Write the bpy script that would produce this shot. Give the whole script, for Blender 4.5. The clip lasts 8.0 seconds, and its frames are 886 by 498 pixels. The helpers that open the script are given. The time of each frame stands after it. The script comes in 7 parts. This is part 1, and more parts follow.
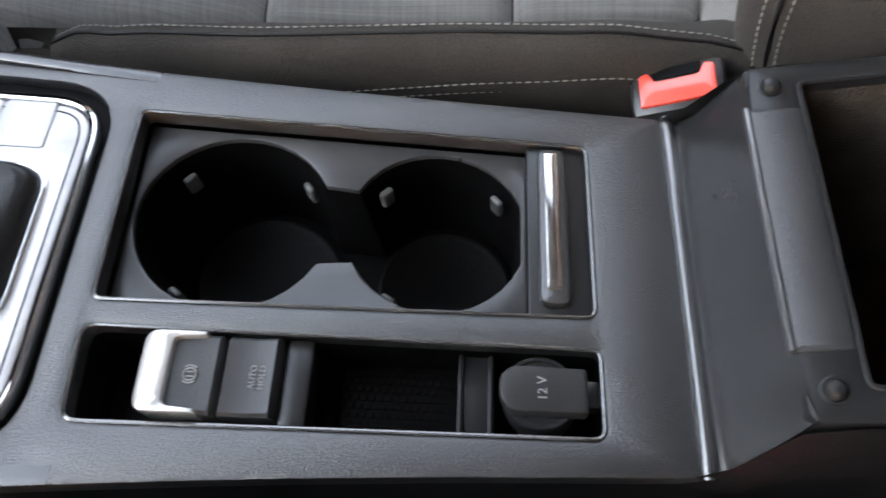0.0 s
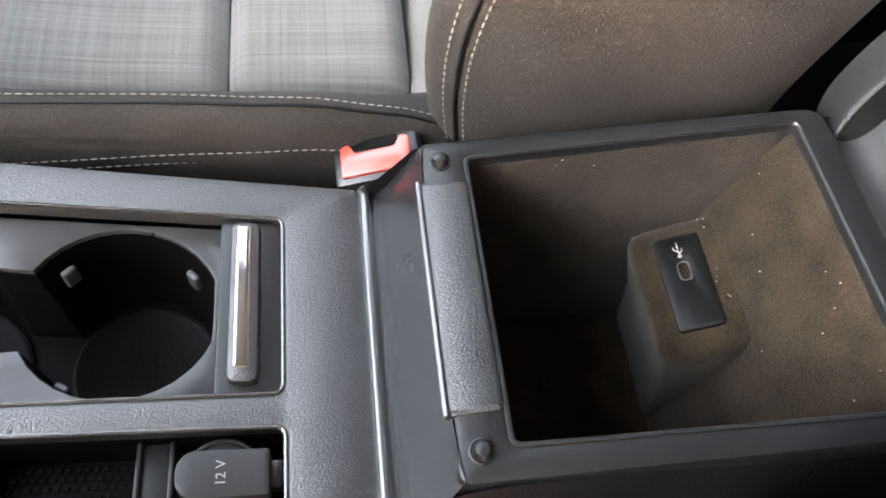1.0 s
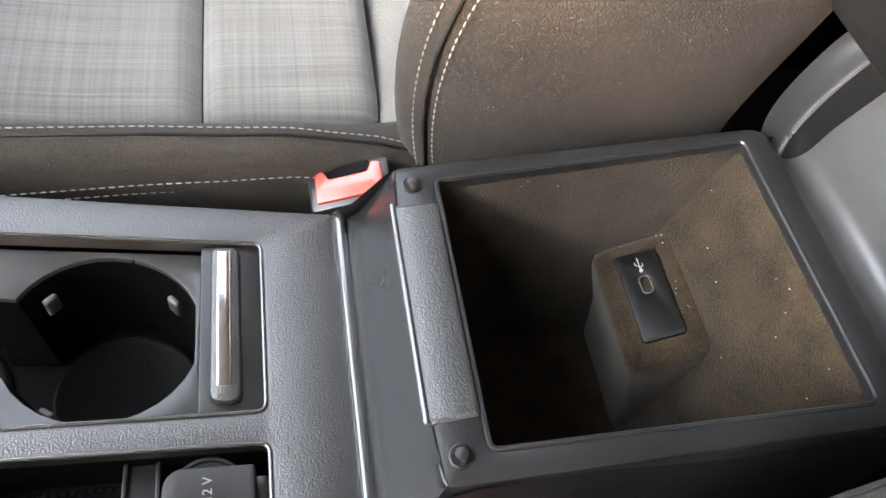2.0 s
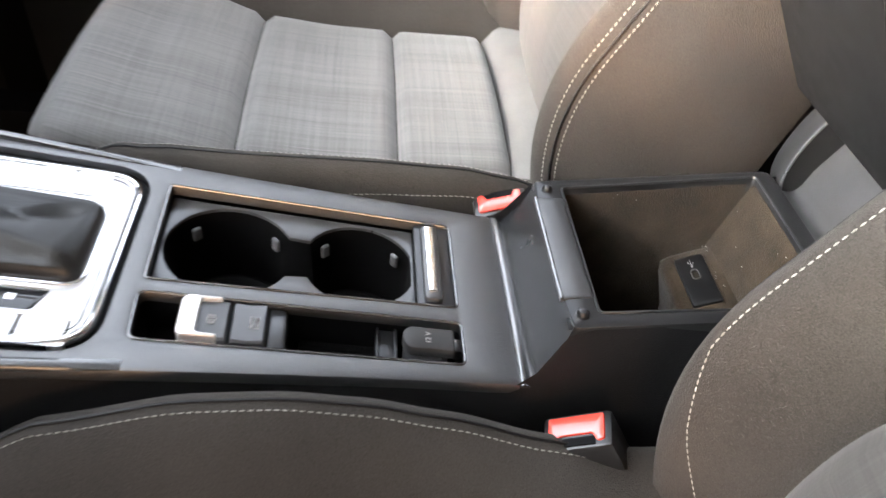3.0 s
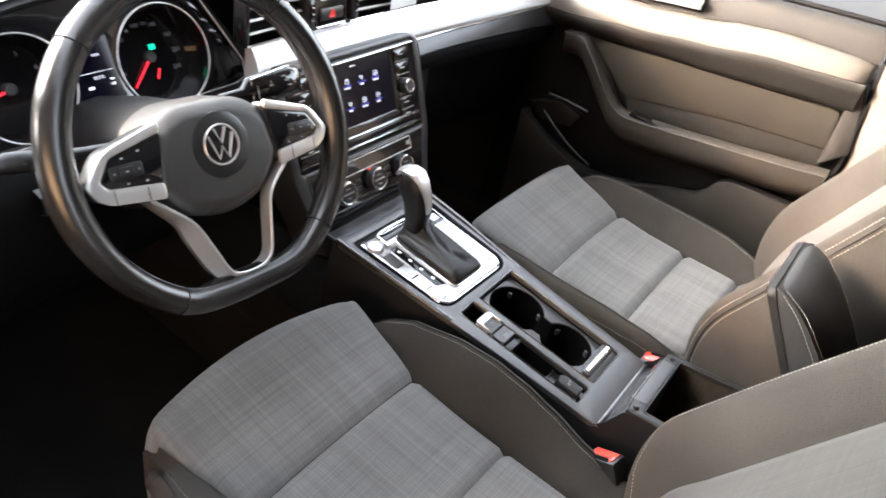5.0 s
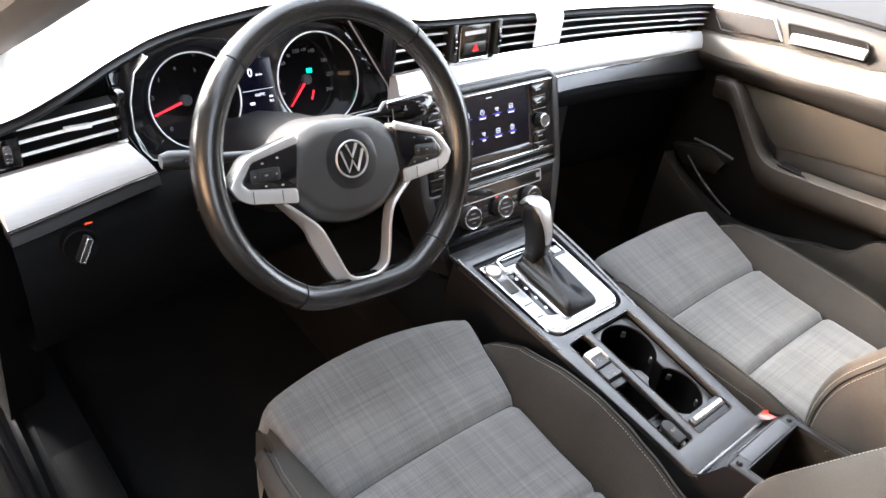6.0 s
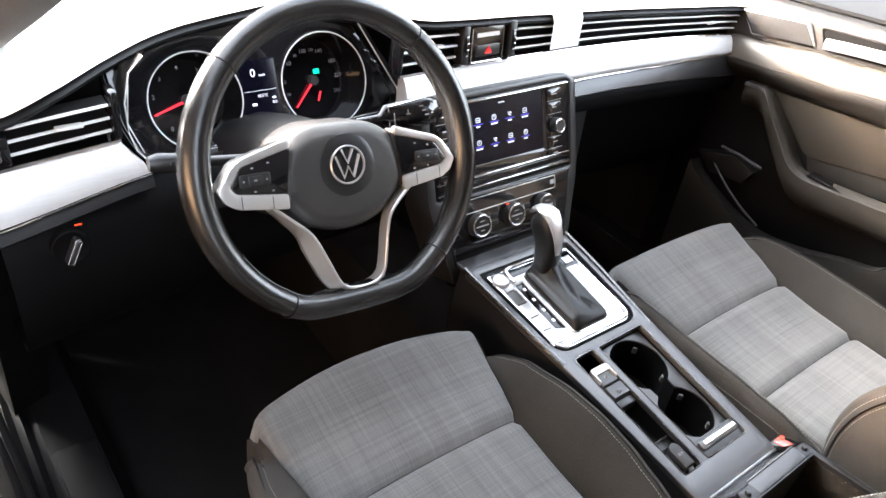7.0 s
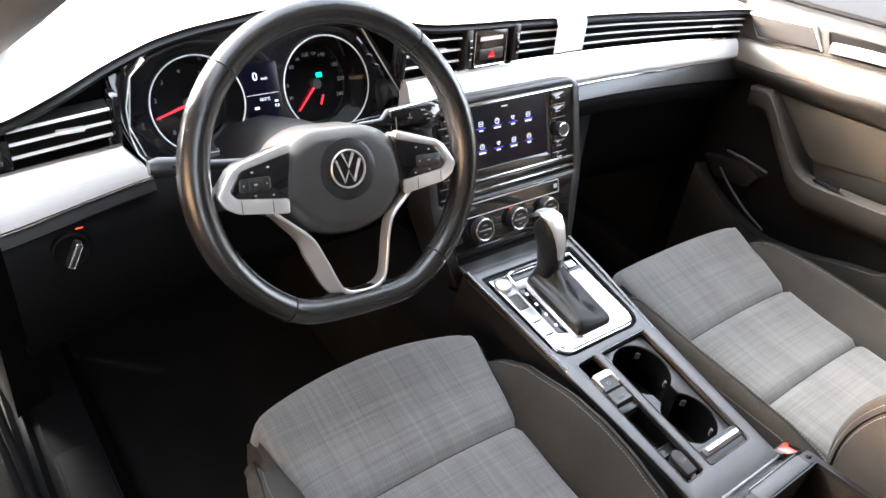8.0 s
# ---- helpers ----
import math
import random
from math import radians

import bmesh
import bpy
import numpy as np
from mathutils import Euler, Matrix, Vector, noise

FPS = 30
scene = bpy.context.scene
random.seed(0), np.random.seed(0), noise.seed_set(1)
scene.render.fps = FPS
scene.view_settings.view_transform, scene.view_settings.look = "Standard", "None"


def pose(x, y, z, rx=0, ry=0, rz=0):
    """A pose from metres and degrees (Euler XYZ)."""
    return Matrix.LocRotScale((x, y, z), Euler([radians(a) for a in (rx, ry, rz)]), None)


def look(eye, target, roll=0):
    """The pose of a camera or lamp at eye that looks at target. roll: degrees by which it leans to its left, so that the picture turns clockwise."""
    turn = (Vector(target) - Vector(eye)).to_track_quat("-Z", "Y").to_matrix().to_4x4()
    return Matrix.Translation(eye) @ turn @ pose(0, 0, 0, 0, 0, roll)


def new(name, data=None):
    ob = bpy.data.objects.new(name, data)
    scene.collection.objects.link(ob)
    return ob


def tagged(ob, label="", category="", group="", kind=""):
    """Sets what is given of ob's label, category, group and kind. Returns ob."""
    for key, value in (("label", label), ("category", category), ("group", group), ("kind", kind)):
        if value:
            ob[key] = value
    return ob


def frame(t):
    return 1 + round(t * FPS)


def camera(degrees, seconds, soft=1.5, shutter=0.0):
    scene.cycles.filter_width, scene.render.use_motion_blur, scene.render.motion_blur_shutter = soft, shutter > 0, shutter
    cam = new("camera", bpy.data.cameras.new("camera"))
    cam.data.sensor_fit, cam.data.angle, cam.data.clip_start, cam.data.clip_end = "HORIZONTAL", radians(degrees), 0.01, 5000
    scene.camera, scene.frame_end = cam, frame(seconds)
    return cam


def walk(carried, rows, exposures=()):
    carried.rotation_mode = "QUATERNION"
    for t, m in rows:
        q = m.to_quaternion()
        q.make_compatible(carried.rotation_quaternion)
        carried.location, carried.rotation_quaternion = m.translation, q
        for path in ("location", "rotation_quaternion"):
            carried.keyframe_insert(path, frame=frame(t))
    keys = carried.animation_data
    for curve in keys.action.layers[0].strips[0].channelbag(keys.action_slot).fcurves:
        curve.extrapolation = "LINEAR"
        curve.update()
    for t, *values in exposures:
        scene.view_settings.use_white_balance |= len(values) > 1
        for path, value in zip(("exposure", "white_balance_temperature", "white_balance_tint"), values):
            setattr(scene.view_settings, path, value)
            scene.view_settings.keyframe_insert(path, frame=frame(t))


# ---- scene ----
cam = camera(62.2, 8.0, shutter=0.25)
PATH = [
    (0, (-0.146, 0.021, 0.705), (0.789, 0.198, -1.054), -9.5),
    (0.5, (-0.144, -0.012, 0.705), (0.845, -0.091, -1.031), 3.7),
    (1, (-0.139, -0.039, 0.712), (0.893, -0.354, -0.972), 12.1),
    (1.2, (-0.138, -0.041, 0.709), (0.895, -0.407, -0.964), 13.4),
    (2.3, (-0.176, -0.017, 0.739), (0.98, -0.453, -0.834), 13.6),
    (2.5, (-0.226, 0.008, 0.755), (1.057, -0.375, -0.731), 10.4),
    (2.7, (-0.286, 0.037, 0.768), (1.067, -0.314, -0.663), 9.2),
    (3, (-0.391, 0.065, 0.796), (1.077, -0.191, -0.538), 8.6),
    (3.3, (-0.497, 0.073, 0.836), (1.092, -0.019, -0.375), 7.9),
    (3.5, (-0.58, 0.065, 0.873), (1.035, 0.056, -0.307), 9.5),
    (4, (-0.768, 0.025, 1.012), (0.835, 0.152, -0.178), 14.1),
    (4.5, (-0.839, -0.059, 1.114), (0.735, 0.31, -0.064), 16.0),
    (5, (-0.858, -0.177, 1.166), (0.558, 0.607, -0.009), 13.4),
    (5.2, (-0.863, -0.208, 1.174), (0.486, 0.697, 0.008), 12.1),
    (6.3, (-0.84, -0.244, 1.182), (0.298, 0.915, 0.014), 10.2),
    (6.5, (-0.826, -0.244, 1.182), (0.293, 0.93, 0.011), 9.9),
    (7, (-0.795, -0.244, 1.182), (0.304, 0.938, 0.001), 10.1),
    (7.5, (-0.782, -0.242, 1.185), (0.304, 0.946, -0.001), 10.7),
    (8, (-0.786, -0.245, 1.184), (0.299, 0.952, 0.004), 9.9),
]
EXPOSURES = [(0.0, 2.22, 5980, 10), (0.5, 2.60, 6080, 10), (1.2, 2.95, 6180, 10), (2.5, 2.98, 6300, 10), (2.9, 2.95, 6250, 10), (3.5, 2.78, 6360, 10), (4.0, 2.58, 6360, 10), (4.5, 2.54, 6360, 10), (5.2, 2.80, 6320, 10), (6.3, 3.00, 6220, 10), (8.0, 3.00, 6220, 10)]
walk(cam, [(t, look(eye, target, roll)) for t, eye, target, roll in PATH], EXPOSURES)

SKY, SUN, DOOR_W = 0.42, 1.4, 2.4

# ---- world and light ----
world = bpy.data.worlds.new("sky_world")
scene.world = world
world.use_nodes = True
wn = world.node_tree.nodes
sky = wn.new("ShaderNodeTexSky")
sky.sky_type = "NISHITA"
sky.sun_disc = False
sky.sun_elevation, sky.sun_rotation = radians(19.4), radians(-41.8)
sky.dust_density, sky.air_density = 4.0, 1.0
haze = wn.new("ShaderNodeHueSaturation")
haze.inputs["Saturation"].default_value = 0.3
world.node_tree.links.new(sky.outputs[0], haze.inputs["Color"])
world.node_tree.links.new(haze.outputs[0], wn["Background"].inputs["Color"])
wn["Background"].inputs["Strength"].default_value = SKY

sun_data = bpy.data.lights.new("sun", "SUN")
sun_data.energy, sun_data.angle, sun_data.color = SUN, radians(5), (1.0, 0.50, 0.19)
sun = new("sun", sun_data)
sun.matrix_basis = look((-0.85, 0.95, 0.45), (0, 0, 0))

# area lamp added outside the open driver's door, standing in for unseen warm bounce
door_data = bpy.data.lights.new("door_fill", "AREA")
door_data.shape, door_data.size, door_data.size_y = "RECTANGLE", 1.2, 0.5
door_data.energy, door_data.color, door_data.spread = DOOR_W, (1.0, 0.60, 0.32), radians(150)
door_light = new("door_fill", door_data)
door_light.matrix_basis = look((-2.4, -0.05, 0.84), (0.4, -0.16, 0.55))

# ---- mesh tools ----
def frame3(o, r, u):
    """Maps (a, b, c) to o + a*r + b*u + c*(r x u)."""
    o, r, u = Vector(o), Vector(r).normalized(), Vector(u).normalized()
    n = r.cross(u)
    return lambda a, b, c=0.0: o + a * r + b * u + c * n


def area2(p):
    return sum(p[i - 1][0] * p[i][1] - p[i][0] * p[i - 1][1] for i in range(len(p)))


def ccw(p):
    return list(p) if area2(p) > 0 else list(reversed(p))


def inset(p, d):
    """A ccw outline moved inwards by d."""
    out = []
    n = len(p)
    for i in range(n):
        a, b, c = Vector(p[i - 1]), Vector(p[i]), Vector(p[(i + 1) % n])
        e, f = (b - a), (c - b)
        if e.length < 1e-9 or f.length < 1e-9:
            out.append(tuple(b))
            continue
        e, f = e.normalized(), f.normalized()
        n1, n2 = Vector((-e.y, e.x)), Vector((-f.y, f.x))
        m = n1 + n2
        k = max(m.length_squared / 2, 0.35)
        out.append(tuple(b + m * (d / k)))
    return out


def rounded(p, r, n=4):
    """An outline with its corners rounded by r (a number, or one a corner)."""
    out = []
    m = len(p)
    rr = r if isinstance(r, (list, tuple)) else [r] * m
    for i in range(m):
        a, b, c = Vector(p[i - 1]), Vector(p[i]), Vector(p[(i + 1) % m])
        k = min(rr[i], (a - b).length * 0.48, (c - b).length * 0.48)
        if k < 1e-5:
            out.append(tuple(b))
            continue
        s, t = b + (a - b).normalized() * k, b + (c - b).normalized() * k
        for j in range(n + 1):
            w = j / n
            out.append(tuple((1 - w) ** 2 * s + 2 * w * (1 - w) * b + w * w * t))
    return out


def rrect(x0, y0, x1, y1, r, n=4):
    return rounded([(x0, y0), (x1, y0), (x1, y1), (x0, y1)], r, n)


def circle(cx, cy, r, n=28, ry=None):
    return [(cx + r * math.cos(2 * math.pi * i / n), cy + (ry or r) * math.sin(2 * math.pi * i / n)) for i in range(n)]


def flat(a, b, c=0.0):
    return Vector((a, b, c))


def add_plate(bm, outer, holes=(), thick=0.003, fn=flat, bev=0.001, back=True):
    """A plate with holes: its face at c = 0, its back at c = -thick, rounded edges."""
    start = len(bm.verts)
    tmp = bmesh.new()
    loops = [(ccw(outer), 1)] + [(ccw(h), -1) for h in holes]
    tops, backs = [], []
    for loop, s in loops:
        rows = [(inset(loop, s * bev), 0.0), (inset(loop, s * bev * 0.3), -bev * 0.3), (loop, -bev), (loop, -thick)] if bev > 0 else [(loop, 0.0), (loop, -thick)]
        vr = [[tmp.verts.new((x, y, c)) for x, y in pts] for pts, c in rows]
        n = len(loop)
        for a, b in zip(vr, vr[1:]):
            for i in range(n):
                tmp.faces.new((a[i], b[i], b[(i + 1) % n], a[(i + 1) % n]))
        tops.append(vr[0])
        backs.append(vr[-1])
    for group, ok in ((tops, True), (backs, back)):
        if not ok:
            continue
        edges = []
        for ring in group:
            for i in range(len(ring)):
                e = tmp.edges.get((ring[i], ring[(i + 1) % len(ring)]))
                edges.append(e)
        bmesh.ops.triangle_fill(tmp, use_beauty=True, use_dissolve=False, edges=edges)
    bmesh.ops.recalc_face_normals(tmp, faces=tmp.faces)
    for v in tmp.verts:
        v.co = fn(*v.co)
    return merge(bm, tmp)


def merge(bm, tmp, m=None):
    if m is not None:
        bmesh.ops.transform(tmp, matrix=m, verts=tmp.verts)
    me = bpy.data.meshes.new("tmp")
    tmp.to_mesh(me)
    tmp.free()
    bm.from_mesh(me)
    bpy.data.meshes.remove(me)
    return bm


def add_box(bm, c, s, bev=0.0, seg=2, m=None, fn=None):
    tmp = bmesh.new()
    bmesh.ops.create_cube(tmp, size=1.0)
    bmesh.ops.scale(tmp, vec=s, verts=tmp.verts)
    if bev > 0:
        bmesh.ops.bevel(tmp, geom=list(tmp.edges), offset=min(bev, min(s) * 0.45), segments=seg, affect="EDGES", profile=0.5)
    if m is not None:
        bmesh.ops.transform(tmp, matrix=m, verts=tmp.verts)
    bmesh.ops.translate(tmp, vec=c, verts=tmp.verts)
    if fn:
        for v in tmp.verts:
            v.co = fn(*v.co)
    return merge(bm, tmp)


def add_loft(bm, rings, closed=True, cap=True):
    tmp = bmesh.new()
    vr = [[tmp.verts.new(p) for p in ring] for ring in rings]
    n = len(vr[0])
    for a, b in zip(vr, vr[1:]):
        for i in range(n if closed else n - 1):
            tmp.faces.new((a[i], a[(i + 1) % n], b[(i + 1) % n], b[i]))
    if cap and closed:
        tmp.faces.new(list(reversed(vr[0])))
        tmp.faces.new(vr[-1])
    bmesh.ops.recalc_face_normals(tmp, faces=tmp.faces)
    return merge(bm, tmp)


def add_tube(bm, pts, r, n=8, closed=False, flatten=1.0, up=(0, 0, 1)):
    """A tube along points; r a number or one a point; flatten squeezes it along up."""
    pts = [Vector(p) for p in pts]
    m = len(pts)
    rings = []
    for i, p in enumerate(pts):
        a = pts[(i - 1) % m] if closed or i else pts[0]
        b = pts[(i + 1) % m] if closed or i < m - 1 else pts[-1]
        t = (b - a).normalized()
        side = t.cross(Vector(up))
        if side.length < 1e-4:
            side = t.cross(Vector((1, 0, 0)))
        side.normalize()
        w = side.cross(t).normalized()
        k = r[i] if isinstance(r, (list, tuple)) else r
        rings.append([p + side * (k * math.cos(2 * math.pi * j / n)) + w * (k * flatten * math.sin(2 * math.pi * j / n)) for j in range(n)])
    if closed:
        rings.append(rings[0])
        tmp = bmesh.new()
        vr = [[tmp.verts.new(q) for q in ring] for ring in rings[:-1]]
        vr.append(vr[0])
        for a, b in zip(vr, vr[1:]):
            for j in range(n):
                tmp.faces.new((a[j], a[(j + 1) % n], b[(j + 1) % n], b[j]))
        bmesh.ops.recalc_face_normals(tmp, faces=tmp.faces)
        return merge(bm, tmp)
    return add_loft(bm, rings)


def add_lathe(bm, prof, n=32, fn=flat):
    """Turns (radius, height) points round the c axis of fn."""
    rings = [[fn(r * math.cos(2 * math.pi * j / n), r * math.sin(2 * math.pi * j / n), h) for j in range(n)] for r, h in prof]
    return add_loft(bm, rings, True, True)


def add_grid(bm, f, nu, nv, wrap=False):
    tmp = bmesh.new()
    vs = [[tmp.verts.new(f(i / nu, j / nv)) for j in range(nv + 1)] for i in range(nu + 1)]
    for i in range(nu):
        for j in range(nv):
            tmp.faces.new((vs[i][j], vs[i + 1][j], vs[i + 1][j + 1], vs[i][j + 1]))
    bmesh.ops.recalc_face_normals(tmp, faces=tmp.faces)
    return merge(bm, tmp)


def smooth_line(knots, n):
    """Catmull-Rom points through knots."""
    k = [Vector(p) for p in knots]
    k = [k[0] * 2 - k[1]] + k + [k[-1] * 2 - k[-2]]
    out = []
    for i in range(1, len(k) - 2):
        for j in range(n):
            t = j / n
            a, b, c, d = k[i - 1], k[i], k[i + 1], k[i + 2]
            out.append(0.5 * ((2 * b) + (c - a) * t + (2 * a - 5 * b + 4 * c - d) * t * t + (3 * b - a - 3 * c + d) * t ** 3))
    return out + [k[-2]]


def add_stitches(bm, line, step=0.0050, length=0.0035, r=0.00038):
    """Short threads along a line of points."""
    line = [Vector(p) for p in line]
    dist = [0.0]
    for a, b in zip(line, line[1:]):
        dist.append(dist[-1] + (b - a).length)
    rings = []
    s = 0.0
    tmp = bmesh.new()
    def at(d):
        for i in range(1, len(dist)):
            if d <= dist[i]:
                w = (d - dist[i - 1]) / max(dist[i] - dist[i - 1], 1e-9)
                return line[i - 1].lerp(line[i], w)
        return line[-1]
    while s + length < dist[-1]:
        a, b = at(s), at(s + length)
        t = (b - a).normalized()
        x = t.orthogonal().normalized()
        y = t.cross(x)
        ring = []
        for p, k in ((a, 0.5), (a.lerp(b, 0.5), 1.15), (b, 0.5)):
            ring.append([tmp.verts.new(p + x * r * k * cx + y * r * k * cy) for cx, cy in ((1, 0), (0, 1), (-1, 0), (0, -1))])
        for u, v in zip(ring, ring[1:]):
            for i in range(4):
                tmp.faces.new((u[i], u[(i + 1) % 4], v[(i + 1) % 4], v[i]))
        s += step
    return merge(bm, tmp)


def lerp1(x, table):
    if x <= table[0][0]:
        return table[0][1]
    for (a, va), (b, vb) in zip(table, table[1:]):
        if x <= b:
            w = (x - a) / (b - a)
            w = w * w * (3 - 2 * w) * 0.5 + w * 0.5
            return va + (vb - va) * w
    return table[-1][1]


def thing(name, loc, label, category, group="", kind=""):
    ob = new(name)
    ob.empty_display_size = 0.02
    ob.location = loc
    return tagged(ob, label, category, group, kind)


def part(name, bm, material, parent=None, label="", sharp=35):
    """Links a bmesh as one mesh object under a thing or a part."""
    me = bpy.data.meshes.new(name)
    bm.to_mesh(me)
    bm.free()
    me.materials.append(material)
    me.shade_smooth()
    me.set_sharp_from_angle(angle=radians(sharp))
    ob = new(name, me)
    if parent is not None:
        ob.parent = parent
        if parent.type == "EMPTY":
            ob.matrix_parent_inverse = Matrix.Translation(-Vector(parent.location))
    return tagged(ob, label)


def lettering(name, text, size, fn, material, parent, spin=0.0, depth=0.0003, squeeze=1.0):
    """Raised letters, centred at (0, 0) of fn's plane, turned by spin degrees."""
    cu = bpy.data.curves.new(name, "FONT")
    cu.body, cu.size, cu.align_x, cu.align_y = text, size, "CENTER", "CENTER"
    cu.extrude, cu.resolution_u = depth, 2
    ob = bpy.data.objects.new(name, cu)
    scene.collection.objects.link(ob)
    me = bpy.data.meshes.new_from_object(ob.evaluated_get(bpy.context.evaluated_depsgraph_get()))
    bpy.data.objects.remove(ob)
    bpy.data.curves.remove(cu)
    c, s = math.cos(radians(spin)), math.sin(radians(spin))
    bm = bmesh.new()
    bm.from_mesh(me)
    bpy.data.meshes.remove(me)
    for v in bm.verts:
        x, y, z = v.co.x * squeeze, v.co.y, v.co.z
        v.co = fn(x * c - y * s, x * s + y * c, z)
    return part(name, bm, material, parent)

# ---- materials ----
def material(name, base, rough=0.5, metal=0.0, var=0.15, scale=60.0, fine=900.0, bump=0.0, bump_scale=900.0, bump_kind="noise",
             spec=0.5, rough_var=0.1, stretch=(1, 1, 1), coat=0.0, second=None, sheen=0.0, ior=1.5):
    """A surface with stains at one scale, grain at another, and a fine relief."""
    m = bpy.data.materials.new(name)
    m.use_nodes = True
    nt = m.node_tree
    N, L = nt.nodes, nt.links
    b = N["Principled BSDF"]
    tc = N.new("ShaderNodeTexCoord")
    mp = N.new("ShaderNodeMapping")
    mp.inputs["Scale"].default_value = stretch
    L.new(tc.outputs["Object"], mp.inputs[0])
    n1 = N.new("ShaderNodeTexNoise")
    n1.inputs["Scale"].default_value, n1.inputs["Detail"].default_value = scale, 4
    n2 = N.new("ShaderNodeTexNoise")
    n2.inputs["Scale"].default_value, n2.inputs["Detail"].default_value = fine, 2
    for n in (n1, n2):
        L.new(mp.outputs[0], n.inputs["Vector"])
    add = N.new("ShaderNodeMath")
    add.operation = "ADD"
    L.new(n1.outputs[0], add.inputs[0])
    L.new(n2.outputs[0], add.inputs[1])
    half = N.new("ShaderNodeMath")
    half.operation = "MULTIPLY"
    half.inputs[1].default_value = 0.5
    L.new(add.outputs[0], half.inputs[0])
    ramp = N.new("ShaderNodeValToRGB")
    lo = [max(0.0, c * (1 - var)) for c in base]
    hi = [min(1.0, c * (1 + var)) for c in (second or base)]
    ramp.color_ramp.elements[0].position, ramp.color_ramp.elements[0].color = 0.3, (*lo, 1)
    ramp.color_ramp.elements[1].position, ramp.color_ramp.elements[1].color = 0.7, (*hi, 1)
    L.new(half.outputs[0], ramp.inputs[0])
    L.new(ramp.outputs[0], b.inputs["Base Color"])
    rr = N.new("ShaderNodeMapRange")
    rr.inputs["To Min"].default_value, rr.inputs["To Max"].default_value = max(0.02, rough - rough_var), min(1.0, rough + rough_var)
    L.new(n1.outputs[0], rr.inputs[0])
    L.new(rr.outputs[0], b.inputs["Roughness"])
    b.inputs["Metallic"].default_value = metal
    b.inputs["Specular IOR Level"].default_value = spec
    b.inputs["Coat Weight"].default_value = coat
    b.inputs["IOR"].default_value = ior
    b.inputs["Sheen Weight"].default_value = sheen
    if bump > 0:
        if bump_kind == "cells":
            t = N.new("ShaderNodeTexVoronoi")
            t.feature = "SMOOTH_F1"
        else:
            t = N.new("ShaderNodeTexNoise")
        t.inputs["Scale"].default_value = bump_scale
        L.new(mp.outputs[0], t.inputs["Vector"])
        bp = N.new("ShaderNodeBump")
        bp.inputs["Strength"].default_value, bp.inputs["Distance"].default_value = bump, 0.001
        L.new(t.outputs[0], bp.inputs["Height"])
        L.new(bp.outputs[0], b.inputs["Normal"])
    return m


def plaid(name, dark, light, along=1, bands=1.0):
    """A woven check: streaks of thread across x and along the other axis (1: y, 2: z), with broad darker bands."""
    m = bpy.data.materials.new(name)
    m.use_nodes = True
    nt = m.node_tree
    N, L = nt.nodes, nt.links
    b = N["Principled BSDF"]
    tc = N.new("ShaderNodeTexCoord")

    def streak(scale, detail, rough=0.6):
        mp = N.new("ShaderNodeMapping")
        mp.inputs["Scale"].default_value = scale
        L.new(tc.outputs["Object"], mp.inputs[0])
        n = N.new("ShaderNodeTexNoise")
        n.inputs["Scale"].default_value, n.inputs["Detail"].default_value, n.inputs["Roughness"].default_value = 1.0, detail, rough
        L.new(mp.outputs[0], n.inputs["Vector"])
        return n.outputs[0]

    def math2(op, a, c):
        n = N.new("ShaderNodeMath")
        n.operation = op
        for i, v in enumerate((a, c)):
            if isinstance(v, float):
                n.inputs[i].default_value = v
            else:
                L.new(v, n.inputs[i])
        return n.outputs[0]

    q = [6, 6, 6]
    q[along] = 420
    across = streak(tuple(q), 3)
    q = [520, 5, 5]
    q[along], q[3 - along] = 6, 6
    lengthways = streak(tuple(q), 3)
    q = [34, 1, 1]
    broad = streak(tuple(q), 2)
    q = [1, 1, 1]
    q[along] = 26
    broad2 = streak(tuple(q), 2)
    thread = streak((1500, 1500, 1500), 1)
    s = math2("ADD", math2("MULTIPLY", across, 0.34), math2("MULTIPLY", lengthways, 0.40))
    s = math2("ADD", s, math2("MULTIPLY", broad, 0.42 * bands))
    s = math2("ADD", s, math2("MULTIPLY", broad2, 0.20 * bands))
    s = math2("ADD", s, math2("MULTIPLY", thread, 0.22))
    ramp = N.new("ShaderNodeValToRGB")
    e = ramp.color_ramp.elements
    mid = (0.74 + 0.62 * bands + 0.22) / 2
    e[0].position, e[0].color = mid - 0.19, (*dark, 1)
    e[1].position, e[1].color = mid + 0.17, (*light, 1)
    L.new(s, ramp.inputs[0])
    L.new(ramp.outputs[0], b.inputs["Base Color"])
    b.inputs["Roughness"].default_value = 0.9
    b.inputs["Specular IOR Level"].default_value = 0.25
    b.inputs["Sheen Weight"].default_value = 0.15
    bp = N.new("ShaderNodeBump")
    bp.inputs["Strength"].default_value, bp.inputs["Distance"].default_value = 0.35, 0.0006
    L.new(s, bp.inputs["Height"])
    L.new(bp.outputs[0], b.inputs["Normal"])
    return m


def glowing(name, color, strength):
    m = bpy.data.materials.new(name)
    m.use_nodes = True
    b = m.node_tree.nodes["Principled BSDF"]
    b.inputs["Base Color"].default_value = (*color, 1)
    b.inputs["Emission Color"].default_value = (*color, 1)
    b.inputs["Emission Strength"].default_value = strength * 0.2
    b.inputs["Roughness"].default_value = 0.2
    return m


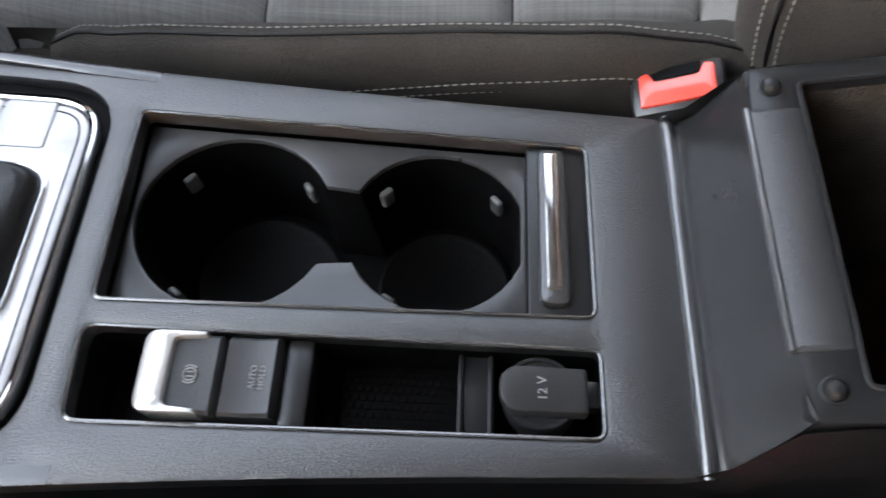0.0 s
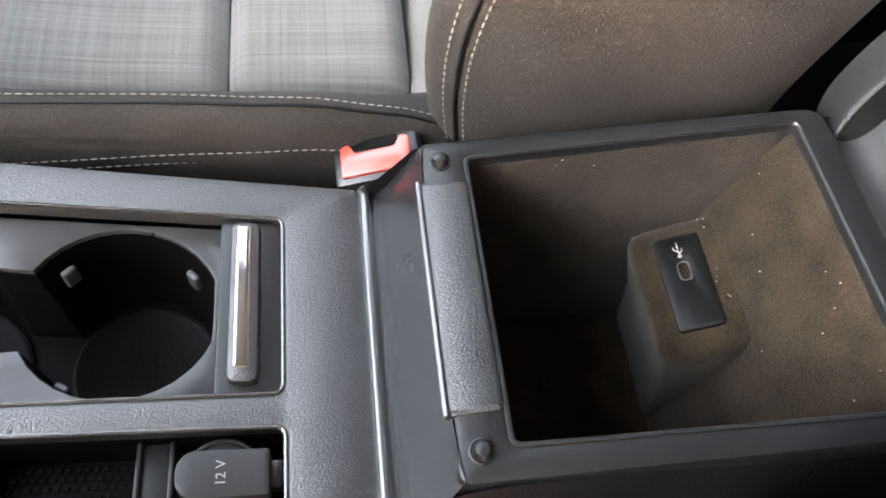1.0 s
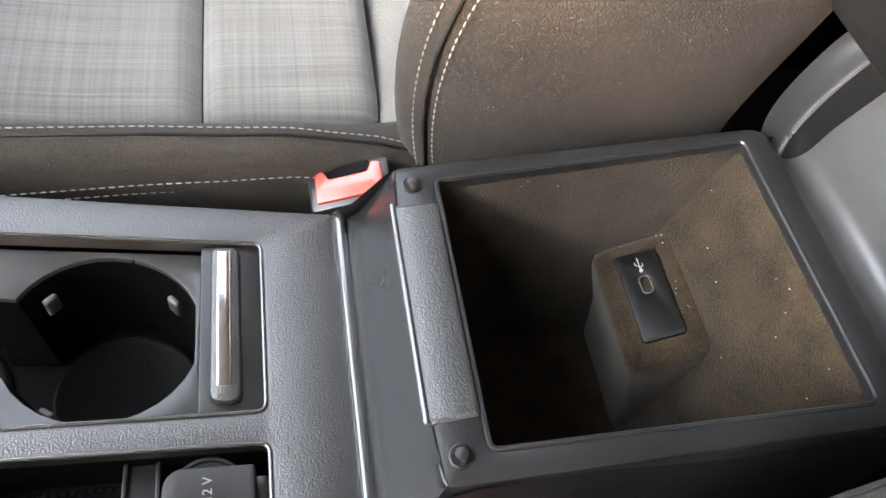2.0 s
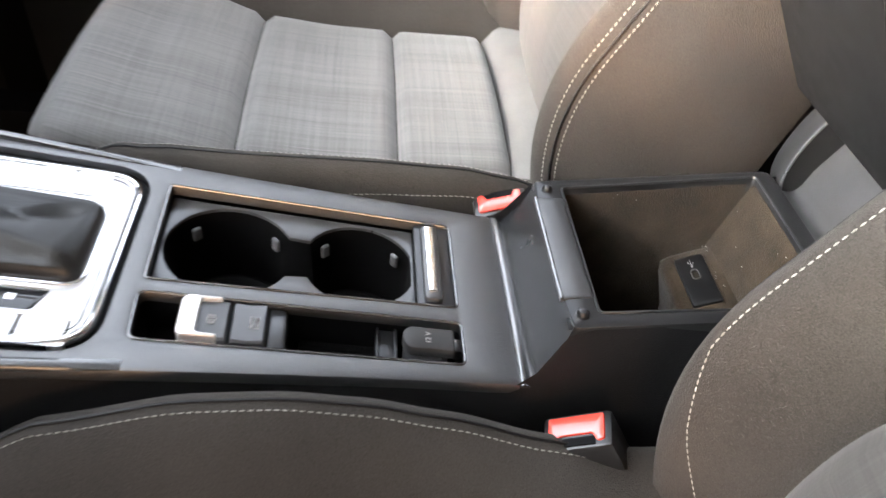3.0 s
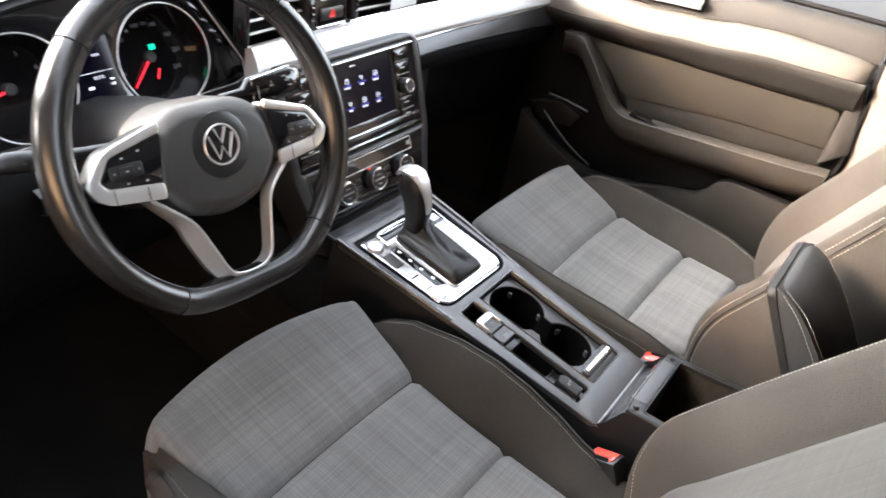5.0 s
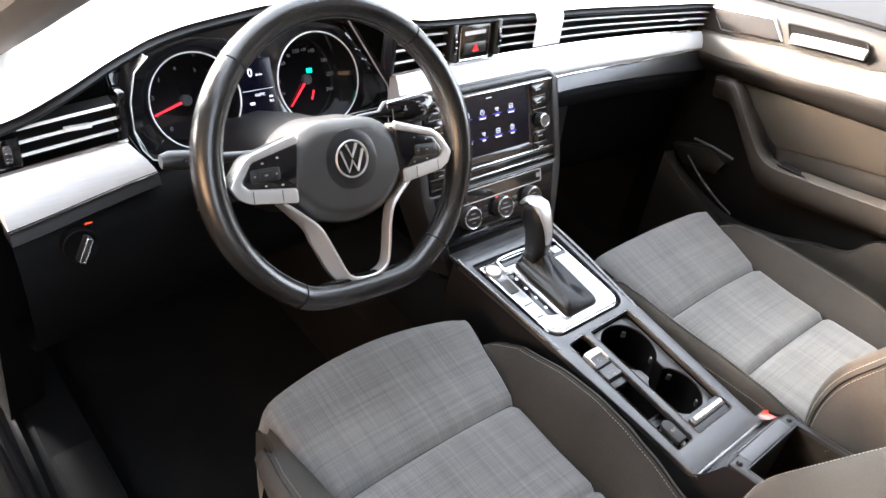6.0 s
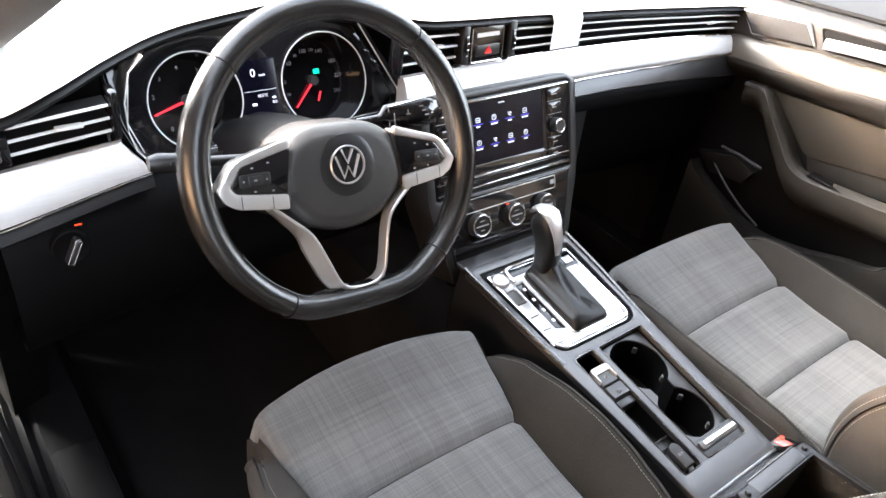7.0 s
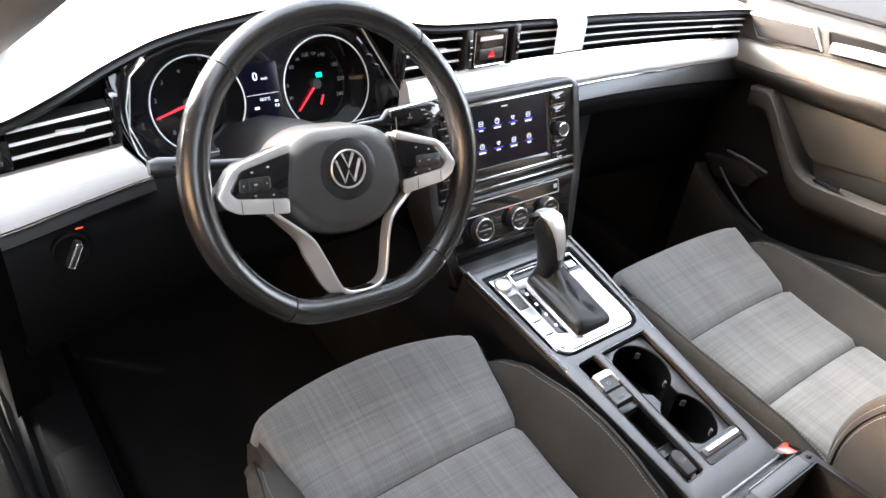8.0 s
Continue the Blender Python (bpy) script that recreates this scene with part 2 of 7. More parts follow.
M_GRAIN = material("grained_plastic", (0.0095, 0.0097, 0.0103), 0.33, var=0.15, bump=0.50, bump_scale=1150, rough_var=0.05, scale=25, spec=1.0, ior=1.72)
M_FACE = material("smooth_console_plastic", (0.0105, 0.0108, 0.0115), 0.26, var=0.12, bump=0.06, bump_scale=1500, rough_var=0.04, scale=18, spec=1.0, ior=1.65)
M_SATIN = material("satin_plastic", (0.0125, 0.0128, 0.0136), 0.33, var=0.15, bump=0.08, bump_scale=1500, rough_var=0.025, scale=20, spec=0.7)
M_DARK = material("dark_soft_plastic", (0.0055, 0.0055, 0.006), 0.5, spec=0.3, var=0.2, bump=0.4, bump_scale=900, scale=15)
# near-black, so the shade inside wells and slots is in the colour
M_PIT = material("shaded_recess_plastic", (0.0022, 0.0022, 0.0024), 0.5, var=0.2, bump=0.1, spec=0.08)
M_TAB = material("pale_tab_plastic", (0.075, 0.075, 0.075), 0.35, var=0.1)
M_LIDSHELL = material("dark_grey_textured_plastic", (0.0050, 0.0049, 0.0048), 0.58, spec=0.3, var=0.15, bump=0.4, bump_scale=1000)
M_LIDPAD = material("dark_grey_cloth", (0.0135, 0.0135, 0.0137), 0.85, var=0.3, bump=0.4, bump_scale=1300, fine=1300, spec=0.3)
M_LIDTOP = material("dark_grey_leatherette", (0.022, 0.0222, 0.0225), 0.45, var=0.15, bump=0.25, bump_scale=900, rough_var=0.05, spec=0.6)
M_GREY = material("grey_plastic", (0.060, 0.063, 0.067), 0.36, var=0.1, bump=0.15, bump_scale=900, rough_var=0.05)
M_GLOSS = material("piano_black", (0.006, 0.006, 0.007), 0.09, var=0.1, rough_var=0.04, coat=0.3, scale=12)
M_CHROME = material("chrome", (0.82, 0.82, 0.83), 0.09, 1.0, var=0.05, rough_var=0.05)
M_SILVER = material("satin_silver", (0.60, 0.60, 0.60), 0.34, 0.8, var=0.06, fine=1400, rough_var=0.06)
M_SPOKE = material("wheel_silver", (0.80, 0.79, 0.77), 0.29, 0.75, var=0.05, fine=1400, rough_var=0.03, scale=12)
M_RIM = material("fine_grained_plastic", (0.0125, 0.0127, 0.0133), 0.34, var=0.2, bump=0.45, bump_scale=1150, rough_var=0.06, scale=25, spec=1.0, ior=1.65)
M_DECOR = material("brushed_decor", (0.72, 0.72, 0.72), 0.42, 0.35, var=0.08, stretch=(0.04, 1, 1), fine=1500, scale=300)
M_PLATE = material("satin_selector_plate", (0.58, 0.58, 0.59), 0.34, 0.55, var=0.08, stretch=(1, 0.05, 1), fine=1400, scale=200)
M_LEATHER = material("black_leather", (0.0115, 0.0110, 0.0108), 0.22, var=0.25, bump=0.15, bump_scale=1500, bump_kind="cells", rough_var=0.1, scale=18, spec=0.9)
M_AIRBAG = material("airbag_skin", (0.040, 0.039, 0.038), 0.36, var=0.2, bump=0.3, bump_scale=1200, rough_var=0.06, scale=12, spec=0.5)
M_ARMREST = material("dark_armrest_skin", (0.0215, 0.0180, 0.0137), 0.55, var=0.15, bump=0.4, bump_scale=800, scale=10)
M_GRILLE = material("brown_speaker_cloth", (0.0075, 0.0068, 0.006), 0.8, var=0.2, bump=0.5, bump_scale=1200)
# dark plastic blackened further: shade under the dashboard is put into the colour
M_KNEE = material("shaded_matt_black_panel", (0.0018, 0.0018, 0.0020), 0.6, var=0.2, bump=0.3, bump_scale=900, spec=0.08)
M_SILL = material("black_sill_plastic", (0.0040, 0.0041, 0.0043), 0.6, var=0.25, bump=0.4, bump_scale=900, spec=0.10)
M_DOORSTRIP = material("brushed_brown_silver", (0.115, 0.104, 0.090), 0.4, 0.4, var=0.12, stretch=(1, 0.04, 1), fine=1500, scale=300)
M_BOXRIM = material("black_rim_plastic", (0.0090, 0.0091, 0.0096), 0.34, var=0.2, bump=0.12, bump_scale=900, rough_var=0.05, scale=25, spec=0.6)
# glossy, and far paler than the console: edge highlights sit in the colour
M_EDGE = material("polished_edge_highlight", (0.040, 0.0405, 0.042), 0.20, var=0.2, spec=1.0, rough_var=0.05, ior=1.8)
M_INSERT = material("dark_grey_insert", (0.040, 0.0405, 0.042), 0.30, var=0.15, bump=0.04, bump_scale=1100, rough_var=0.05, spec=0.7)
M_BOOT = material("soft_black_leather", (0.006, 0.006, 0.006), 0.36, var=0.25, bump=0.25, bump_scale=900, scale=30, spec=0.45)
M_RUBBER = material("black_rubber", (0.0055, 0.0055, 0.0058), 0.7, var=0.2, spec=0.12)
# nearly black: the wells' shade is put into the rubber's colour
M_MAT = material("dimpled_rubber", (0.0022, 0.0022, 0.0022), 0.5, var=0.2, bump=0.12, bump_scale=420, bump_kind="cells", spec=0.1)
M_FLOCK = material("brown_grey_flock", (0.0270, 0.0195, 0.0122), 0.95, var=0.85, bump=0.9, bump_scale=900, scale=45, fine=900, sheen=0.1, spec=0.1)
M_CARPET = material("black_carpet", (0.0095, 0.0090, 0.0084), 0.98, var=0.5, bump=0.8, bump_scale=500, scale=12, fine=700, spec=0.1)
# tinted brown: some of the sun's warmth is put into the charcoal
M_BOLSTER = material("charcoal_seat_cloth", (0.0340, 0.0304, 0.0266), 0.85, var=0.5, bump=0.8, bump_scale=900, scale=9, fine=900, spec=0.2, sheen=0.03)
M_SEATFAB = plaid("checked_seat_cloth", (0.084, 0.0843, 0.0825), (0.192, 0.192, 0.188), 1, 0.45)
# same check as above, darkened to offset the strong light on the backrests
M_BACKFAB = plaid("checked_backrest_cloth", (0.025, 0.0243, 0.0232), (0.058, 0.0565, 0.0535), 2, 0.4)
M_STRIPFAB = material("pale_strip_cloth", (0.135, 0.134, 0.130), 0.9, var=0.2, bump=0.5, bump_scale=900, scale=20, fine=900, spec=0.2)
M_THREAD = material("pale_thread", (0.30, 0.29, 0.27), 0.8, var=0.15, spec=0.2)
M_RED = material("red_plastic", (0.85, 0.075, 0.05), 0.24, var=0.08, rough_var=0.05, spec=0.9, coat=0.8)
M_BEIGE = material("tan_door_trim", (0.0100, 0.0084, 0.0065), 0.5, var=0.12, bump=0.4, bump_scale=800, scale=10)
M_BEIGECLOTH = material("tan_door_cloth", (0.0190, 0.0157, 0.0116), 0.9, var=0.25, bump=0.3, bump_scale=1300, scale=12, fine=1300, spec=0.2)
M_HEAD = material("pale_headliner", (0.32, 0.315, 0.305), 0.95, var=0.08, bump=0.2)
M_PILLAR = material("pillar_trim", (0.15, 0.134, 0.115), 0.7, var=0.1, bump=0.2)
M_PAPER = material("white_paper", (0.86, 0.86, 0.85), 0.6, var=0.03, scale=8, bump=0.03, bump_scale=40)
M_BRICK = material("brown_render", (0.10, 0.075, 0.055), 0.9, var=0.2, scale=3, fine=80, bump=0.4, bump_scale=60)
M_GROUND = material("dark_paving", (0.012, 0.0112, 0.0105), 0.9, var=0.3, scale=2, fine=60, bump=0.3, bump_scale=80)
M_PAINT = material("dark_body_paint", (0.02, 0.02, 0.022), 0.25, var=0.1, coat=0.5)
M_WHITE = material("white_marking", (0.34, 0.34, 0.34), 0.5, var=0.05)
M_NUMERAL = glowing("dial_marking", (0.20, 0.20, 0.22), 0.2)
M_NEEDLE = glowing("red_needle", (1.0, 0.03, 0.05), 1.3)
M_GREENLAMP = glowing("green_lamp", (0.02, 0.9, 0.45), 0.9)
M_ORANGELAMP = glowing("orange_lamp", (0.85, 0.07, 0.02), 0.6)
M_REDLAMP = glowing("red_lamp", (0.7, 0.03, 0.03), 0.35)
M_SCREENON = glowing("lit_display", (0.0015, 0.0015, 0.005), 0.25)
M_SCREENON.node_tree.nodes["Principled BSDF"].inputs["Specular IOR Level"].default_value = 0.2
M_VENTLINE = material("bright_slat_edge", (0.88, 0.88, 0.88), 0.3, 0.3, var=0.05, rough_var=0.04)
M_CAP = material("grey_rubber_cap", (0.024, 0.0243, 0.025), 0.5, var=0.15, bump=0.1, bump_scale=1200, spec=0.5)
M_PORT = material("matt_socket_plastic", (0.004, 0.004, 0.0043), 0.42, var=0.15, spec=0.3)
M_BLUEGLOW = glowing("blue_display_line", (0.08, 0.07, 0.55), 0.9)
M_TEXTGLOW = glowing("white_display_mark", (0.75, 0.76, 0.85), 0.8)

M_GLASS = bpy.data.materials.new("clear_glass")
M_GLASS.use_nodes = True
gb = M_GLASS.node_tree.nodes["Principled BSDF"]
gb.inputs["Base Color"].default_value = (0.97, 0.99, 0.98, 1)
gb.inputs["Roughness"].default_value, gb.inputs["IOR"].default_value, gb.inputs["Transmission Weight"].default_value = 0.0, 1.1, 1.0

# ---- car shell (setting) ----
def plain(name, bm, mat, label="", category=""):
    ob = part(name, bm, mat)
    return tagged(ob, label, category, kind="structure")


bm = bmesh.new()
add_box(bm, (0, 0, -0.45), (600, 600, 0.1))
plain("ground", bm, M_GROUND, "dark paved ground outside the car", "ground")

# added out of view; its end lets sun past to the passenger side only
bm = bmesh.new()
add_box(bm, (-2.75, -1.125, 2.0), (0.2, 7.75, 5.0), 0.02)
plain("shade_wall", bm, M_BRICK, "unseen brown rendered wall added beside the car to shade the driver's seat", "wall")

bm = bmesh.new()
add_box(bm, (0, -0.1, -0.03), (1.36, 2.4, 0.06), 0.01)
plain("floor", bm, M_CARPET, "black carpeted car floor", "floor")

bm = bmesh.new()
add_plate(bm, rrect(-0.58, -1.12, 0.58, 0.36, 0.05), (), 0.05, lambda a, b, c: Vector((a, b, 1.325 + c)), 0.004)
plain("ceiling", bm, M_HEAD, "pale grey cloth headliner", "headliner")

bm = bmesh.new()
add_box(bm, (0, 1.13, 0.35), (1.5, 0.05, 0.9), 0.01)
plain("firewall", bm, M_CARPET, "dark front bulkhead of the footwells", "wall")

# unseen; full height, so that no sky light enters from behind
bm = bmesh.new()
add_box(bm, (0, -1.15, 0.62), (1.5, 0.05, 1.38), 0.01)
plain("wall_rear", bm, M_DARK, "unseen dark rear wall, carried to the roof against stray light", "wall")

# floor tunnel under the console
bm = bmesh.new()
add_loft(bm, [[(x, y, z) for x, z in ((-0.16, 0), (-0.13, 0.16), (-0.08, 0.2), (0.08, 0.2), (0.13, 0.16), (0.16, 0))] for y in (-1.1, 1.1)])
plain("floor_tunnel", bm, M_CARPET, "black carpeted transmission tunnel", "floor")

# sills
for s, nm in ((-1, "sill_driver"), (1, "sill_passenger")):
    bm = bmesh.new()
    prof = [(0.64, -0.02), (0.64, 0.07), (0.66, 0.105), (0.70, 0.115), (0.735, 0.112), (0.745, 0.10), (0.755, 0.112), (0.765, 0.10), (0.775, 0.108), (0.785, 0.085), (0.82, 0.06), (0.92, 0.03), (0.93, -0.20), (0.80, -0.20)]
    add_loft(bm, [[(s * x, y, z) for x, z in prof] for y in (-1.0, 0.0, 0.62, 0.70, 1.0)])
    plain(nm, bm, M_SILL, "black ribbed plastic door sill", "sill")
bm = bmesh.new()
add_plate(bm, rrect(-0.734, 0.296, -0.661, 0.664, 0.014), (), 0.006, lambda a, b, c: Vector((a, b, 0.1175 + c)), 0.001)
plain("sill_groove", bm, M_RUBBER, "dark groove round the sill plate", "sill")
bm = bmesh.new()
add_plate(bm, rrect(-0.73, 0.30, -0.665, 0.66, 0.012), (), 0.006, lambda a, b, c: Vector((a, b, 0.121 + c)), 0.002)
plain("sill_plate", bm, M_SILL, "recessed black plastic sill plate", "sill")

# pillars and roof rails
def pillar(name, pts, r, mat, label):
    bm = bmesh.new()
    add_tube(bm, pts, r, 10, flatten=0.7)
    return plain(name, bm, mat, label, "pillar")


for s, nm in ((-1, "driver"), (1, "passenger")):
    pillar("pillar_front_" + nm, smooth_line([(s * 0.705, 0.86, 0.725), (s * 0.695, 0.66, 0.832), (s * 0.685, 0.46, 0.940), (s * 0.66, 0.25, 1.070), (s * 0.60, 0.10, 1.24)] if s < 0 else [(s * 0.87, 1.05, 0.78), (s * 0.80, 0.78, 0.98), (s * 0.66, 0.42, 1.25), (s * 0.59, 0.2, 1.29)], 6), 0.042 if s < 0 else 0.034, M_PILLAR, "grey-brown windscreen pillar trim")
    pillar("roof_rail_" + nm, [(s * 0.58, 0.25, 1.285), (s * 0.575, -0.4, 1.30), (s * 0.58, -1.1, 1.28)], 0.035, M_PILLAR, "pale roof rail trim")
    bm = bmesh.new()
    add_loft(bm, [[(s * (0.745 - 0.22 * max(0, (z - 0.75) / 0.55)) , y, z), (s * (0.70 - 0.20 * max(0, (z - 0.75) / 0.55)), y + 0.01, z), (s * (0.70 - 0.20 * max(0, (z - 0.75) / 0.55)), y - 0.14, z), (s * (0.745 - 0.22 * max(0, (z - 0.75) / 0.55)), y - 0.15, z)]
                  for z, y in (((-0.02, -0.40), (0.3, -0.35), (0.6, -0.30), (0.8, -0.32), (1.05, -0.40), (1.29, -0.47)) if s < 0 else ((-0.02, -0.25), (0.3, -0.20), (0.6, -0.158), (0.8, -0.135), (1.05, -0.20), (1.29, -0.28)))])
    plain("pillar_centre_" + nm, bm, M_PILLAR, "tan plastic centre pillar trim", "pillar")
    # unseen wall over the rear window, added to block light from the side
    bm = bmesh.new()
    add_loft(bm, [[(s * x, y, z) for y in (-0.36, -1.14)] + [(s * (x + 0.05), y, z) for y in (-1.14, -0.36)] for x, z in ((0.72, -0.1), (0.72, 0.75), (0.56, 1.31))])
    plain("wall_rear_side_" + nm, bm, M_DARK, "unseen dark side wall added over the rear windows", "wall")

bm = bmesh.new()
add_tube(bm, [(0.703, -0.145, 0.30), (0.701, -0.147, 0.60), (0.688, -0.124, 0.80), (0.595, -0.186, 1.05), (0.52, -0.262, 1.26)], 0.007, 8)
plain("pillar_seal", bm, M_RUBBER, "black rubber seal along the centre pillar", "seal")

# driver's front jamb at the dash's end
bm = bmesh.new()
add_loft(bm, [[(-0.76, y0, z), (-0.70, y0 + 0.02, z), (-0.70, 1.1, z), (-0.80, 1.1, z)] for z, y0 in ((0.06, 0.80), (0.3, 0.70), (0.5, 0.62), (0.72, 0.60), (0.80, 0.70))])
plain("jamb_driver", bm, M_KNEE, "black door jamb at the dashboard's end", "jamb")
bm = bmesh.new()
for dx in (0.0, 0.014):
    add_tube(bm, smooth_line([(-0.775 - dx, -0.3, 0.105), (-0.775 - dx, 0.55, 0.108), (-0.785 - dx, 0.72, 0.2), (-0.79 - dx, 0.74, 0.5), (-0.80 - dx, 0.80, 0.75)], 8), 0.006, 8)
plain("door_seal", bm, M_RUBBER, "black rubber door seal", "seal")
bm = bmesh.new()
add_box(bm, (0.735, 0.85, 0.40), (0.05, 0.56, 0.78), 0.01)
plain("kick_panel", bm, M_DARK, "dark passenger footwell side panel", "wall")

# the open driver's door
def DD(a, b, c=0.0):
    return Vector((-0.815, 0.80, 0.0)) + Vector((-0.93, -0.37, 0)) * a + Vector((0.37, -0.93, 0)) * c + Vector((0, 0, b))


od = thing("driver_door", (-1.2, 0.65, 0.1), "black driver's door, swung wide open", "car door")
bm = bmesh.new()
add_plate(bm, rounded([(0.0, 0.08), (0.95, 0.10), (0.98, 0.78), (0.0, 0.76)], 0.03), (), 0.09, DD, 0.01)
part("door_panel", bm, M_DARK, od, "black inner door panel")
bm = bmesh.new()
add_plate(bm, rounded([(0.10, 0.46), (0.85, 0.50), (0.85, 0.54), (0.10, 0.52)], 0.015), (), 0.05, lambda a, b, c: DD(a, b, c + 0.05), 0.012)
part("armrest", bm, M_DARK, od)
bm = bmesh.new()
add_box(bm, (-0.80, 0.70, 0.30), (0.03, 0.10, 0.02), 0.004)
part("check_strap", bm, M_SILVER, od, "bare metal check strap")

# windscreen
bm = bmesh.new()
def windscreen(u, v):
    x = (u - 0.5) * 2
    w = 0.80 - 0.20 * v
    return Vector((x * w, 1.10 - 0.06 * x * x - 0.80 * v, 0.84 + 0.43 * v + 0.02 * (1 - x * x)))
add_grid(bm, windscreen, 12, 8)
ws = part("windscreen", bm, M_GLASS)
tagged(ws, "clear laminated windscreen glass", "windscreen", kind="structure")
ws.visible_shadow = False

# ---- centre console ----
SL = 0.118
def ctop(a, b, c=0.0):
    """The console's top: a across, b along, c above it."""
    return Vector((a, b, 0.40 + SL * b + c))


console = thing("centre_console", (0.005, 0.15, 0.0), "black grained plastic centre console between the front seats", "car console")

cup_hole = rounded([(-0.0175, -0.018), (0.0755, -0.018), (0.083, 0.205), (-0.0205, 0.203)], [0.005, 0.005, 0.004, 0.004])
tray_hole = rounded([(-0.0715, -0.019), (-0.0325, -0.019), (-0.0325, 0.204), (-0.0745, 0.202)], [0.005, 0.005, 0.007, 0.007])
shift_plan = rounded([(-0.0875, 0.219), (0.0905, 0.219), (0.0945, 0.40), (-0.0965, 0.40)], [0.030, 0.030, 0.006, 0.006], 8)
shift_hole = rounded([(-0.0880, 0.2185), (0.0965, 0.2185), (0.1065, 0.408), (-0.0995, 0.408)], [0.030, 0.032, 0.006, 0.006], 8)
outer = rounded([(-0.0855, -0.059), (0.0965, -0.059), (0.103, 0.10), (0.1225, 0.425), (-0.1185, 0.425), (-0.0925, 0.10)], [0.003, 0.003, 0.2, 0.01, 0.01, 0.2], 4)
bm = bmesh.new()
add_plate(bm, outer, (cup_hole, tray_hole, shift_hole), 0.010, ctop, 0.0028, back=False)
top = part("top_panel", bm, M_GRAIN, console, "black grained plastic top panel")

# raised rails along both sides of the selector
for s in (-1, 1):
    rings = []
    for i in range(15):
        b = 0.200 + 0.226 * i / 14
        a = lerp1(b, [(0.10, -0.0925), (0.425, -0.1185)]) if s < 0 else lerp1(b, [(0.10, 0.103), (0.425, 0.1225)])
        w, h = 0.0075, 0.0052 * min(1.0, i / 8)
        rings.append([ctop(a - s * d, b, c) for d, c in ((-0.0004, -0.003), (-0.0002, h * 0.7 - 0.0006), (w * 0.25, h), (w * 0.65, h), (w * 0.95, h * 0.6), (w, -0.001))])
    bm = bmesh.new()
    add_loft(bm, rings)
    part("side_rail", bm, M_FACE, console, "smooth grey raised rail", 60)

# crease edge and rising face up to the storage box
bm = bmesh.new()
def rise(u, v):
    x0, x1 = -0.0855, 0.0965
    y = [-0.0592, -0.0625, -0.068, -0.0745, -0.080, -0.0835][round(v * 5)]
    z = [0.3930, 0.3945, 0.4020, 0.4180, 0.4330, 0.4430][round(v * 5)]
    w = v * 0.012
    x = x0 + w + (x1 - x0 - 2 * w) * u
    e = (2 * u - 1) ** 6
    return Vector((x, y - 0.003 * e, z - 0.004 * e * (1 - v) - 0.0 * v))
add_grid(bm, rise, 24, 5)
part("rising_face", bm, M_FACE, console, "smooth black face rising to the box", 60)
# bead in a paler colour that holds the crease's highlight
bm = bmesh.new()
add_tube(bm, [(-0.0855 + 0.182 * i / 16, -0.0600, 0.3940 - 0.003 * (i / 8 - 1) ** 6) for i in range(17)], 0.0036, 12)
part("edge_bead", bm, M_EDGE, console, "raised edge line, paler for its highlight")

# thin paler tubes paint the highlight round both openings
for hole in (cup_hole, tray_hole):
    bm = bmesh.new()
    add_tube(bm, [ctop(a, b, -0.0006) for a, b in hole], 0.0010, 8, closed=True)
    part("edge_highlight", bm, M_EDGE, console, "polished edge of the opening, paler for its highlight")

# side walls
for s, nm in ((-1, "side_wall"), (1, "side_wall")):
    bm = bmesh.new()
    def side(u, v, s=s):
        y = -0.30 + 0.735 * u
        base = lerp1(y, [(-0.30, 0.080), (-0.085, 0.083), (-0.059, 0.091), (0.10, 0.098), (0.43, 0.1205)])
        zt = lerp1(y, [(-0.30, 0.462), (-0.27, 0.460), (-0.088, 0.444), (-0.055, 0.390), (0.0, 0.3965), (0.43, 0.447)])
        z = zt - 0.002 - v * (zt - 0.05)
        bulge = 0.004 * math.sin(min(1, v * 4) * math.pi) + 0.035 * v
        return Vector((0.005 + s * (base + bulge - 0.001), y, z))
    add_grid(bm, side, 44, 10)
    part(nm, bm, M_DARK, console)

# ---- storage box ----
box = part("storage_box", add_plate(bmesh.new(), rrect(-0.066, -0.262, 0.079, -0.108, 0.008), (), 0.004, lambda a, b, c: Vector((a, b, 0.270 + c)), 0.001), M_FLOCK, console, "storage box lined with brown-grey flock")
BXL, BXR = -0.0625, 0.0755

def rimz(y):
    return 0.4445 + (-0.105 - y) * 0.105


rim_out = rounded([(-0.0755, -0.0835), (0.0865, -0.0835), (0.0885, -0.285), (-0.0785, -0.285)], [0.006, 0.006, 0.012, 0.012])
rim_in = rounded([(BXL, -0.1055), (BXR, -0.1055), (0.0805, -0.270), (-0.0675, -0.270)], [0.004, 0.004, 0.005, 0.005])
bm = bmesh.new()
add_plate(bm, rim_out, (rim_in,), 0.016, lambda a, b, c: Vector((a, b, rimz(b) + c)), 0.0032, back=False)
part("rim", bm, M_BOXRIM, box, "black plastic box rim")
bm = bmesh.new()
add_plate(bm, rounded([(-0.050, -0.0815), (0.0625, -0.0815), (0.0615, -0.1045), (-0.049, -0.1045)], 0.003), (), 0.004, lambda a, b, c: Vector((a, b, rimz(b) + 0.0012 + c)), 0.0026)
part("latch_lip", bm, M_RIM, box, "grained lip where the lid latches")
# paler tube for the highlight on the lip's front edge
bm = bmesh.new()
add_tube(bm, [(-0.049 + 0.1105 * i / 8, -0.0818, rimz(-0.0818) + 0.0008) for i in range(9)], 0.0016, 8)
part("edge_highlight", bm, M_EDGE, box, "polished front edge, paler for its highlight")
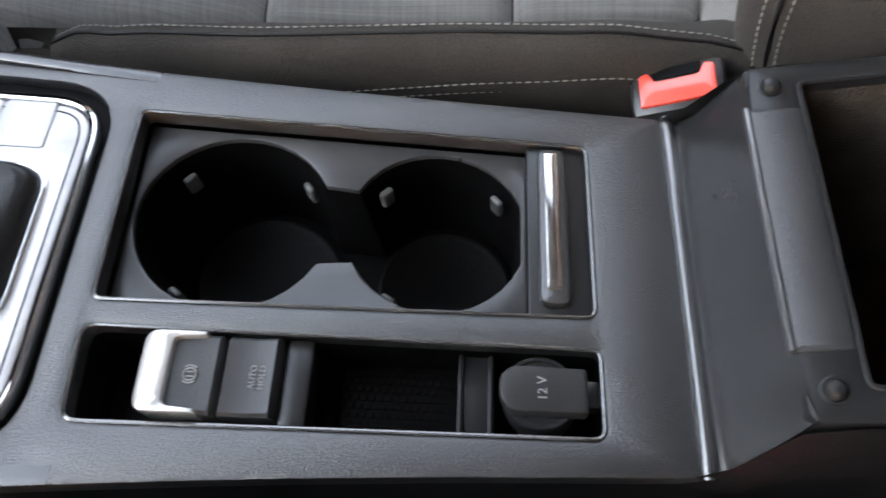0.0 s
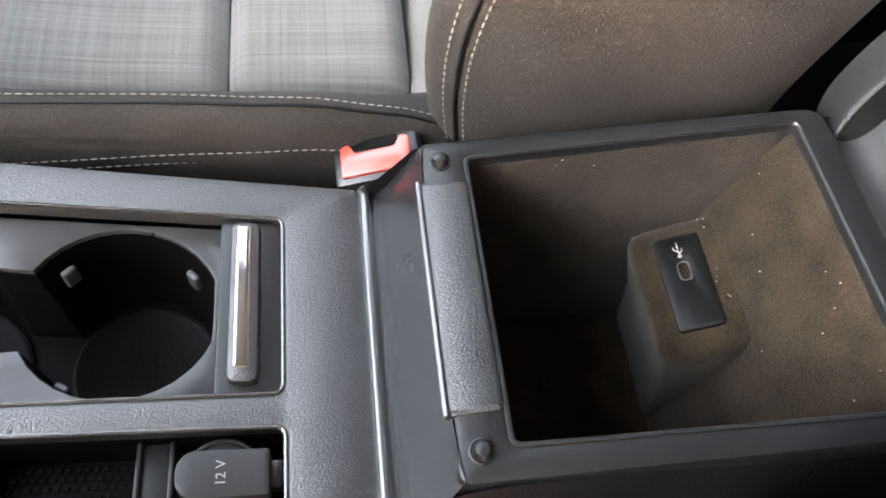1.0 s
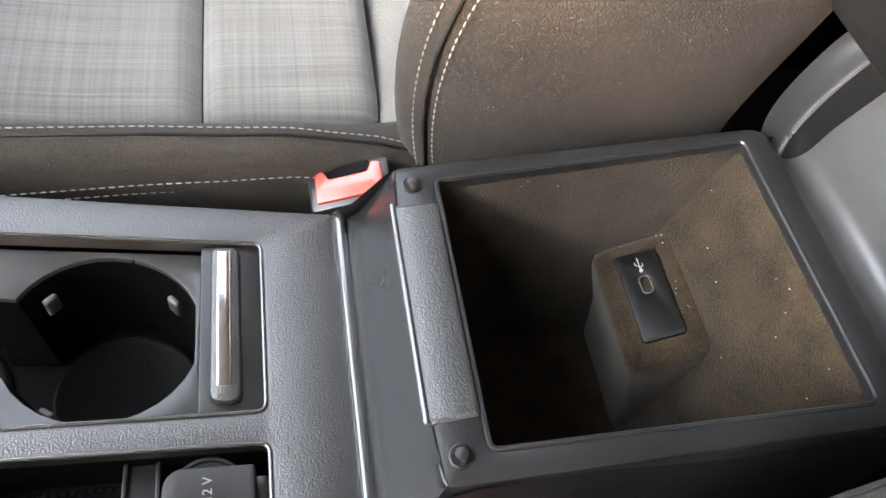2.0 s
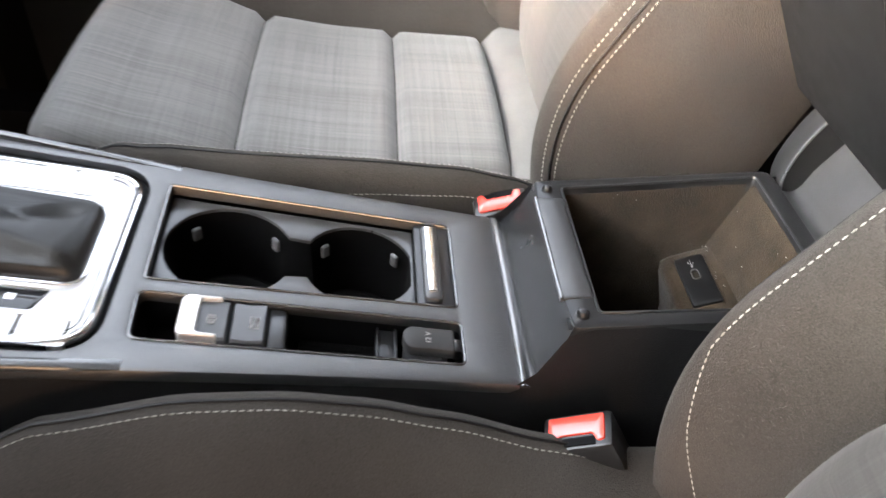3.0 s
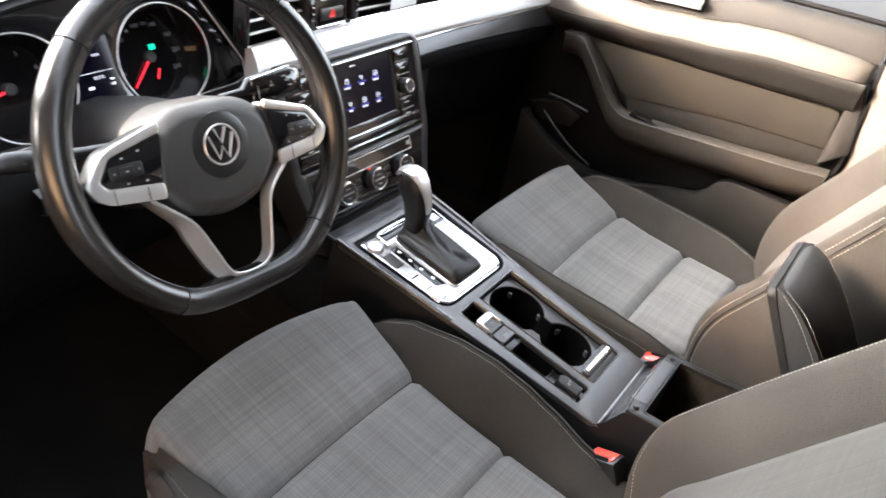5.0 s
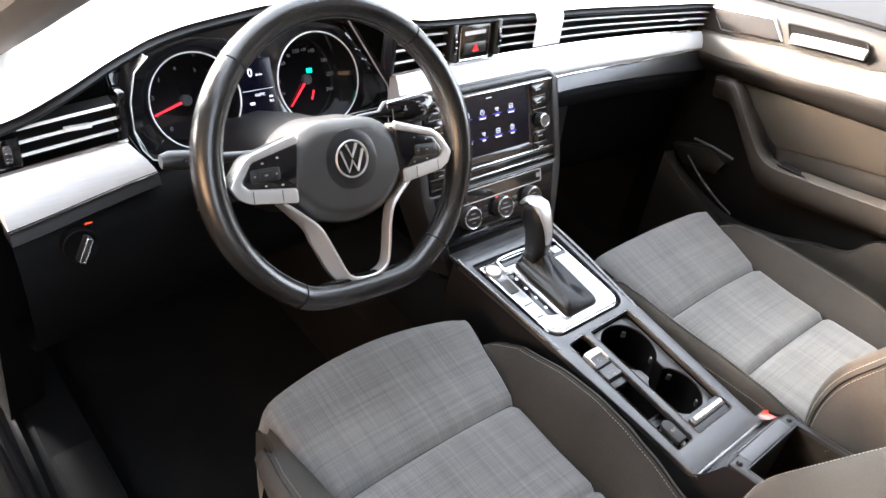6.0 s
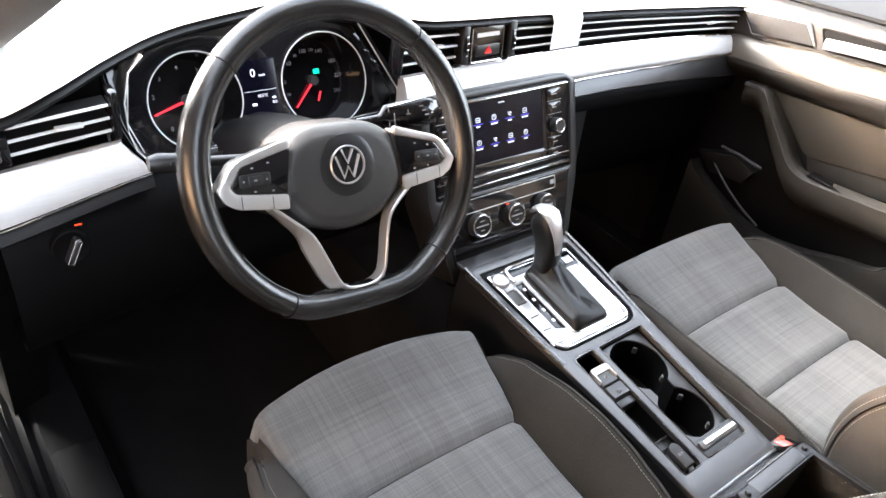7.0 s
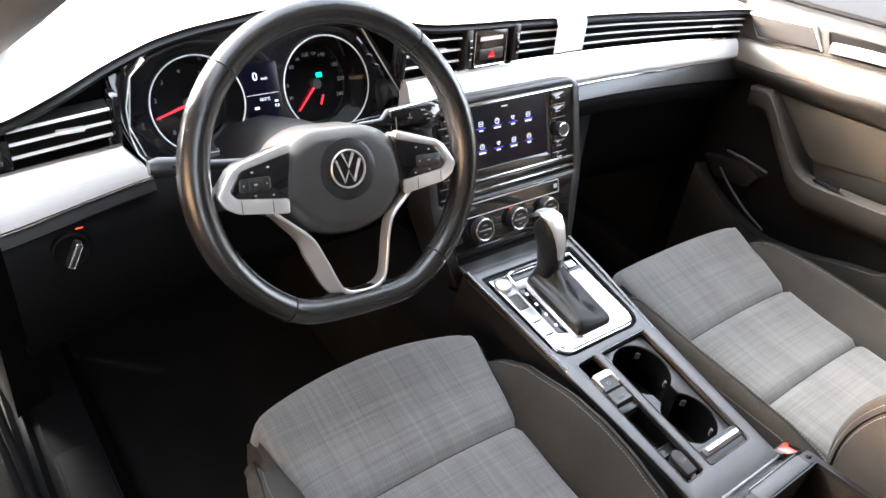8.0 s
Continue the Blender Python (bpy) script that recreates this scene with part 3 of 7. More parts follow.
# slightly paler tube for the inner rim's highlight
bm = bmesh.new()
add_tube(bm, [(a, b, rimz(b) - 0.0008) for a, b in rim_in], 0.0012, 6, closed=True)
part("edge_highlight", bm, M_SATIN, box, "polished inner edge, paler for its highlight")
for sx in (-0.0635, 0.0735):
    bm = bmesh.new()
    fn = frame3((sx, -0.0935, rimz(-0.0935)), (1, 0, 0), (0, 1, -0.105))
    add_lathe(bm, [(0.0052, -0.001), (0.0052, 0.0006), (0.0046, 0.0008), (0.0043, 0.0002), (0.0041, 0.0002), (0.0038, 0.0022), (0.0026, 0.0036), (0.0002, 0.0042)], 20, fn)
    sc = part("screw_cap", bm, M_SATIN, box, "round black stud")

# box walls: flock inside
def wall_quad(name, a, b, c, d, mat, label="", n=6):
    a, b, c, d = map(Vector, (a, b, c, d))
    bm = bmesh.new()
    add_grid(bm, lambda u, v: a.lerp(b, u).lerp(d.lerp(c, u), v), n, n)
    return part(name, bm, mat, box, label)


ZF = 0.270
wall_quad("box_wall", (BXL, -0.1055, 0.436), (BXR, -0.1055, 0.436), (BXR - 0.003, -0.1085, ZF), (BXL + 0.003, -0.1085, ZF), M_FLOCK)
wall_quad("box_wall", (BXR, -0.1055, 0.436), (0.0805, -0.270, 0.454), (0.076, -0.264, ZF), (BXR - 0.003, -0.1085, ZF), M_FLOCK)
wall_quad("box_wall", (BXL, -0.1055, 0.436), (-0.0675, -0.270, 0.454), (-0.063, -0.264, ZF), (BXL + 0.003, -0.1085, ZF), M_FLOCK)
# rear slope with the socket block
bm = bmesh.new()
prof = [(-0.2700, 0.455), (-0.2655, 0.438), (-0.2590, 0.412), (-0.2530, 0.388), (-0.2490, 0.366), (-0.2430, 0.330), (-0.2380, ZF)]
add_loft(bm, [[(x, y, z) for y, z in prof] for x in (-0.066, -0.02, 0.03, 0.079)], False)
part("rear_slope", bm, M_FLOCK, box, "sloping flocked rear wall")
bm = bmesh.new()
block = [(-0.2560, 0.3900), (-0.2480, 0.3870), (-0.2300, 0.3800), (-0.2170, 0.3735), (-0.2125, 0.3690), (-0.2135, 0.3610), (-0.2280, 0.3200), (-0.2370, ZF), (-0.250, ZF)]
add_loft(bm, [[(x, y + dy_, z - dz_) for y, z in block] for x, dy_, dz_ in ((-0.006, -0.012, 0.006), (-0.003, -0.003, 0.0015), (0.001, 0, 0), (0.070, 0, 0), (0.074, -0.002, 0.001), (0.0775, -0.010, 0.004))])
part("socket_block", bm, M_FLOCK, box, "flocked block that holds the socket", 50)
usb = frame3((0.0365, -0.2330, 0.3800), (1, 0, 0), (0, 0.925, -0.38))
bm = bmesh.new()
add_plate(bm, rrect(-0.0285, -0.0125, 0.0285, 0.0125, 0.003), (rrect(0.000, -0.0032, 0.0115, 0.0032, 0.003),), 0.004, lambda a, b, c: usb(a, b, c + 0.0035), 0.0016)
port = part("usb_socket", bm, M_PORT, box, "black charging socket with a slot")
bm = bmesh.new()
add_plate(bm, rrect(-0.0001, -0.0034, 0.0116, 0.0034, 0.0032), (rrect(0.0005, -0.0027, 0.011, 0.0027, 0.0025),), 0.001, lambda a, b, c: usb(a, b, c + 0.0042), 0.0002)
part("slot_rim", bm, M_TAB, port, "grey slot rim")
bm = bmesh.new()
add_plate(bm, rrect(0.0005, -0.0027, 0.011, 0.0027, 0.0025), (), 0.001, lambda a, b, c: usb(a, b, c + 0.0008), 0.0)
part("slot", bm, M_GLOSS, port)
bm = bmesh.new()
add_tube(bm, [usb(0.0150, 0, 0.0040), usb(0.0235, 0, 0.0040)], 0.0003, 6)
add_tube(bm, [usb(0.0175, 0, 0.0040), usb(0.0195, 0.0022, 0.0040), usb(0.0210, 0.0022, 0.0040)], 0.0003, 6)
add_tube(bm, [usb(0.0165, 0, 0.0040), usb(0.0180, -0.0020, 0.0040), usb(0.0195, -0.0020, 0.0040)], 0.0003, 6)
add_lathe(bm, [(0.0011, 0.0036), (0.0011, 0.0042), (0.0002, 0.0043)], 10, lambda a, b, c: usb(a + 0.0150, b, c))
part("marking", bm, M_WHITE, port, "white printed socket symbol")

# crumbs on the flock
bm = bmesh.new()
rng = random.Random(5)
for i in range(22):
    x, t = rng.uniform(-0.055, 0.075), rng.random() ** 1.5
    y, z = -0.2675 + 0.016 * t, 0.4490 - 0.065 * t
    if rng.random() < 0.35:
        x, y, z = rng.uniform(0.02, 0.075), rng.uniform(-0.250, -0.244), 0.3880
    if rng.random() < 0.25:
        x, y, z = 0.0765, rng.uniform(-0.25, -0.12), rng.uniform(0.40, 0.44)
    add_box(bm, (x, y, z + 0.001), (rng.uniform(0.0003, 0.0009), rng.uniform(0.0003, 0.0007), 0.0004))
tagged(part("crumbs", bm, M_WHITE), "pale dust crumbs on the flock lining", "crumbs", kind="stuff")

# ---- raised armrest lid ----
lid = thing("armrest_lid", (0.005, -0.34, 0.475), "dark cloth armrest lid, swung up on its hinge", "armrest")
LF = frame3((0.0055, -0.310, 0.487), (1, 0, 0), (0, 0.55, 0.835))
lid_plan = rounded([(-0.073, 0.072), (0.073, 0.072), (0.0755, 0.10), (0.0755, 0.268), (-0.0755, 0.268), (-0.0755, 0.10)], [0.004, 0.004, 0.1, 0.014, 0.014, 0.1], 6)
bm = bmesh.new()
add_plate(bm, lid_plan, (), 0.010, lambda a, b, c: LF(a, b, -c - 0.004), 0.003)
part("inner_shell", bm, M_LIDSHELL, lid, "dark grey textured plastic inner shell")
THICK = [(0.020, 0.054), (0.100, 0.051), (0.150, 0.0475), (0.180, 0.0445), (0.210, 0.0390), (0.228, 0.0345), (0.242, 0.0295), (0.254, 0.0225), (0.263, 0.0150), (0.267, 0.0060)]
def lid_side(b):
    """The padding's half width at b along the lid."""
    return lerp1(b, [(0.030, 0.0715), (0.10, 0.0750), (0.250, 0.0750), (0.262, 0.0715), (0.267, 0.0660)])


bs = [0.072 + 0.0117 * i for i in range(14)] + [0.236, 0.242, 0.248, 0.254, 0.259, 0.263, 0.266, 0.267]
bm = bmesh.new()
add_loft(bm, [[LF(sx * w, b, 0.005 + (t - 0.005) * k) for sx, w, k in [(-1, lid_side(b) - 0.001, 0.0), (-1, lid_side(b) + 0.001, 0.5), (-1, lid_side(b), 0.92), (1, lid_side(b), 0.92), (1, lid_side(b) + 0.001, 0.5), (1, lid_side(b) - 0.001, 0.0)]] for b, t in [(b, lerp1(b, THICK)) for b in bs]])
part("pad", bm, M_LIDPAD, lid, "dark grey cloth padding", 40)
bm = bmesh.new()
add_grid(bm, lambda u, v: LF((2 * u - 1) * (lid_side(bs[round(v * 21)]) + 0.0004), bs[round(v * 21)], max(0.004, lerp1(bs[round(v * 21)], THICK) * 0.93 + 0.010 * min(1.0, (0.267 - bs[round(v * 21)]) / 0.05) * (1 - (2 * u - 1) ** 4))), 24, 21)
part("pad_cover", bm, M_LIDTOP, lid, "smooth dark grey cover on the padding", 80)
for sx in (-1, 1):
    for dx, k in ((0.004, 0.965), (-0.0014, 0.78)):
        bm = bmesh.new()
        add_stitches(bm, [LF(sx * (lid_side(b) - dx), b, lerp1(b, THICK) * k + (0.0012 if dx > 0 else 0.0)) for b in [0.080 + 0.0061 * i for i in range(31)]])
        part("stitching", bm, M_THREAD, lid, "pale stitching")
bm = bmesh.new()
add_tube(bm, [LF(-0.05, 0.258, -0.006), LF(0.05, 0.258, -0.006)], 0.004, 8)
part("latch", bm, M_SATIN, lid)
# smooth hinge apron between the box and the lid
bm = bmesh.new()
ap = smooth_line([(-0.284, 0.4600), (-0.292, 0.4560), (-0.302, 0.4540), (-0.309, 0.4600), (-0.314, 0.4770), (-0.325, 0.5000), (-0.336, 0.5230), (-0.345, 0.5500), (-0.340, 0.5780)], 4)
add_loft(bm, [[(x, p.x, p.y - 0.004 * ((x - 0.005) / 0.08) ** 4) for p in ap] for x in (-0.075, -0.05, -0.02, 0.01, 0.04, 0.062, 0.083)], False)
part("hinge_apron", bm, M_INSERT, lid, "smooth dark grey hinge apron", 80)
hp = frame3((0.0945, 0, 0), (0, 1, 0), (0, 0, 1))
bm = bmesh.new()
shape = rounded([(-0.2960, 0.440), (-0.2910, 0.462), (-0.2905, 0.476), (-0.2945, 0.497), (-0.3035, 0.520), (-0.320, 0.545), (-0.346, 0.528), (-0.328, 0.490), (-0.316, 0.440)], [0.003, 0.01, 0.02, 0.02, 0.02, 0.006, 0.006, 0.01, 0.003], 5)
add_plate(bm, shape, (), 0.0195, hp, 0.0012)
arm = part("hinge_arm", bm, M_LIDSHELL, lid, "curved dark hinge arm")
arc = smooth_line([(-0.2950, 0.446), (-0.2908, 0.461), (-0.2902, 0.476), (-0.2940, 0.497), (-0.3028, 0.520), (-0.3190, 0.5440)], 5)
bm = bmesh.new()
add_loft(bm, [[hp(p.x + d, p.y + d * 0.4, c) for c, d in ((0.0012, -0.004), (0.0012, 0.0006), (-0.0070, 0.0012), (-0.0090, 0.0004), (-0.0185, 0.0006), (-0.0185, -0.004))] for p in arc])
part("hinge_band", bm, M_SATIN, arm, "dark grey band along the arm's front", 40)
bm = bmesh.new()
add_tube(bm, [hp(p.x + 0.0004, p.y, -0.0197) for p in arc], 0.0015, 6)
part("hinge_edge", bm, M_GREY, arm, "thin bright edge")

# ---- cup holder ----
holder = thing("cup_holder", (0.03, 0.1, 0.33), "black double cup holder with a grey insert, empty", "cup holder")


well = []
for k in range(29):
    a = radians(-63 + 306 * k / 28)
    well.append((0.0300 + 0.0475 * math.cos(a), 0.154 + 0.0475 * math.sin(a)))
for k in range(29):
    a = radians(117 + 306 * k / 28)
    well.append((0.0300 + 0.0440 * math.cos(a), 0.0560 + 0.0440 * math.sin(a)))
clip = []
for x, y in well:
    clip.append((min(max(x, -0.0166), 0.0778), min(max(y, 0.0150), 0.2015)))
ins_out = [(-0.0172, 0.012), (0.0762, 0.012), (0.0826, 0.2045), (-0.0202, 0.2025)]
bm = bmesh.new()
add_plate(bm, ins_out, (clip,), 0.004, lambda a, b, c: ctop(a, b, c - 0.0125), 0.0010, back=False)
part("insert", bm, M_INSERT, holder, "grey plastic insert")
# well walls and floor carry the shade in their own black
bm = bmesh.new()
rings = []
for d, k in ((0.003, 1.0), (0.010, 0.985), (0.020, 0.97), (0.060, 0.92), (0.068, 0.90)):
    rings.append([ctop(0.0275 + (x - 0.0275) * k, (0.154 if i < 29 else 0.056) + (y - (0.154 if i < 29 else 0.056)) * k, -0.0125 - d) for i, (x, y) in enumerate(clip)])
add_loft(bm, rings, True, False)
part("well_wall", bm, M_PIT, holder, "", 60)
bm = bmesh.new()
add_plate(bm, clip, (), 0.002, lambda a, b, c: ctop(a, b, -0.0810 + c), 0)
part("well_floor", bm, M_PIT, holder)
for cy, r in ((0.154, 0.041), (0.056, 0.038)):
    bm = bmesh.new()
    fn = lambda a, b, c, cy=cy: ctop(0.0275 + a, cy + b, -0.0806 + c)
    add_lathe(bm, [(r, 0.0), (r, 0.0022), (r - 0.0015, 0.0028), (r - 0.004, 0.0022), (r - 0.006, 0.0012), (0.0005, 0.0010)], 36, fn)
    part("well_mat", bm, M_MAT, holder, "round dimpled rubber mat")
    for a in (312, 145, 45):
        bm = bmesh.new()
        ca, sa = math.cos(radians(a)), math.sin(radians(a))
        add_box(bm, (0, 0, 0), (0.0075, 0.0036, 0.012), 0.0016, 3, m=Matrix.Rotation(radians(a + 90), 4, "Z"))
        bmesh.ops.translate(bm, vec=ctop(0.0275 + (r + 0.001) * ca, cy + (r + 0.001) * sa, -0.026), verts=bm.verts)
        part("grip_tab", bm, M_TAB, holder, "grey spring tab")

# roller cover at the rear of the recess
roller = thing("roller_cover", (0.03, -0.003, 0.39), "black sliding cover with a chrome grip bar", "cover")
bm = bmesh.new()
add_plate(bm, rounded([(-0.0168, -0.0172), (0.0750, -0.0172), (0.0756, 0.0118), (-0.0168, 0.0118)], 0.002), (), 0.006, lambda a, b, c: ctop(a, b, c - 0.0035), 0.001)
part("panel", bm, M_SATIN, roller)
bm = bmesh.new()
add_plate(bm, rrect(-0.0125, -0.0075, 0.0725, 0.0068, 0.005), (), 0.008, lambda a, b, c: ctop(a, b, c + 0.0015), 0.003)
part("grip", bm, M_GRAIN, roller, "raised black grip")
bm = bmesh.new()
add_plate(bm, rrect(-0.0060, -0.0035, 0.0690, 0.0035, 0.0015), (), 0.003, lambda a, b, c: ctop(a, b, c + 0.0032), 0.0012)
part("chrome_bar", bm, M_CHROME, roller, "chrome bar")

# ---- switch tray ----
tray = thing("switch_tray", (-0.053, 0.1, 0.36), "narrow black tray with parking brake switches and a small bin", "tray")
# tray walls and floor in the same shade-dark plastic
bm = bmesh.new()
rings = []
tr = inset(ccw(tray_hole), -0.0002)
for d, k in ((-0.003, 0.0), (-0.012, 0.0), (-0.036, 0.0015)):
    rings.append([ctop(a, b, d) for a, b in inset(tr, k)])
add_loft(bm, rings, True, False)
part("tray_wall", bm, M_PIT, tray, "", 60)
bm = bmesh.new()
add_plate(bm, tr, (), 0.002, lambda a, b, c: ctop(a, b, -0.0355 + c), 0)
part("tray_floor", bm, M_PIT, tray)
bm = bmesh.new()
add_plate(bm, rrect(-0.068, 0.036, -0.036, 0.098, 0.003), (), 0.003, lambda a, b, c: ctop(a, b, -0.0325 + c), 0.001)
for i in range(16):
    for j in range(8):
        add_box(bm, (-0.066 + 0.004 * j, 0.039 + 0.0037 * i + (0.0018 if j % 2 else 0), 0), (0.0022, 0.0022, 0.0012), fn=lambda a, b, c: ctop(a, b, -0.0322 + c))
part("bin_mat", bm, M_MAT, tray, "dimpled rubber bin mat")
bm = bmesh.new()
add_box(bm, (-0.0525, 0.1112, -0.014), (0.039, 0.0118, 0.018), 0.002, fn=ctop)
part("divider", bm, M_SATIN, tray)
bm = bmesh.new()
add_box(bm, (-0.0525, 0.0355, -0.025), (0.039, 0.0150, 0.018), 0.001, fn=ctop)
add_box(bm, (-0.0525, 0.0420, -0.020), (0.039, 0.0020, 0.014), 0.0007, fn=ctop)
add_box(bm, (-0.0525, 0.0288, -0.020), (0.039, 0.0020, 0.014), 0.0007, fn=ctop)
part("socket_ledge", bm, M_SATIN, tray)

def switch_shape(bm, y0, y1, h0, h1, x0=-0.0712, x1=-0.0345):
    rows = []
    for y, h in ((y0, h0 - 0.012), (y0, h0 - 0.003), (y0 + 0.0015, h0), ((y0 + y1) / 2, (h0 + h1) / 2 - 0.0012), (y1 - 0.0015, h1), (y1, h1 - 0.003), (y1, h1 - 0.014)):
        rows.append((y, h))
    add_loft(bm, [[ctop(x, y, h - dz) for y, h in rows] for x, dz in ((x0, 0.0015), (x0 + 0.0015, 0), (x1 - 0.0015, 0), (x1, 0.0015))], True, True)
    return bm


brake = part("parking_brake_switch", switch_shape(bmesh.new(), 0.1425, 0.1700, 0.0005, 0.0020, -0.0695, -0.0350), M_GREY, tray, "grey lift switch with a silver tip")
bm = bmesh.new()
tip = rounded([(-0.0700, 0.1485), (-0.0680, 0.1485), (-0.0670, 0.1620), (-0.0378, 0.1620), (-0.0366, 0.1485), (-0.0346, 0.1485), (-0.0346, 0.1750), (-0.0700, 0.1745)], [0.0006, 0.0006, 0.003, 0.003, 0.0006, 0.0006, 0.0065, 0.0065], 6)
add_plate(bm, tip, (), 0.013, lambda a, b, c: ctop(a, b, c + 0.0042 - 26 * max(0.0, b - 0.166) ** 2), 0.0014)
part("silver_tip", bm, M_SPOKE, brake, "bright silver tip")
hold = part("auto_hold_switch", switch_shape(bmesh.new(), 0.1178, 0.1412, 0.0014, 0.0003, -0.0695, -0.0350), M_INSERT, tray, "dark grey rocker switch")
lettering("lettering", "AUTO\nHOLD", 0.0038, lambda a, b, c: ctop(-0.053 + a, 0.1255 + b, 0.0011 + c), M_WHITE, hold, 0)
bm = bmesh.new()
fnp = lambda a, b, c=0.0: ctop(-0.053 + a, 0.1535 + b, 0.0012 + c)
add_tube(bm, [fnp(a, b) for a, b in circle(0, 0, 0.0027, 20)], 0.00035, 5, closed=True)
add_tube(bm, [fnp(0.0038 * math.cos(radians(t)), 0.0038 * math.sin(radians(t))) for t in range(-40, 41, 10)], 0.00035, 5)
add_tube(bm, [fnp(0.0038 * math.cos(radians(t)), 0.0038 * math.sin(radians(t))) for t in range(140, 221, 10)], 0.00035, 5)
for dx in (-0.0012, 0.0012):
    add_tube(bm, [fnp(dx * 0.8, -0.0014), fnp(dx * 0.8, 0.0014)], 0.0003, 5)
part("marking", bm, M_WHITE, brake, "white brake symbol")

socket = thing("power_socket", (-0.053, 0.007, 0.38), "round black socket with a folding rubber cap", "socket")
bm = bmesh.new()
add_lathe(bm, [(0.0165, -0.026), (0.0165, -0.0085), (0.0157, -0.0072), (0.0146, -0.0072), (0.0138, -0.0085), (0.0002, -0.0085)], 32, lambda a, b, c: ctop(-0.0507 + a, 0.0072 + b, c))
part("socket_ring", bm, M_CAP, socket)
bm = bmesh.new()
capo = rounded([(-0.0617, -0.0125), (-0.0418, -0.0125), (-0.0416, 0.0195), (-0.0455, 0.0240), (-0.0515, 0.0252), (-0.0575, 0.0240), (-0.0616, 0.0200)], [0.002, 0.002, 0.003, 0.006, 0.006, 0.006, 0.003], 4)
add_plate(bm, capo, (), 0.0085, lambda a, b, c: ctop(a, b, c + 0.0018), 0.0018)
cap = part("cap", bm, M_CAP, socket, "black rubber cap")
bm = bmesh.new()
add_box(bm, (-0.0517, -0.0150, -0.008), (0.012, 0.006, 0.010), 0.0015, fn=ctop)
part("hinge", bm, M_SATIN, socket)
lettering("lettering", "12 V", 0.0056, lambda a, b, c: ctop(-0.0517 + a, 0.0066 + b, 0.0020 + c), M_WHITE, cap, 0)

# ---- gear selector ----
gear = thing("gear_selector", (0.0, 0.31, 0.42), "automatic gear lever with a leather boot in a silver surround", "gear lever")
plate_out = inset(ccw(shift_plan), 0.0030)
bezel_in = inset(ccw(shift_plan), 0.0075)
bm = bmesh.new()
add_plate(bm, inset(ccw(shift_hole), 0.0004), (), 0.004, lambda a, b, c: ctop(a, b, c - 0.006), 0.0)
part("well", bm, M_PIT, gear)
bm = bmesh.new()
add_plate(bm, plate_out, (bezel_in,), 0.008, lambda a, b, c: ctop(a, b, c + 0.0020), 0.0018)
part("chrome_bezel", bm, M_CHROME, gear, "polished chrome bezel")
boot_hole = rounded([(-0.034, 0.240), (0.043, 0.240), (0.049, 0.374), (-0.034, 0.374)], 0.012)
gate_hole = rounded([(-0.0590, 0.262), (-0.0400, 0.255), (-0.0400, 0.362), (-0.0590, 0.362)], 0.003)
key_hole = rrect(-0.0855, 0.2365, -0.0635, 0.3560, 0.002)
bm = bmesh.new()
add_plate(bm, inset(bezel_in, 0.0006), (boot_hole, gate_hole, key_hole), 0.006, lambda a, b, c: ctop(a, b, c + 0.0004), 0.0012, back=False)
plate = part("silver_plate", bm, M_PLATE, gear, "bright satin silver plate")
bm = bmesh.new()
add_tube(bm, [ctop(a, b, 0.0004) for a, b in inset(bezel_in, 0.0045)], 0.00045, 5, closed=True)
part("plate_seam", bm, M_PIT, plate)
bm = bmesh.new()
add_plate(bm, inset(ccw(boot_hole), -0.0030), (inset(ccw(boot_hole), 0.0005),), 0.004, lambda a, b, c: ctop(a, b, c + 0.0022), 0.0012)
part("inner_frame", bm, M_CHROME, gear, "chrome boot frame")
bm = bmesh.new()
add_plate(bm, inset(ccw(gate_hole), 0.0004), (), 0.004, lambda a, b, c: ctop(a, b, c - 0.0008), 0.0006)
strip = part("gate_strip", bm, M_GLOSS, gear, "glossy black gate indicator")
for i in range(4):
    bm = bmesh.new()
    add_box(bm, (-0.0490, 0.349 - 0.024 * i, -0.0004), (0.0045, 0.0055, 0.0006), 0.0, fn=ctop)
    part("gate_mark", bm, M_TEXTGLOW, strip)
for i in range(4):
    bm = bmesh.new()
    y = 0.2375 + 0.0295 * i
    add_plate(bm, rrect(-0.0850, y, -0.0640, y + 0.0275, 0.0015), (), 0.004, lambda a, b, c: ctop(a, b, c + 0.0010), 0.0008)
    part("function_button", bm, M_TAB if i == 3 else M_SILVER, gear, "flat grey button" if i == 3 else "flat satin silver button")
for i in range(4):
    bm = bmesh.new()
    y = 0.246 + 0.0265 * i
    add_plate(bm, rrect(0.0560, y, 0.0835, y + 0.0250, 0.002), (), 0.003, lambda a, b, c: ctop(a, b, c + 0.0016), 0.0008)
    part("blank_button", bm, M_DECOR, gear, "satin silver blank button")
bm = bmesh.new()
add_plate(bm, rounded([(0.052, 0.3575), (0.0885, 0.3575), (0.0895, 0.390), (0.056, 0.390)], 0.003), (), 0.003, lambda a, b, c: ctop(a, b, c + 0.0016), 0.001)
blank = part("front_blank", bm, M_GLOSS, gear, "glossy black blank at the plate's front")
bm = bmesh.new()
add_plate(bm, rrect(0.062, 0.364, 0.080, 0.379, 0.002), (), 0.002, lambda a, b, c: ctop(a, b, c + 0.0030), 0.0008)
part("key", bm, M_SILVER, blank, "small silver key")
bm = bmesh.new()
add_plate(bm, rounded([(-0.056, 0.378), (0.046, 0.378), (0.046, 0.393), (-0.054, 0.393)], 0.003), (), 0.003, lambda a, b, c: ctop(a, b, c + 0.0014), 0.001)
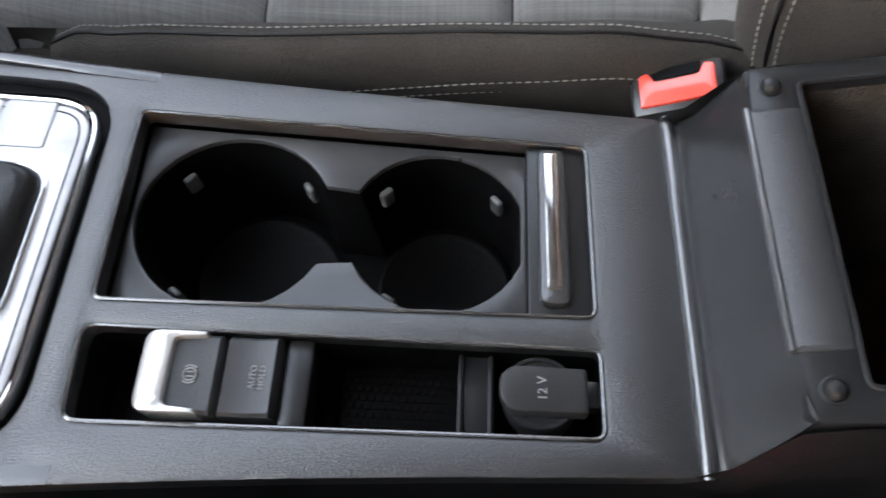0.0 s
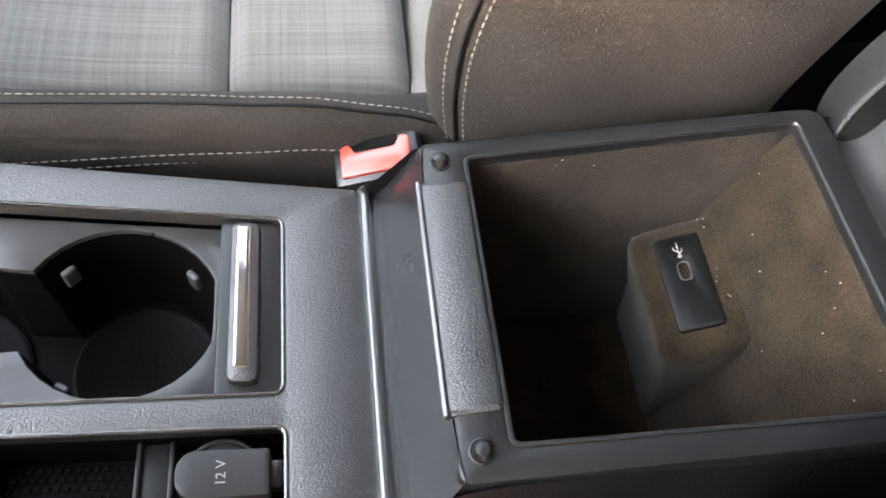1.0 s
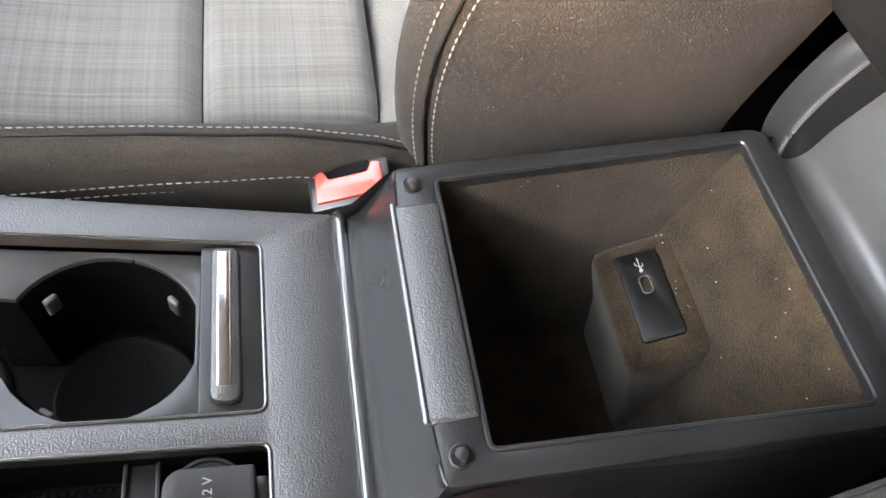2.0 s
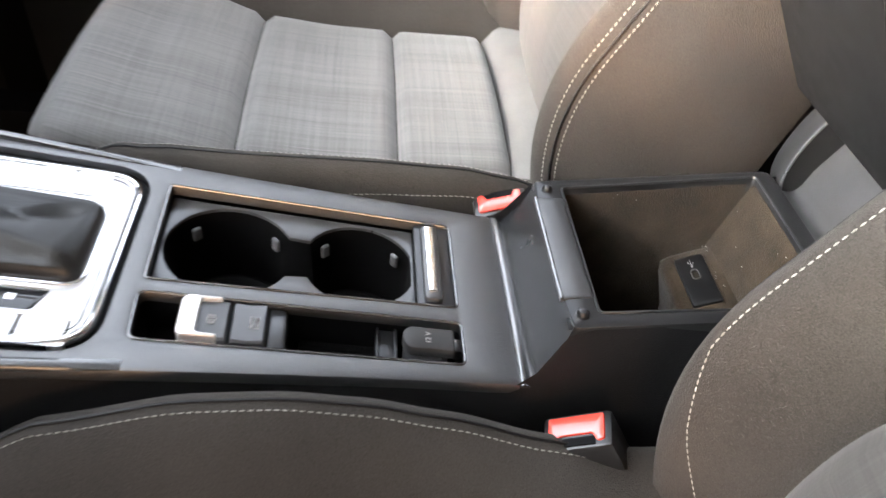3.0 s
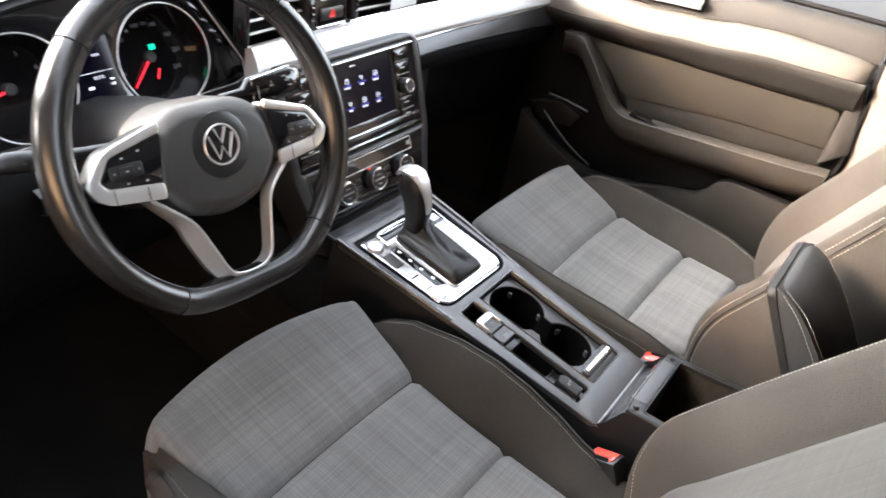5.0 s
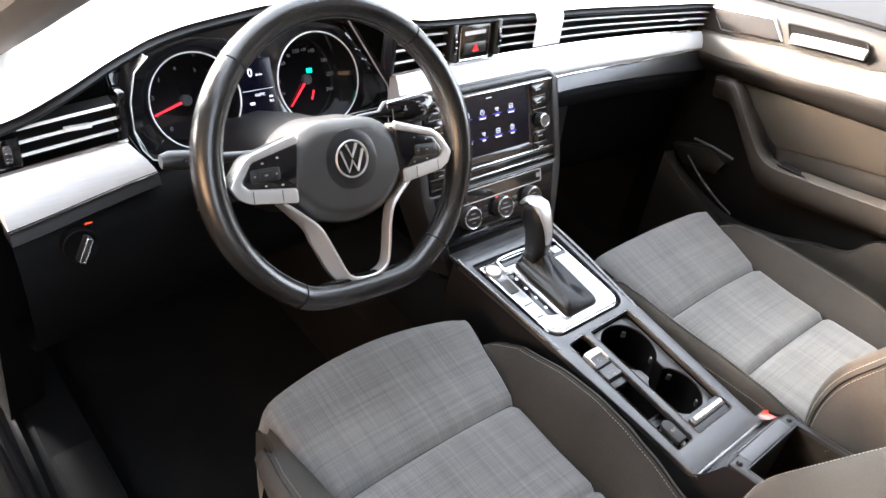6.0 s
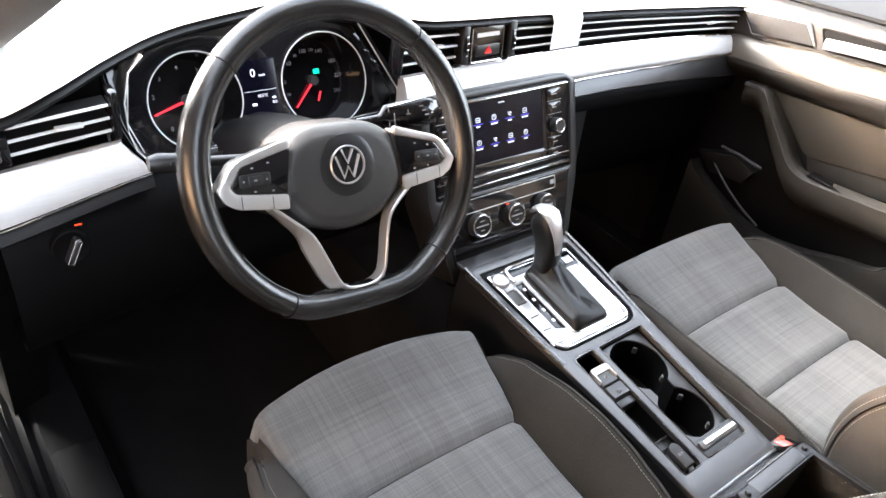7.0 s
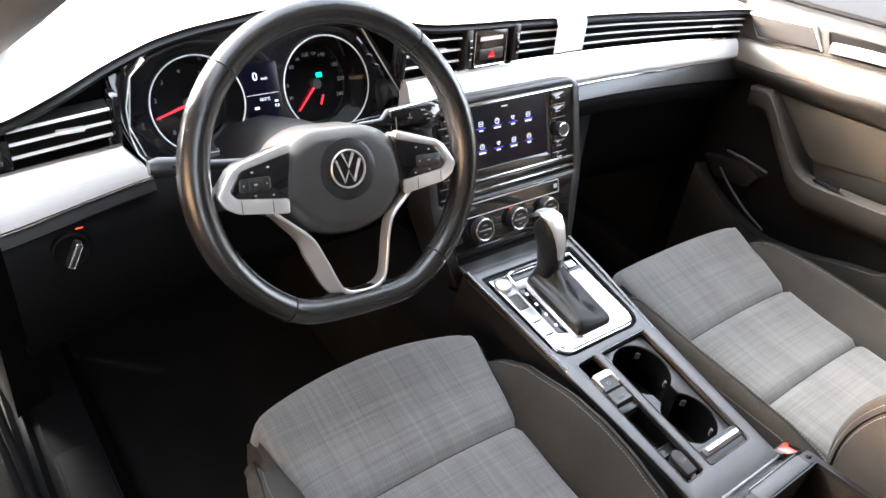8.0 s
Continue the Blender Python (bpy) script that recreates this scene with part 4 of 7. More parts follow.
part("front_blank", bm, M_GLOSS, gear, "glossy black blank at the plate's front")
bm = bmesh.new()
add_lathe(bm, [(0.0150, -0.002), (0.0150, 0.004), (0.0135, 0.006), (0.0115, 0.0065), (0.0110, 0.0055), (0.0002, 0.0055)], 28, lambda a, b, c: ctop(-0.0775 + a, 0.3785 + b, c))
part("start_button", bm, M_SILVER, gear, "round silver start button")
bm = bmesh.new()
add_tube(bm, smooth_line([ctop(-0.058, 0.366, 0.004), ctop(-0.057, 0.385, 0.004), ctop(-0.050, 0.395, 0.004), ctop(0.0, 0.396, 0.004), ctop(0.034, 0.393, 0.004)], 4), 0.0035, 8)
part("front_bar", bm, M_CHROME, gear, "bright chrome front bar")
# boot: a low leather bag with a rolled wall, drawn up to the lever
bm = bmesh.new()
top_c, top_r = Vector((-0.002, 0.357, 0.478)), 0.0165
base_out = inset(ccw(boot_hole), 0.0008)
BOOT = [(0.0, 0.0, 0.0), (0.0, 0.006, 0.0012), (0.02, 0.011, 0.0), (0.07, 0.0135, 0.0), (0.16, 0.0140, 0.0), (0.30, 0.0150, 0.0), (0.46, 0.0175, 0.0), (0.62, 0.0215, 0.0), (0.76, 0.0270, 0.0), (0.88, 0.0330, 0.0), (0.96, 0.0380, 0.0), (1.0, 0.0430, 0.0)]
rings = []
for k, (f, h, o) in enumerate(BOOT):
    ring = []
    n = len(base_out)
    for i, (x, y) in enumerate(base_out):
        a = math.atan2(y - 0.325, x - 0.004)
        bx, by = x + o * math.cos(a), y + o * math.sin(a)
        tx, ty = top_c.x + top_r * math.cos(a), top_c.y + top_r * 1.1 * math.sin(a)
        px, py = bx + (tx - bx) * f, by + (ty - by) * f
        p = ctop(px, py, -0.002 + h)
        w = math.sin(math.pi * min(1.0, f * 1.02))
        ridge = math.exp(-((px + 0.006 - 0.22 * (py - 0.30)) / 0.010) ** 2) * max(0.0, min(1.0, (0.345 - py) / 0.03)) * min(1.0, f / 0.12)
        dip = math.exp(-((px - 0.020) / 0.012) ** 2) * max(0.0, min(1.0, (0.345 - py) / 0.03)) * min(1.0, f / 0.10)
        p.z += 0.011 * ridge - 0.010 * dip + 0.0050 * w * (abs(math.sin(a * 3.5 + 5 * f)) - 0.6) + 0.0035 * w * (abs(math.sin(11 * f + 1.5 * a)) - 0.6)
        ring.append(p)
    rings.append(ring)
add_loft(bm, rings, True, True)
part("boot", bm, M_BOOT, gear, "creased black leather boot", 80)
# lever and grip
bm = bmesh.new()
def grip_ring(c, t, rx, ry, n=24, p=2.7):
    t = Vector(t).normalized()
    c = Vector(c) + Vector((-0.015 * max(0.0, min(1.0, (c[2] - 0.45) / 0.10)), 0, 0))
    r = Vector((1, 0, 0))
    u = t.cross(r).normalized()
    out = []
    for j in range(n):
        a = 2 * math.pi * j / n
        ca, sa = math.cos(a), math.sin(a)
        out.append(Vector(c) + r * rx * abs(ca) ** (2 / p) * (1 if ca >= 0 else -1) + u * ry * abs(sa) ** (2 / p) * (1 if sa >= 0 else -1))
    return out
path = [((0.0, 0.359, 0.450), (0, -0.1, 1), 0.0180, 0.0180), ((0.0, 0.357, 0.480), (0, -0.05, 1), 0.0185, 0.0190), ((0.0, 0.356, 0.494), (0, 0.05, 1), 0.0190, 0.0205), ((0.0, 0.3560, 0.508), (0, 0.15, 1), 0.0192, 0.0218), ((0.0, 0.358, 0.522), (0, 0.3, 1), 0.0188, 0.0230),
        ((0.0, 0.363, 0.537), (0, 0.45, 1), 0.0195, 0.0250), ((0.0, 0.370, 0.549), (0, 0.6, 1), 0.0195, 0.0245), ((0.0, 0.3745, 0.559), (0, 0.7, 1), 0.0185, 0.0215), ((0.0, 0.3775, 0.565), (0, 0.75, 1), 0.0150, 0.0160), ((0.0, 0.379, 0.567), (0, 0.75, 1), 0.008, 0.008)]
add_loft(bm, [grip_ring(*q) for q in path])
grip = part("grip", bm, M_BOOT, gear, "black leather grip", 70)
bm = bmesh.new()
cap_prof = [((0.0, 0.3365, 0.507), (0, 0.1, 1), 0.0060, 0.0020), ((0.0, 0.3355, 0.518), (0, -0.02, 1), 0.0075, 0.0028), ((0.0, 0.3380, 0.534), (0, 0.2, 1), 0.0090, 0.0032), ((0.0, 0.3430, 0.549), (0, 0.5, 1), 0.0110, 0.0038), ((0.0, 0.3515, 0.5620), (0, 1.0, 0.8), 0.0140, 0.0044), ((0.0, 0.3640, 0.5715), (0, 1.0, 0.4), 0.0172, 0.0046), ((0.0, 0.3800, 0.5725), (0, 1, -0.2), 0.0165, 0.0044), ((0.0, 0.3930, 0.5670), (0, 1, -0.8), 0.0135, 0.0040), ((0.0, 0.3990, 0.5570), (0, 0.4, -1), 0.0100, 0.0030)]
add_loft(bm, [grip_ring(*q) for q in cap_prof])
part("grip_cap", bm, M_SILVER, grip, "satin silver cap", 70)
bm = bmesh.new()
add_tube(bm, [Vector((-0.005 + 0.0165 * math.cos(a), 0.356 + 0.0172 * math.sin(a), 0.4815)) for a in [2 * math.pi * i / 24 for i in range(24)]], 0.0022, 8, closed=True)
part("collar", bm, M_SATIN, gear)

# front pocket floor under the stack
bm = bmesh.new()
add_plate(bm, rounded([(-0.110, 0.400), (0.114, 0.400), (0.118, 0.47), (-0.114, 0.47)], 0.004), (), 0.006, lambda a, b, c: ctop(a, b, c - 0.006), 0.001)
part("front_panel", bm, M_SATIN, console)

# ---- dashboard ----
def dy(x):
    """How far forward the dashboard's face stands."""
    return 0.600 - 0.032 * (x / 0.7) ** 2


LIP = [(-0.74, 0.752), (-0.665, 0.769), (-0.63, 0.781), (-0.60, 0.790), (-0.54, 0.7935), (-0.48, 0.799), (-0.43, 0.803), (-0.37, 0.808), (-0.30, 0.813), (-0.23, 0.806), (-0.17, 0.795), (-0.12, 0.796), (0.0, 0.790), (0.2, 0.782), (0.65, 0.764), (0.74, 0.757)]
def lip(x):
    return sum(lerp1(x + d, LIP) for d in (-0.04, -0.02, 0.0, 0.02, 0.04)) / 5


def hood(x):
    """How far the cowl over the instruments stands back."""
    return sum(lerp1(x + d, HOOD) for d in (-0.04, -0.02, 0.0, 0.02, 0.04)) / 5


HOOD = [(-0.67, 0.0), (-0.60, 0.022), (-0.54, 0.060), (-0.48, 0.085), (-0.30, 0.095), (-0.19, 0.07), (-0.13, 0.0)]


def pad_line(x):
    """The dashboard top's section at x."""
    y, z = dy(x) + hood(x), lip(x)
    h = hood(x)
    return [(y + 0.045 - 0.2 * h, z - 0.016), (y + 0.006, z - 0.011), (y - 0.002, z - 0.007), (y - 0.003, z - 0.003), (y + 0.003, z), (y + 0.02, z + 0.003), (y + 0.06, z + 0.004), (y + 0.14, max(z - 0.004, 0.79)), (y + 0.22, 0.797), (y + 0.32, 0.806), (1.08, 0.822)]


def vbot(x):
    return 0.7235 - 0.016 * (abs(x) / 0.7) ** 2


dash = thing("dashboard", (0, 0.75, 0.4), "black dashboard with a silver strip and full-width air vents", "dashboard")
XS = [-0.735 + 1.47 * i / 70 for i in range(71)]
bm = bmesh.new()
add_loft(bm, [[(x, y, z) for y, z in pad_line(x)] for x in XS], False)
part("top_pad", bm, M_DARK, dash, "black soft-touch top pad", 50)

# vent band
VENTS = [(-0.700, -0.590), (-0.160, -0.054), (0.060, 0.690)]
bm = bmesh.new()
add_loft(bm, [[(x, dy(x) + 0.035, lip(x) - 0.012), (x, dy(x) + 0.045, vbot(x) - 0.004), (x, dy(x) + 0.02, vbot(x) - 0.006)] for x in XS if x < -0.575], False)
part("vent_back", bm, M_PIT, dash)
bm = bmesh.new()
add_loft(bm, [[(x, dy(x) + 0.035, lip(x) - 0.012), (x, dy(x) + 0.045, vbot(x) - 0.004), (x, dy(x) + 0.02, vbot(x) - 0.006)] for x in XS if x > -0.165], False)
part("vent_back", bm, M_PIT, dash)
for x0, x1 in VENTS:
    n = max(4, int((x1 - x0) / 0.03))
    xs = [x0 + (x1 - x0) * i / n for i in range(n + 1)]
    zt = lambda x: vbot(x) + 0.052 if x < -0.5 else min(lip(x), 0.795) - 0.010
    for k in range(3):
        w = (k + 0.62) / 3.2
        bm = bmesh.new()
        add_loft(bm, [[(x, dy(x) + 0.003, vbot(x) + (zt(x) - vbot(x)) * w), (x, dy(x) + 0.004, vbot(x) + (zt(x) - vbot(x)) * w + 0.0030), (x, dy(x) + 0.026, vbot(x) + (zt(x) - vbot(x)) * w + 0.0050), (x, dy(x) + 0.026, vbot(x) + (zt(x) - vbot(x)) * w + 0.0015)] for x in xs])
        slat = part("vent_slat", bm, M_SATIN, dash)
        bm = bmesh.new()
        add_loft(bm, [[(x, dy(x) + 0.0020, vbot(x) + (zt(x) - vbot(x)) * w + d) for d in (0.0010, 0.0024)] + [(x, dy(x) + 0.0048, vbot(x) + (zt(x) - vbot(x)) * w + 0.0038), (x, dy(x) + 0.0048, vbot(x) + (zt(x) - vbot(x)) * w + 0.0004)] for x in xs])
        part("chrome_edge", bm, M_VENTLINE, slat, "chrome edge")
    xt, zs = x0 + (x1 - x0) * (0.58 if x1 < 0 else 0.86), 2.12 / 3.2
    bm = bmesh.new()
    add_box(bm, (xt, dy(xt) + 0.002, vbot(xt) + (zt(xt) - vbot(xt)) * zs - 0.0045), (0.030, 0.009, 0.0040), 0.0012)
    part("direction_tab", bm, M_VENTLINE, dash, "small chrome-edged direction tab")
for x0, x1 in ((-0.735, -0.582), (-0.165, 0.735)):
    bm = bmesh.new()
    xs = [x0 + (x1 - x0) * i / 24 for i in range(25)]
    add_loft(bm, [[(x, dy(x) - 0.002, vbot(x) - 0.0045), (x, dy(x) - 0.004, vbot(x) - 0.002), (x, dy(x) - 0.002, vbot(x) + 0.0005), (x, dy(x) + 0.02, vbot(x) - 0.001)] for x in xs])
    part("vent_trim", bm, M_CHROME, dash, "thin chrome line under the vents")
# vent end pieces with thumb wheels
for x0, x1, y_off in ((-0.728, -0.700, 0), (0.690, 0.728, 0)):
    bm = bmesh.new()
    xm = (x0 + x1) / 2
    zc = (lip(xm) - 0.012 + vbot(xm)) / 2
    add_box(bm, (xm, dy(xm) + 0.012, zc), (x1 - x0, 0.024, lip(xm) - 0.014 - vbot(xm)), 0.003)
    end = part("vent_end", bm, M_GLOSS, dash)
    bm = bmesh.new()
    add_lathe(bm, [(0.017, -0.004), (0.018, -0.003), (0.018, 0.003), (0.017, 0.004)], 24, lambda a, b, c, xm=xm, zc=zc: Vector((xm + c, dy(xm) + 0.014 + a, zc + b)))
    wheel = part("thumb_wheel", bm, M_SATIN, end)
    for j in range(4):
        bm = bmesh.new()
        a = radians(150 + 20 * j)
        add_box(bm, (xm, dy(xm) + 0.014 + 0.0182 * math.cos(a), zc + 0.0182 * math.sin(a)), (0.006, 0.0012, 0.0025), 0.0004)
        part("wheel_mark", bm, M_CHROME, wheel)
for x0, top in ((-0.584, vbot(-0.584) + 0.062), (-0.166, lip(-0.166) - 0.012)):
    bm = bmesh.new()
    add_box(bm, (x0, dy(x0) + 0.010, (top + vbot(x0)) / 2), (0.010, 0.026, top - vbot(x0)), 0.003)
    part("vent_divider", bm, M_GLOSS, dash)

# hazard unit in the middle of the vents
hz = thing("hazard_panel", (0, 0.6, 0.73), "glossy black centre panel with a hazard button", "switch panel")
HF = frame3((0.003, dy(0) - 0.004, 0.757), (1, 0, 0), (0, 0.12, 1))
bm = bmesh.new()
add_plate(bm, rrect(-0.036, -0.033, 0.036, 0.031, 0.004), (), 0.03, HF, 0.002)
part("panel", bm, M_GLOSS, hz)
bm = bmesh.new()
add_tube(bm, [HF(a, b, 0.0002) for a, b in rrect(-0.033, -0.030, 0.033, 0.028, 0.004)], 0.0009, 6, closed=True)
part("chrome_frame", bm, M_CHROME, hz)
bm = bmesh.new()
add_plate(bm, rrect(-0.024, -0.021, 0.026, -0.003, 0.003), (), 0.004, lambda a, b, c: HF(a, b, c + 0.002), 0.001)
hb = part("hazard_button", bm, M_SATIN, hz)
bm = bmesh.new()
add_tube(bm, [HF(a, b, 0.0026) for a, b in rounded([(-0.006, -0.0165), (0.008, -0.0165), (0.001, -0.0055)], 0.001)], 0.0010, 6, closed=True)
add_plate(bm, [(-0.003, -0.0150), (0.005, -0.0150), (0.001, -0.0085)], (), 0.001, lambda a, b, c: HF(a, b, c + 0.0026), 0.0002)
part("hazard_triangle", bm, M_REDLAMP, hb, "red lit triangle")
bm = bmesh.new()
add_plate(bm, rrect(-0.023, 0.010, 0.024, 0.0165, 0.0008), [[(-0.0235 + 0.0078 * i + 0.0068, 0.0098), (-0.0235 + 0.0078 * i + 0.0076, 0.0098), (-0.0235 + 0.0078 * i + 0.0076, 0.0100)] for i in ()], 0.0006, lambda a, b, c: HF(a, b, c + 0.0007), 0.0)
part("model_badge", bm, M_DECOR, hz, "silver badge bar")
for sx in (-0.047, 0.053):
    bm = bmesh.new()
    add_box(bm, (sx, 0, -0.008), (0.014, 0.062, 0.024), 0.003, fn=HF)
    side = part("side_piece", bm, M_SATIN, hz)
    bm = bmesh.new()
    add_lathe(bm, [(0.015, -0.0028), (0.016, -0.002), (0.016, 0.002), (0.015, 0.0028)], 24, lambda a, b, c, sx=sx: HF(sx + c, a * 1.4, b * 0.6 - 0.002))
    wheel = part("thumb_wheel", bm, M_GLOSS, side)
    for j in range(4):
        bm = bmesh.new()
        add_box(bm, (sx, -0.015 + 0.010 * j, 0.0085 - 0.00004 * (j - 1.5) ** 2 * 20), (0.004, 0.002, 0.001), 0.0003, fn=HF)
        part("wheel_mark", bm, M_SILVER, wheel)

# silver strip
def strip_k(x):
    """How far the silver strip reaches down at x; it narrows towards the instruments and the passenger door."""
    return lerp1(x, [(-0.735, 0.74), (-0.556, 0.52)]) if x < -0.3 else lerp1(x, [(0.05, 0.80), (0.18, 0.69), (0.30, 0.65), (0.45, 0.62), (0.60, 0.53), (0.735, 0.42)])


for x0, x1 in ((-0.735, -0.556), (-0.158, 0.735)):
    bm = bmesh.new()
    xs = [x0 + (x1 - x0) * i / 20 for i in range(21)]
    # the driver's piece ends in a slant beside the instruments
    slant = lambda x, d: x - (0.030 * (1 - d) * max(0.0, (x + 0.60) / 0.044) if -0.60 < x < -0.3 else 0.0)
    prof = [(0.010, 0.003, 0.0), (-0.004, 0.004, 0.0), (-0.010, 0.014, 0.18), (-0.020, 0.040, 0.5), (-0.026, 0.064, 0.8), (-0.026, 0.078, 0.95), (-0.020, 0.083, 1.0), (0.010, 0.083, 1.0)]
    if x0 > -0.3:
        prof = prof[:4] + [(-0.026, 0.062, 0.8), (-0.0262, 0.066, 0.85), (-0.0185, 0.083, 1.0), (0.010, 0.083, 1.0)]
    add_loft(bm, [[(slant(x, d), dy(x) + y, vbot(x) - z * (strip_k(x) if z > 0.005 else 1)) for y, z, d in prof] for x in xs])
    part("decor_strip", bm, M_DECOR, dash, "brushed silver decor strip", 50)
    bm = bmesh.new()
    o = 0.007 if x0 > -0.3 else 0.0
    low = lambda x: max(0.084, 0.083 * strip_k(x) + 0.030) if x > -0.3 else 0.083 * strip_k(x) + 0.018
    add_loft(bm, [[(x, dy(x) + 0.004, vbot(x) - 0.083 * strip_k(x) - 0.0005), (x, dy(x) - 0.024 + o, vbot(x) - 0.083 * strip_k(x) - 0.001), (x, dy(x) - 0.028 + o, vbot(x) - 0.083 * strip_k(x) - 0.004), (x, dy(x) - 0.033, vbot(x) - low(x) + 0.004), (x, dy(x) - 0.030, vbot(x) - low(x)), (x, dy(x) + 0.004, vbot(x) - low(x))] for x in xs])
    part("strip_lip", bm, M_SATIN if x0 > -0.3 else M_DARK, dash, "dark grey lip under the decor strip", 50)
for x0, x1 in ((-0.735, -0.556), (0.18, 0.735)):
    bm = bmesh.new()
    xs = [x0 + (x1 - x0) * i / 16 for i in range(17)]
    add_tube(bm, [(x, dy(x) - (0.0272 if x0 < 0 else 0.0195), vbot(x) - (0.0815 if x0 < 0 else 0.083) * strip_k(x)) for x in xs], 0.0012, 6)
    part("decor_edge", bm, M_CHROME, dash, "thin bright edge line")

# lower panels
# both panels hold the shade below the dashboard in their black
bm = bmesh.new()
xs = [-0.735 + 0.585 * i / 16 for i in range(17)]
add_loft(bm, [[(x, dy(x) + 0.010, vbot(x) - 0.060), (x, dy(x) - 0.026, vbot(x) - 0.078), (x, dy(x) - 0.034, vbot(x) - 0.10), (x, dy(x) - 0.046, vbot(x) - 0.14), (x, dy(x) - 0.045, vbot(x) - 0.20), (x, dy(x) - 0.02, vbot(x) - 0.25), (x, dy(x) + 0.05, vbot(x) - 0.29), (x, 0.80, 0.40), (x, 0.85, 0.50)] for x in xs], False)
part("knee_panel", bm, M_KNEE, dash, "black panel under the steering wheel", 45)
bm = bmesh.new()
xs = [0.17 + 0.565 * i / 16 for i in range(17)]
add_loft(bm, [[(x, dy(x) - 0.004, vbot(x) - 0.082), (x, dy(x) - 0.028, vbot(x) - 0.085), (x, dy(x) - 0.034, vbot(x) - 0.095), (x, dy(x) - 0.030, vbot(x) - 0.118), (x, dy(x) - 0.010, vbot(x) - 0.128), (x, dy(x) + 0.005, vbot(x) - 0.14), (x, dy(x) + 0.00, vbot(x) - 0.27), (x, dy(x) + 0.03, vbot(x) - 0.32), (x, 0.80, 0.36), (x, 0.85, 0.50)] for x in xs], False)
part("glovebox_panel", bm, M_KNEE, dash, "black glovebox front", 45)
# grey flank beside the centre stack, curving out of the strip's lip
bm = bmesh.new()
add_loft(bm, [[(0.215, y, z), (w - 0.004, y, z), (w, y + 0.004, z), (w, y + 0.06, z), (0.215, y + 0.06, z)] for z, w, y in ((0.664, 0.345, 0.576), (0.656, 0.318, 0.576), (0.648, 0.298, 0.576), (0.638, 0.284, 0.575), (0.625, 0.278, 0.575), (0.60, 0.278, 0.574), (0.55, 0.280, 0.572), (0.50, 0.281, 0.568), (0.45, 0.280, 0.560), (0.38, 0.278, 0.550))])
part("stack_flank", bm, M_SATIN, dash, "grey flank beside the centre stack", 40)
bm = bmesh.new()
add_tube(bm, [Vector((x, dy(x) - 0.0385, 0.585 - 0.02 * (x + 0.45) ** 2)) for x in [-0.58 + 0.35 * i / 10 for i in range(11)]], 0.0012, 5)
part("knee_seam", bm, M_PIT, dash)

# ---- light switch ----
sw = thing("light_switch", (-0.665, 0.53, 0.60), "dark rotary light switch with a chrome grip and orange lamp", "switch")
SF = frame3((-0.667, 0.5215, 0.616), (1, 0, 0), (0, 0.2, 1))
bm = bmesh.new()
add_lathe(bm, [(0.021, -0.01), (0.021, 0.001), (0.0195, 0.002), (0.017, 0.001), (0.0002, 0.001)], 32, SF)
part("dial", bm, M_KNEE, sw)
bm = bmesh.new()
add_box(bm, (0, 0, 0.010), (0.0085, 0.033, 0.016), 0.003, m=Matrix.Rotation(radians(-28), 4, "Z"), fn=SF)
lever = part("grip", bm, M_SATIN, sw)
bm = bmesh.new()
add_plate(bm, [(a * 0.883 + b * 0.469, -a * 0.469 + b * 0.883) for a, b in rrect(-0.0038, -0.0160, 0.0038, 0.0160, 0.002)], ([(a * 0.883 + b * 0.469, -a * 0.469 + b * 0.883) for a, b in rrect(-0.0024, -0.0140, 0.0024, 0.0140, 0.001)],), 0.001, lambda a, b, c: SF(a, b, c + 0.0192), 0.0003)
part("grip_frame", bm, M_CHROME, lever, "chrome grip outline")
bm = bmesh.new()
add_box(bm, (0.012, 0.028, 0.0045), (0.008, 0.0018, 0.001), fn=SF)
part("lamp_mark", bm, M_ORANGELAMP, sw, "orange lit symbol")

# ---- instrument cluster ----
cl = thing("instrument_cluster", (-0.375, 0.66, 0.65), "instrument cluster with two chrome-ringed dials, lit red needles", "instrument cluster")
CU = (0, 0.40, 0.917)
CF = frame3((-0.3605, 0.653, 0.7105), (1, 0, 0), CU)
hous = rounded([(-0.205, 0.052), (-0.200, -0.022), (-0.180, -0.070), (0.205, -0.066), (0.222, -0.060), (0.222, -0.030), (0.165, 0.068), (0.05, 0.092), (-0.08, 0.092), (-0.175, 0.068)], [0.01, 0.02, 0.006, 0.006, 0.006, 0.01, 0.01, 0.05, 0.05, 0.02], 5)
GAUGES = [(-0.0985, -0.004, 0.0650), (0.0985, -0.004, 0.0705)]
bm = bmesh.new()
add_plate(bm, hous, [circle(a, b, r, 48) for a, b, r in GAUGES], 0.004, CF, 0.0006)
part("face_panel", bm, M_GLOSS, cl)
bm = bmesh.new()
add_plate(bm, inset(ccw(hous), -0.004), (), 0.002, lambda a, b, c: CF(a, b, c - 0.060), 0)
part("back_panel", bm, M_PIT, cl)
bm = bmesh.new()
line = inset(ccw(hous), -0.001)
add_loft(bm, [[CF(a, b, c) for a, b in inset(line, d)] for c, d in ((-0.002, 0.0), (0.004, -0.004), (0.005, -0.008))], True, False)
part("surround", bm, M_GLOSS, cl, "glossy black surround", 50)
bm = bmesh.new()
low = [(-0.150, 0.073), (-0.179, 0.052), (-0.195, -0.018), (-0.182, -0.060), (-0.172, -0.068), (-0.145, -0.070), (0.0, -0.069), (0.195, -0.064), (0.218, -0.058), (0.219, -0.032), (0.163, 0.075)]
add_tube(bm, [CF(a, b, 0.0085) for a, b in low], 0.0011, 6)
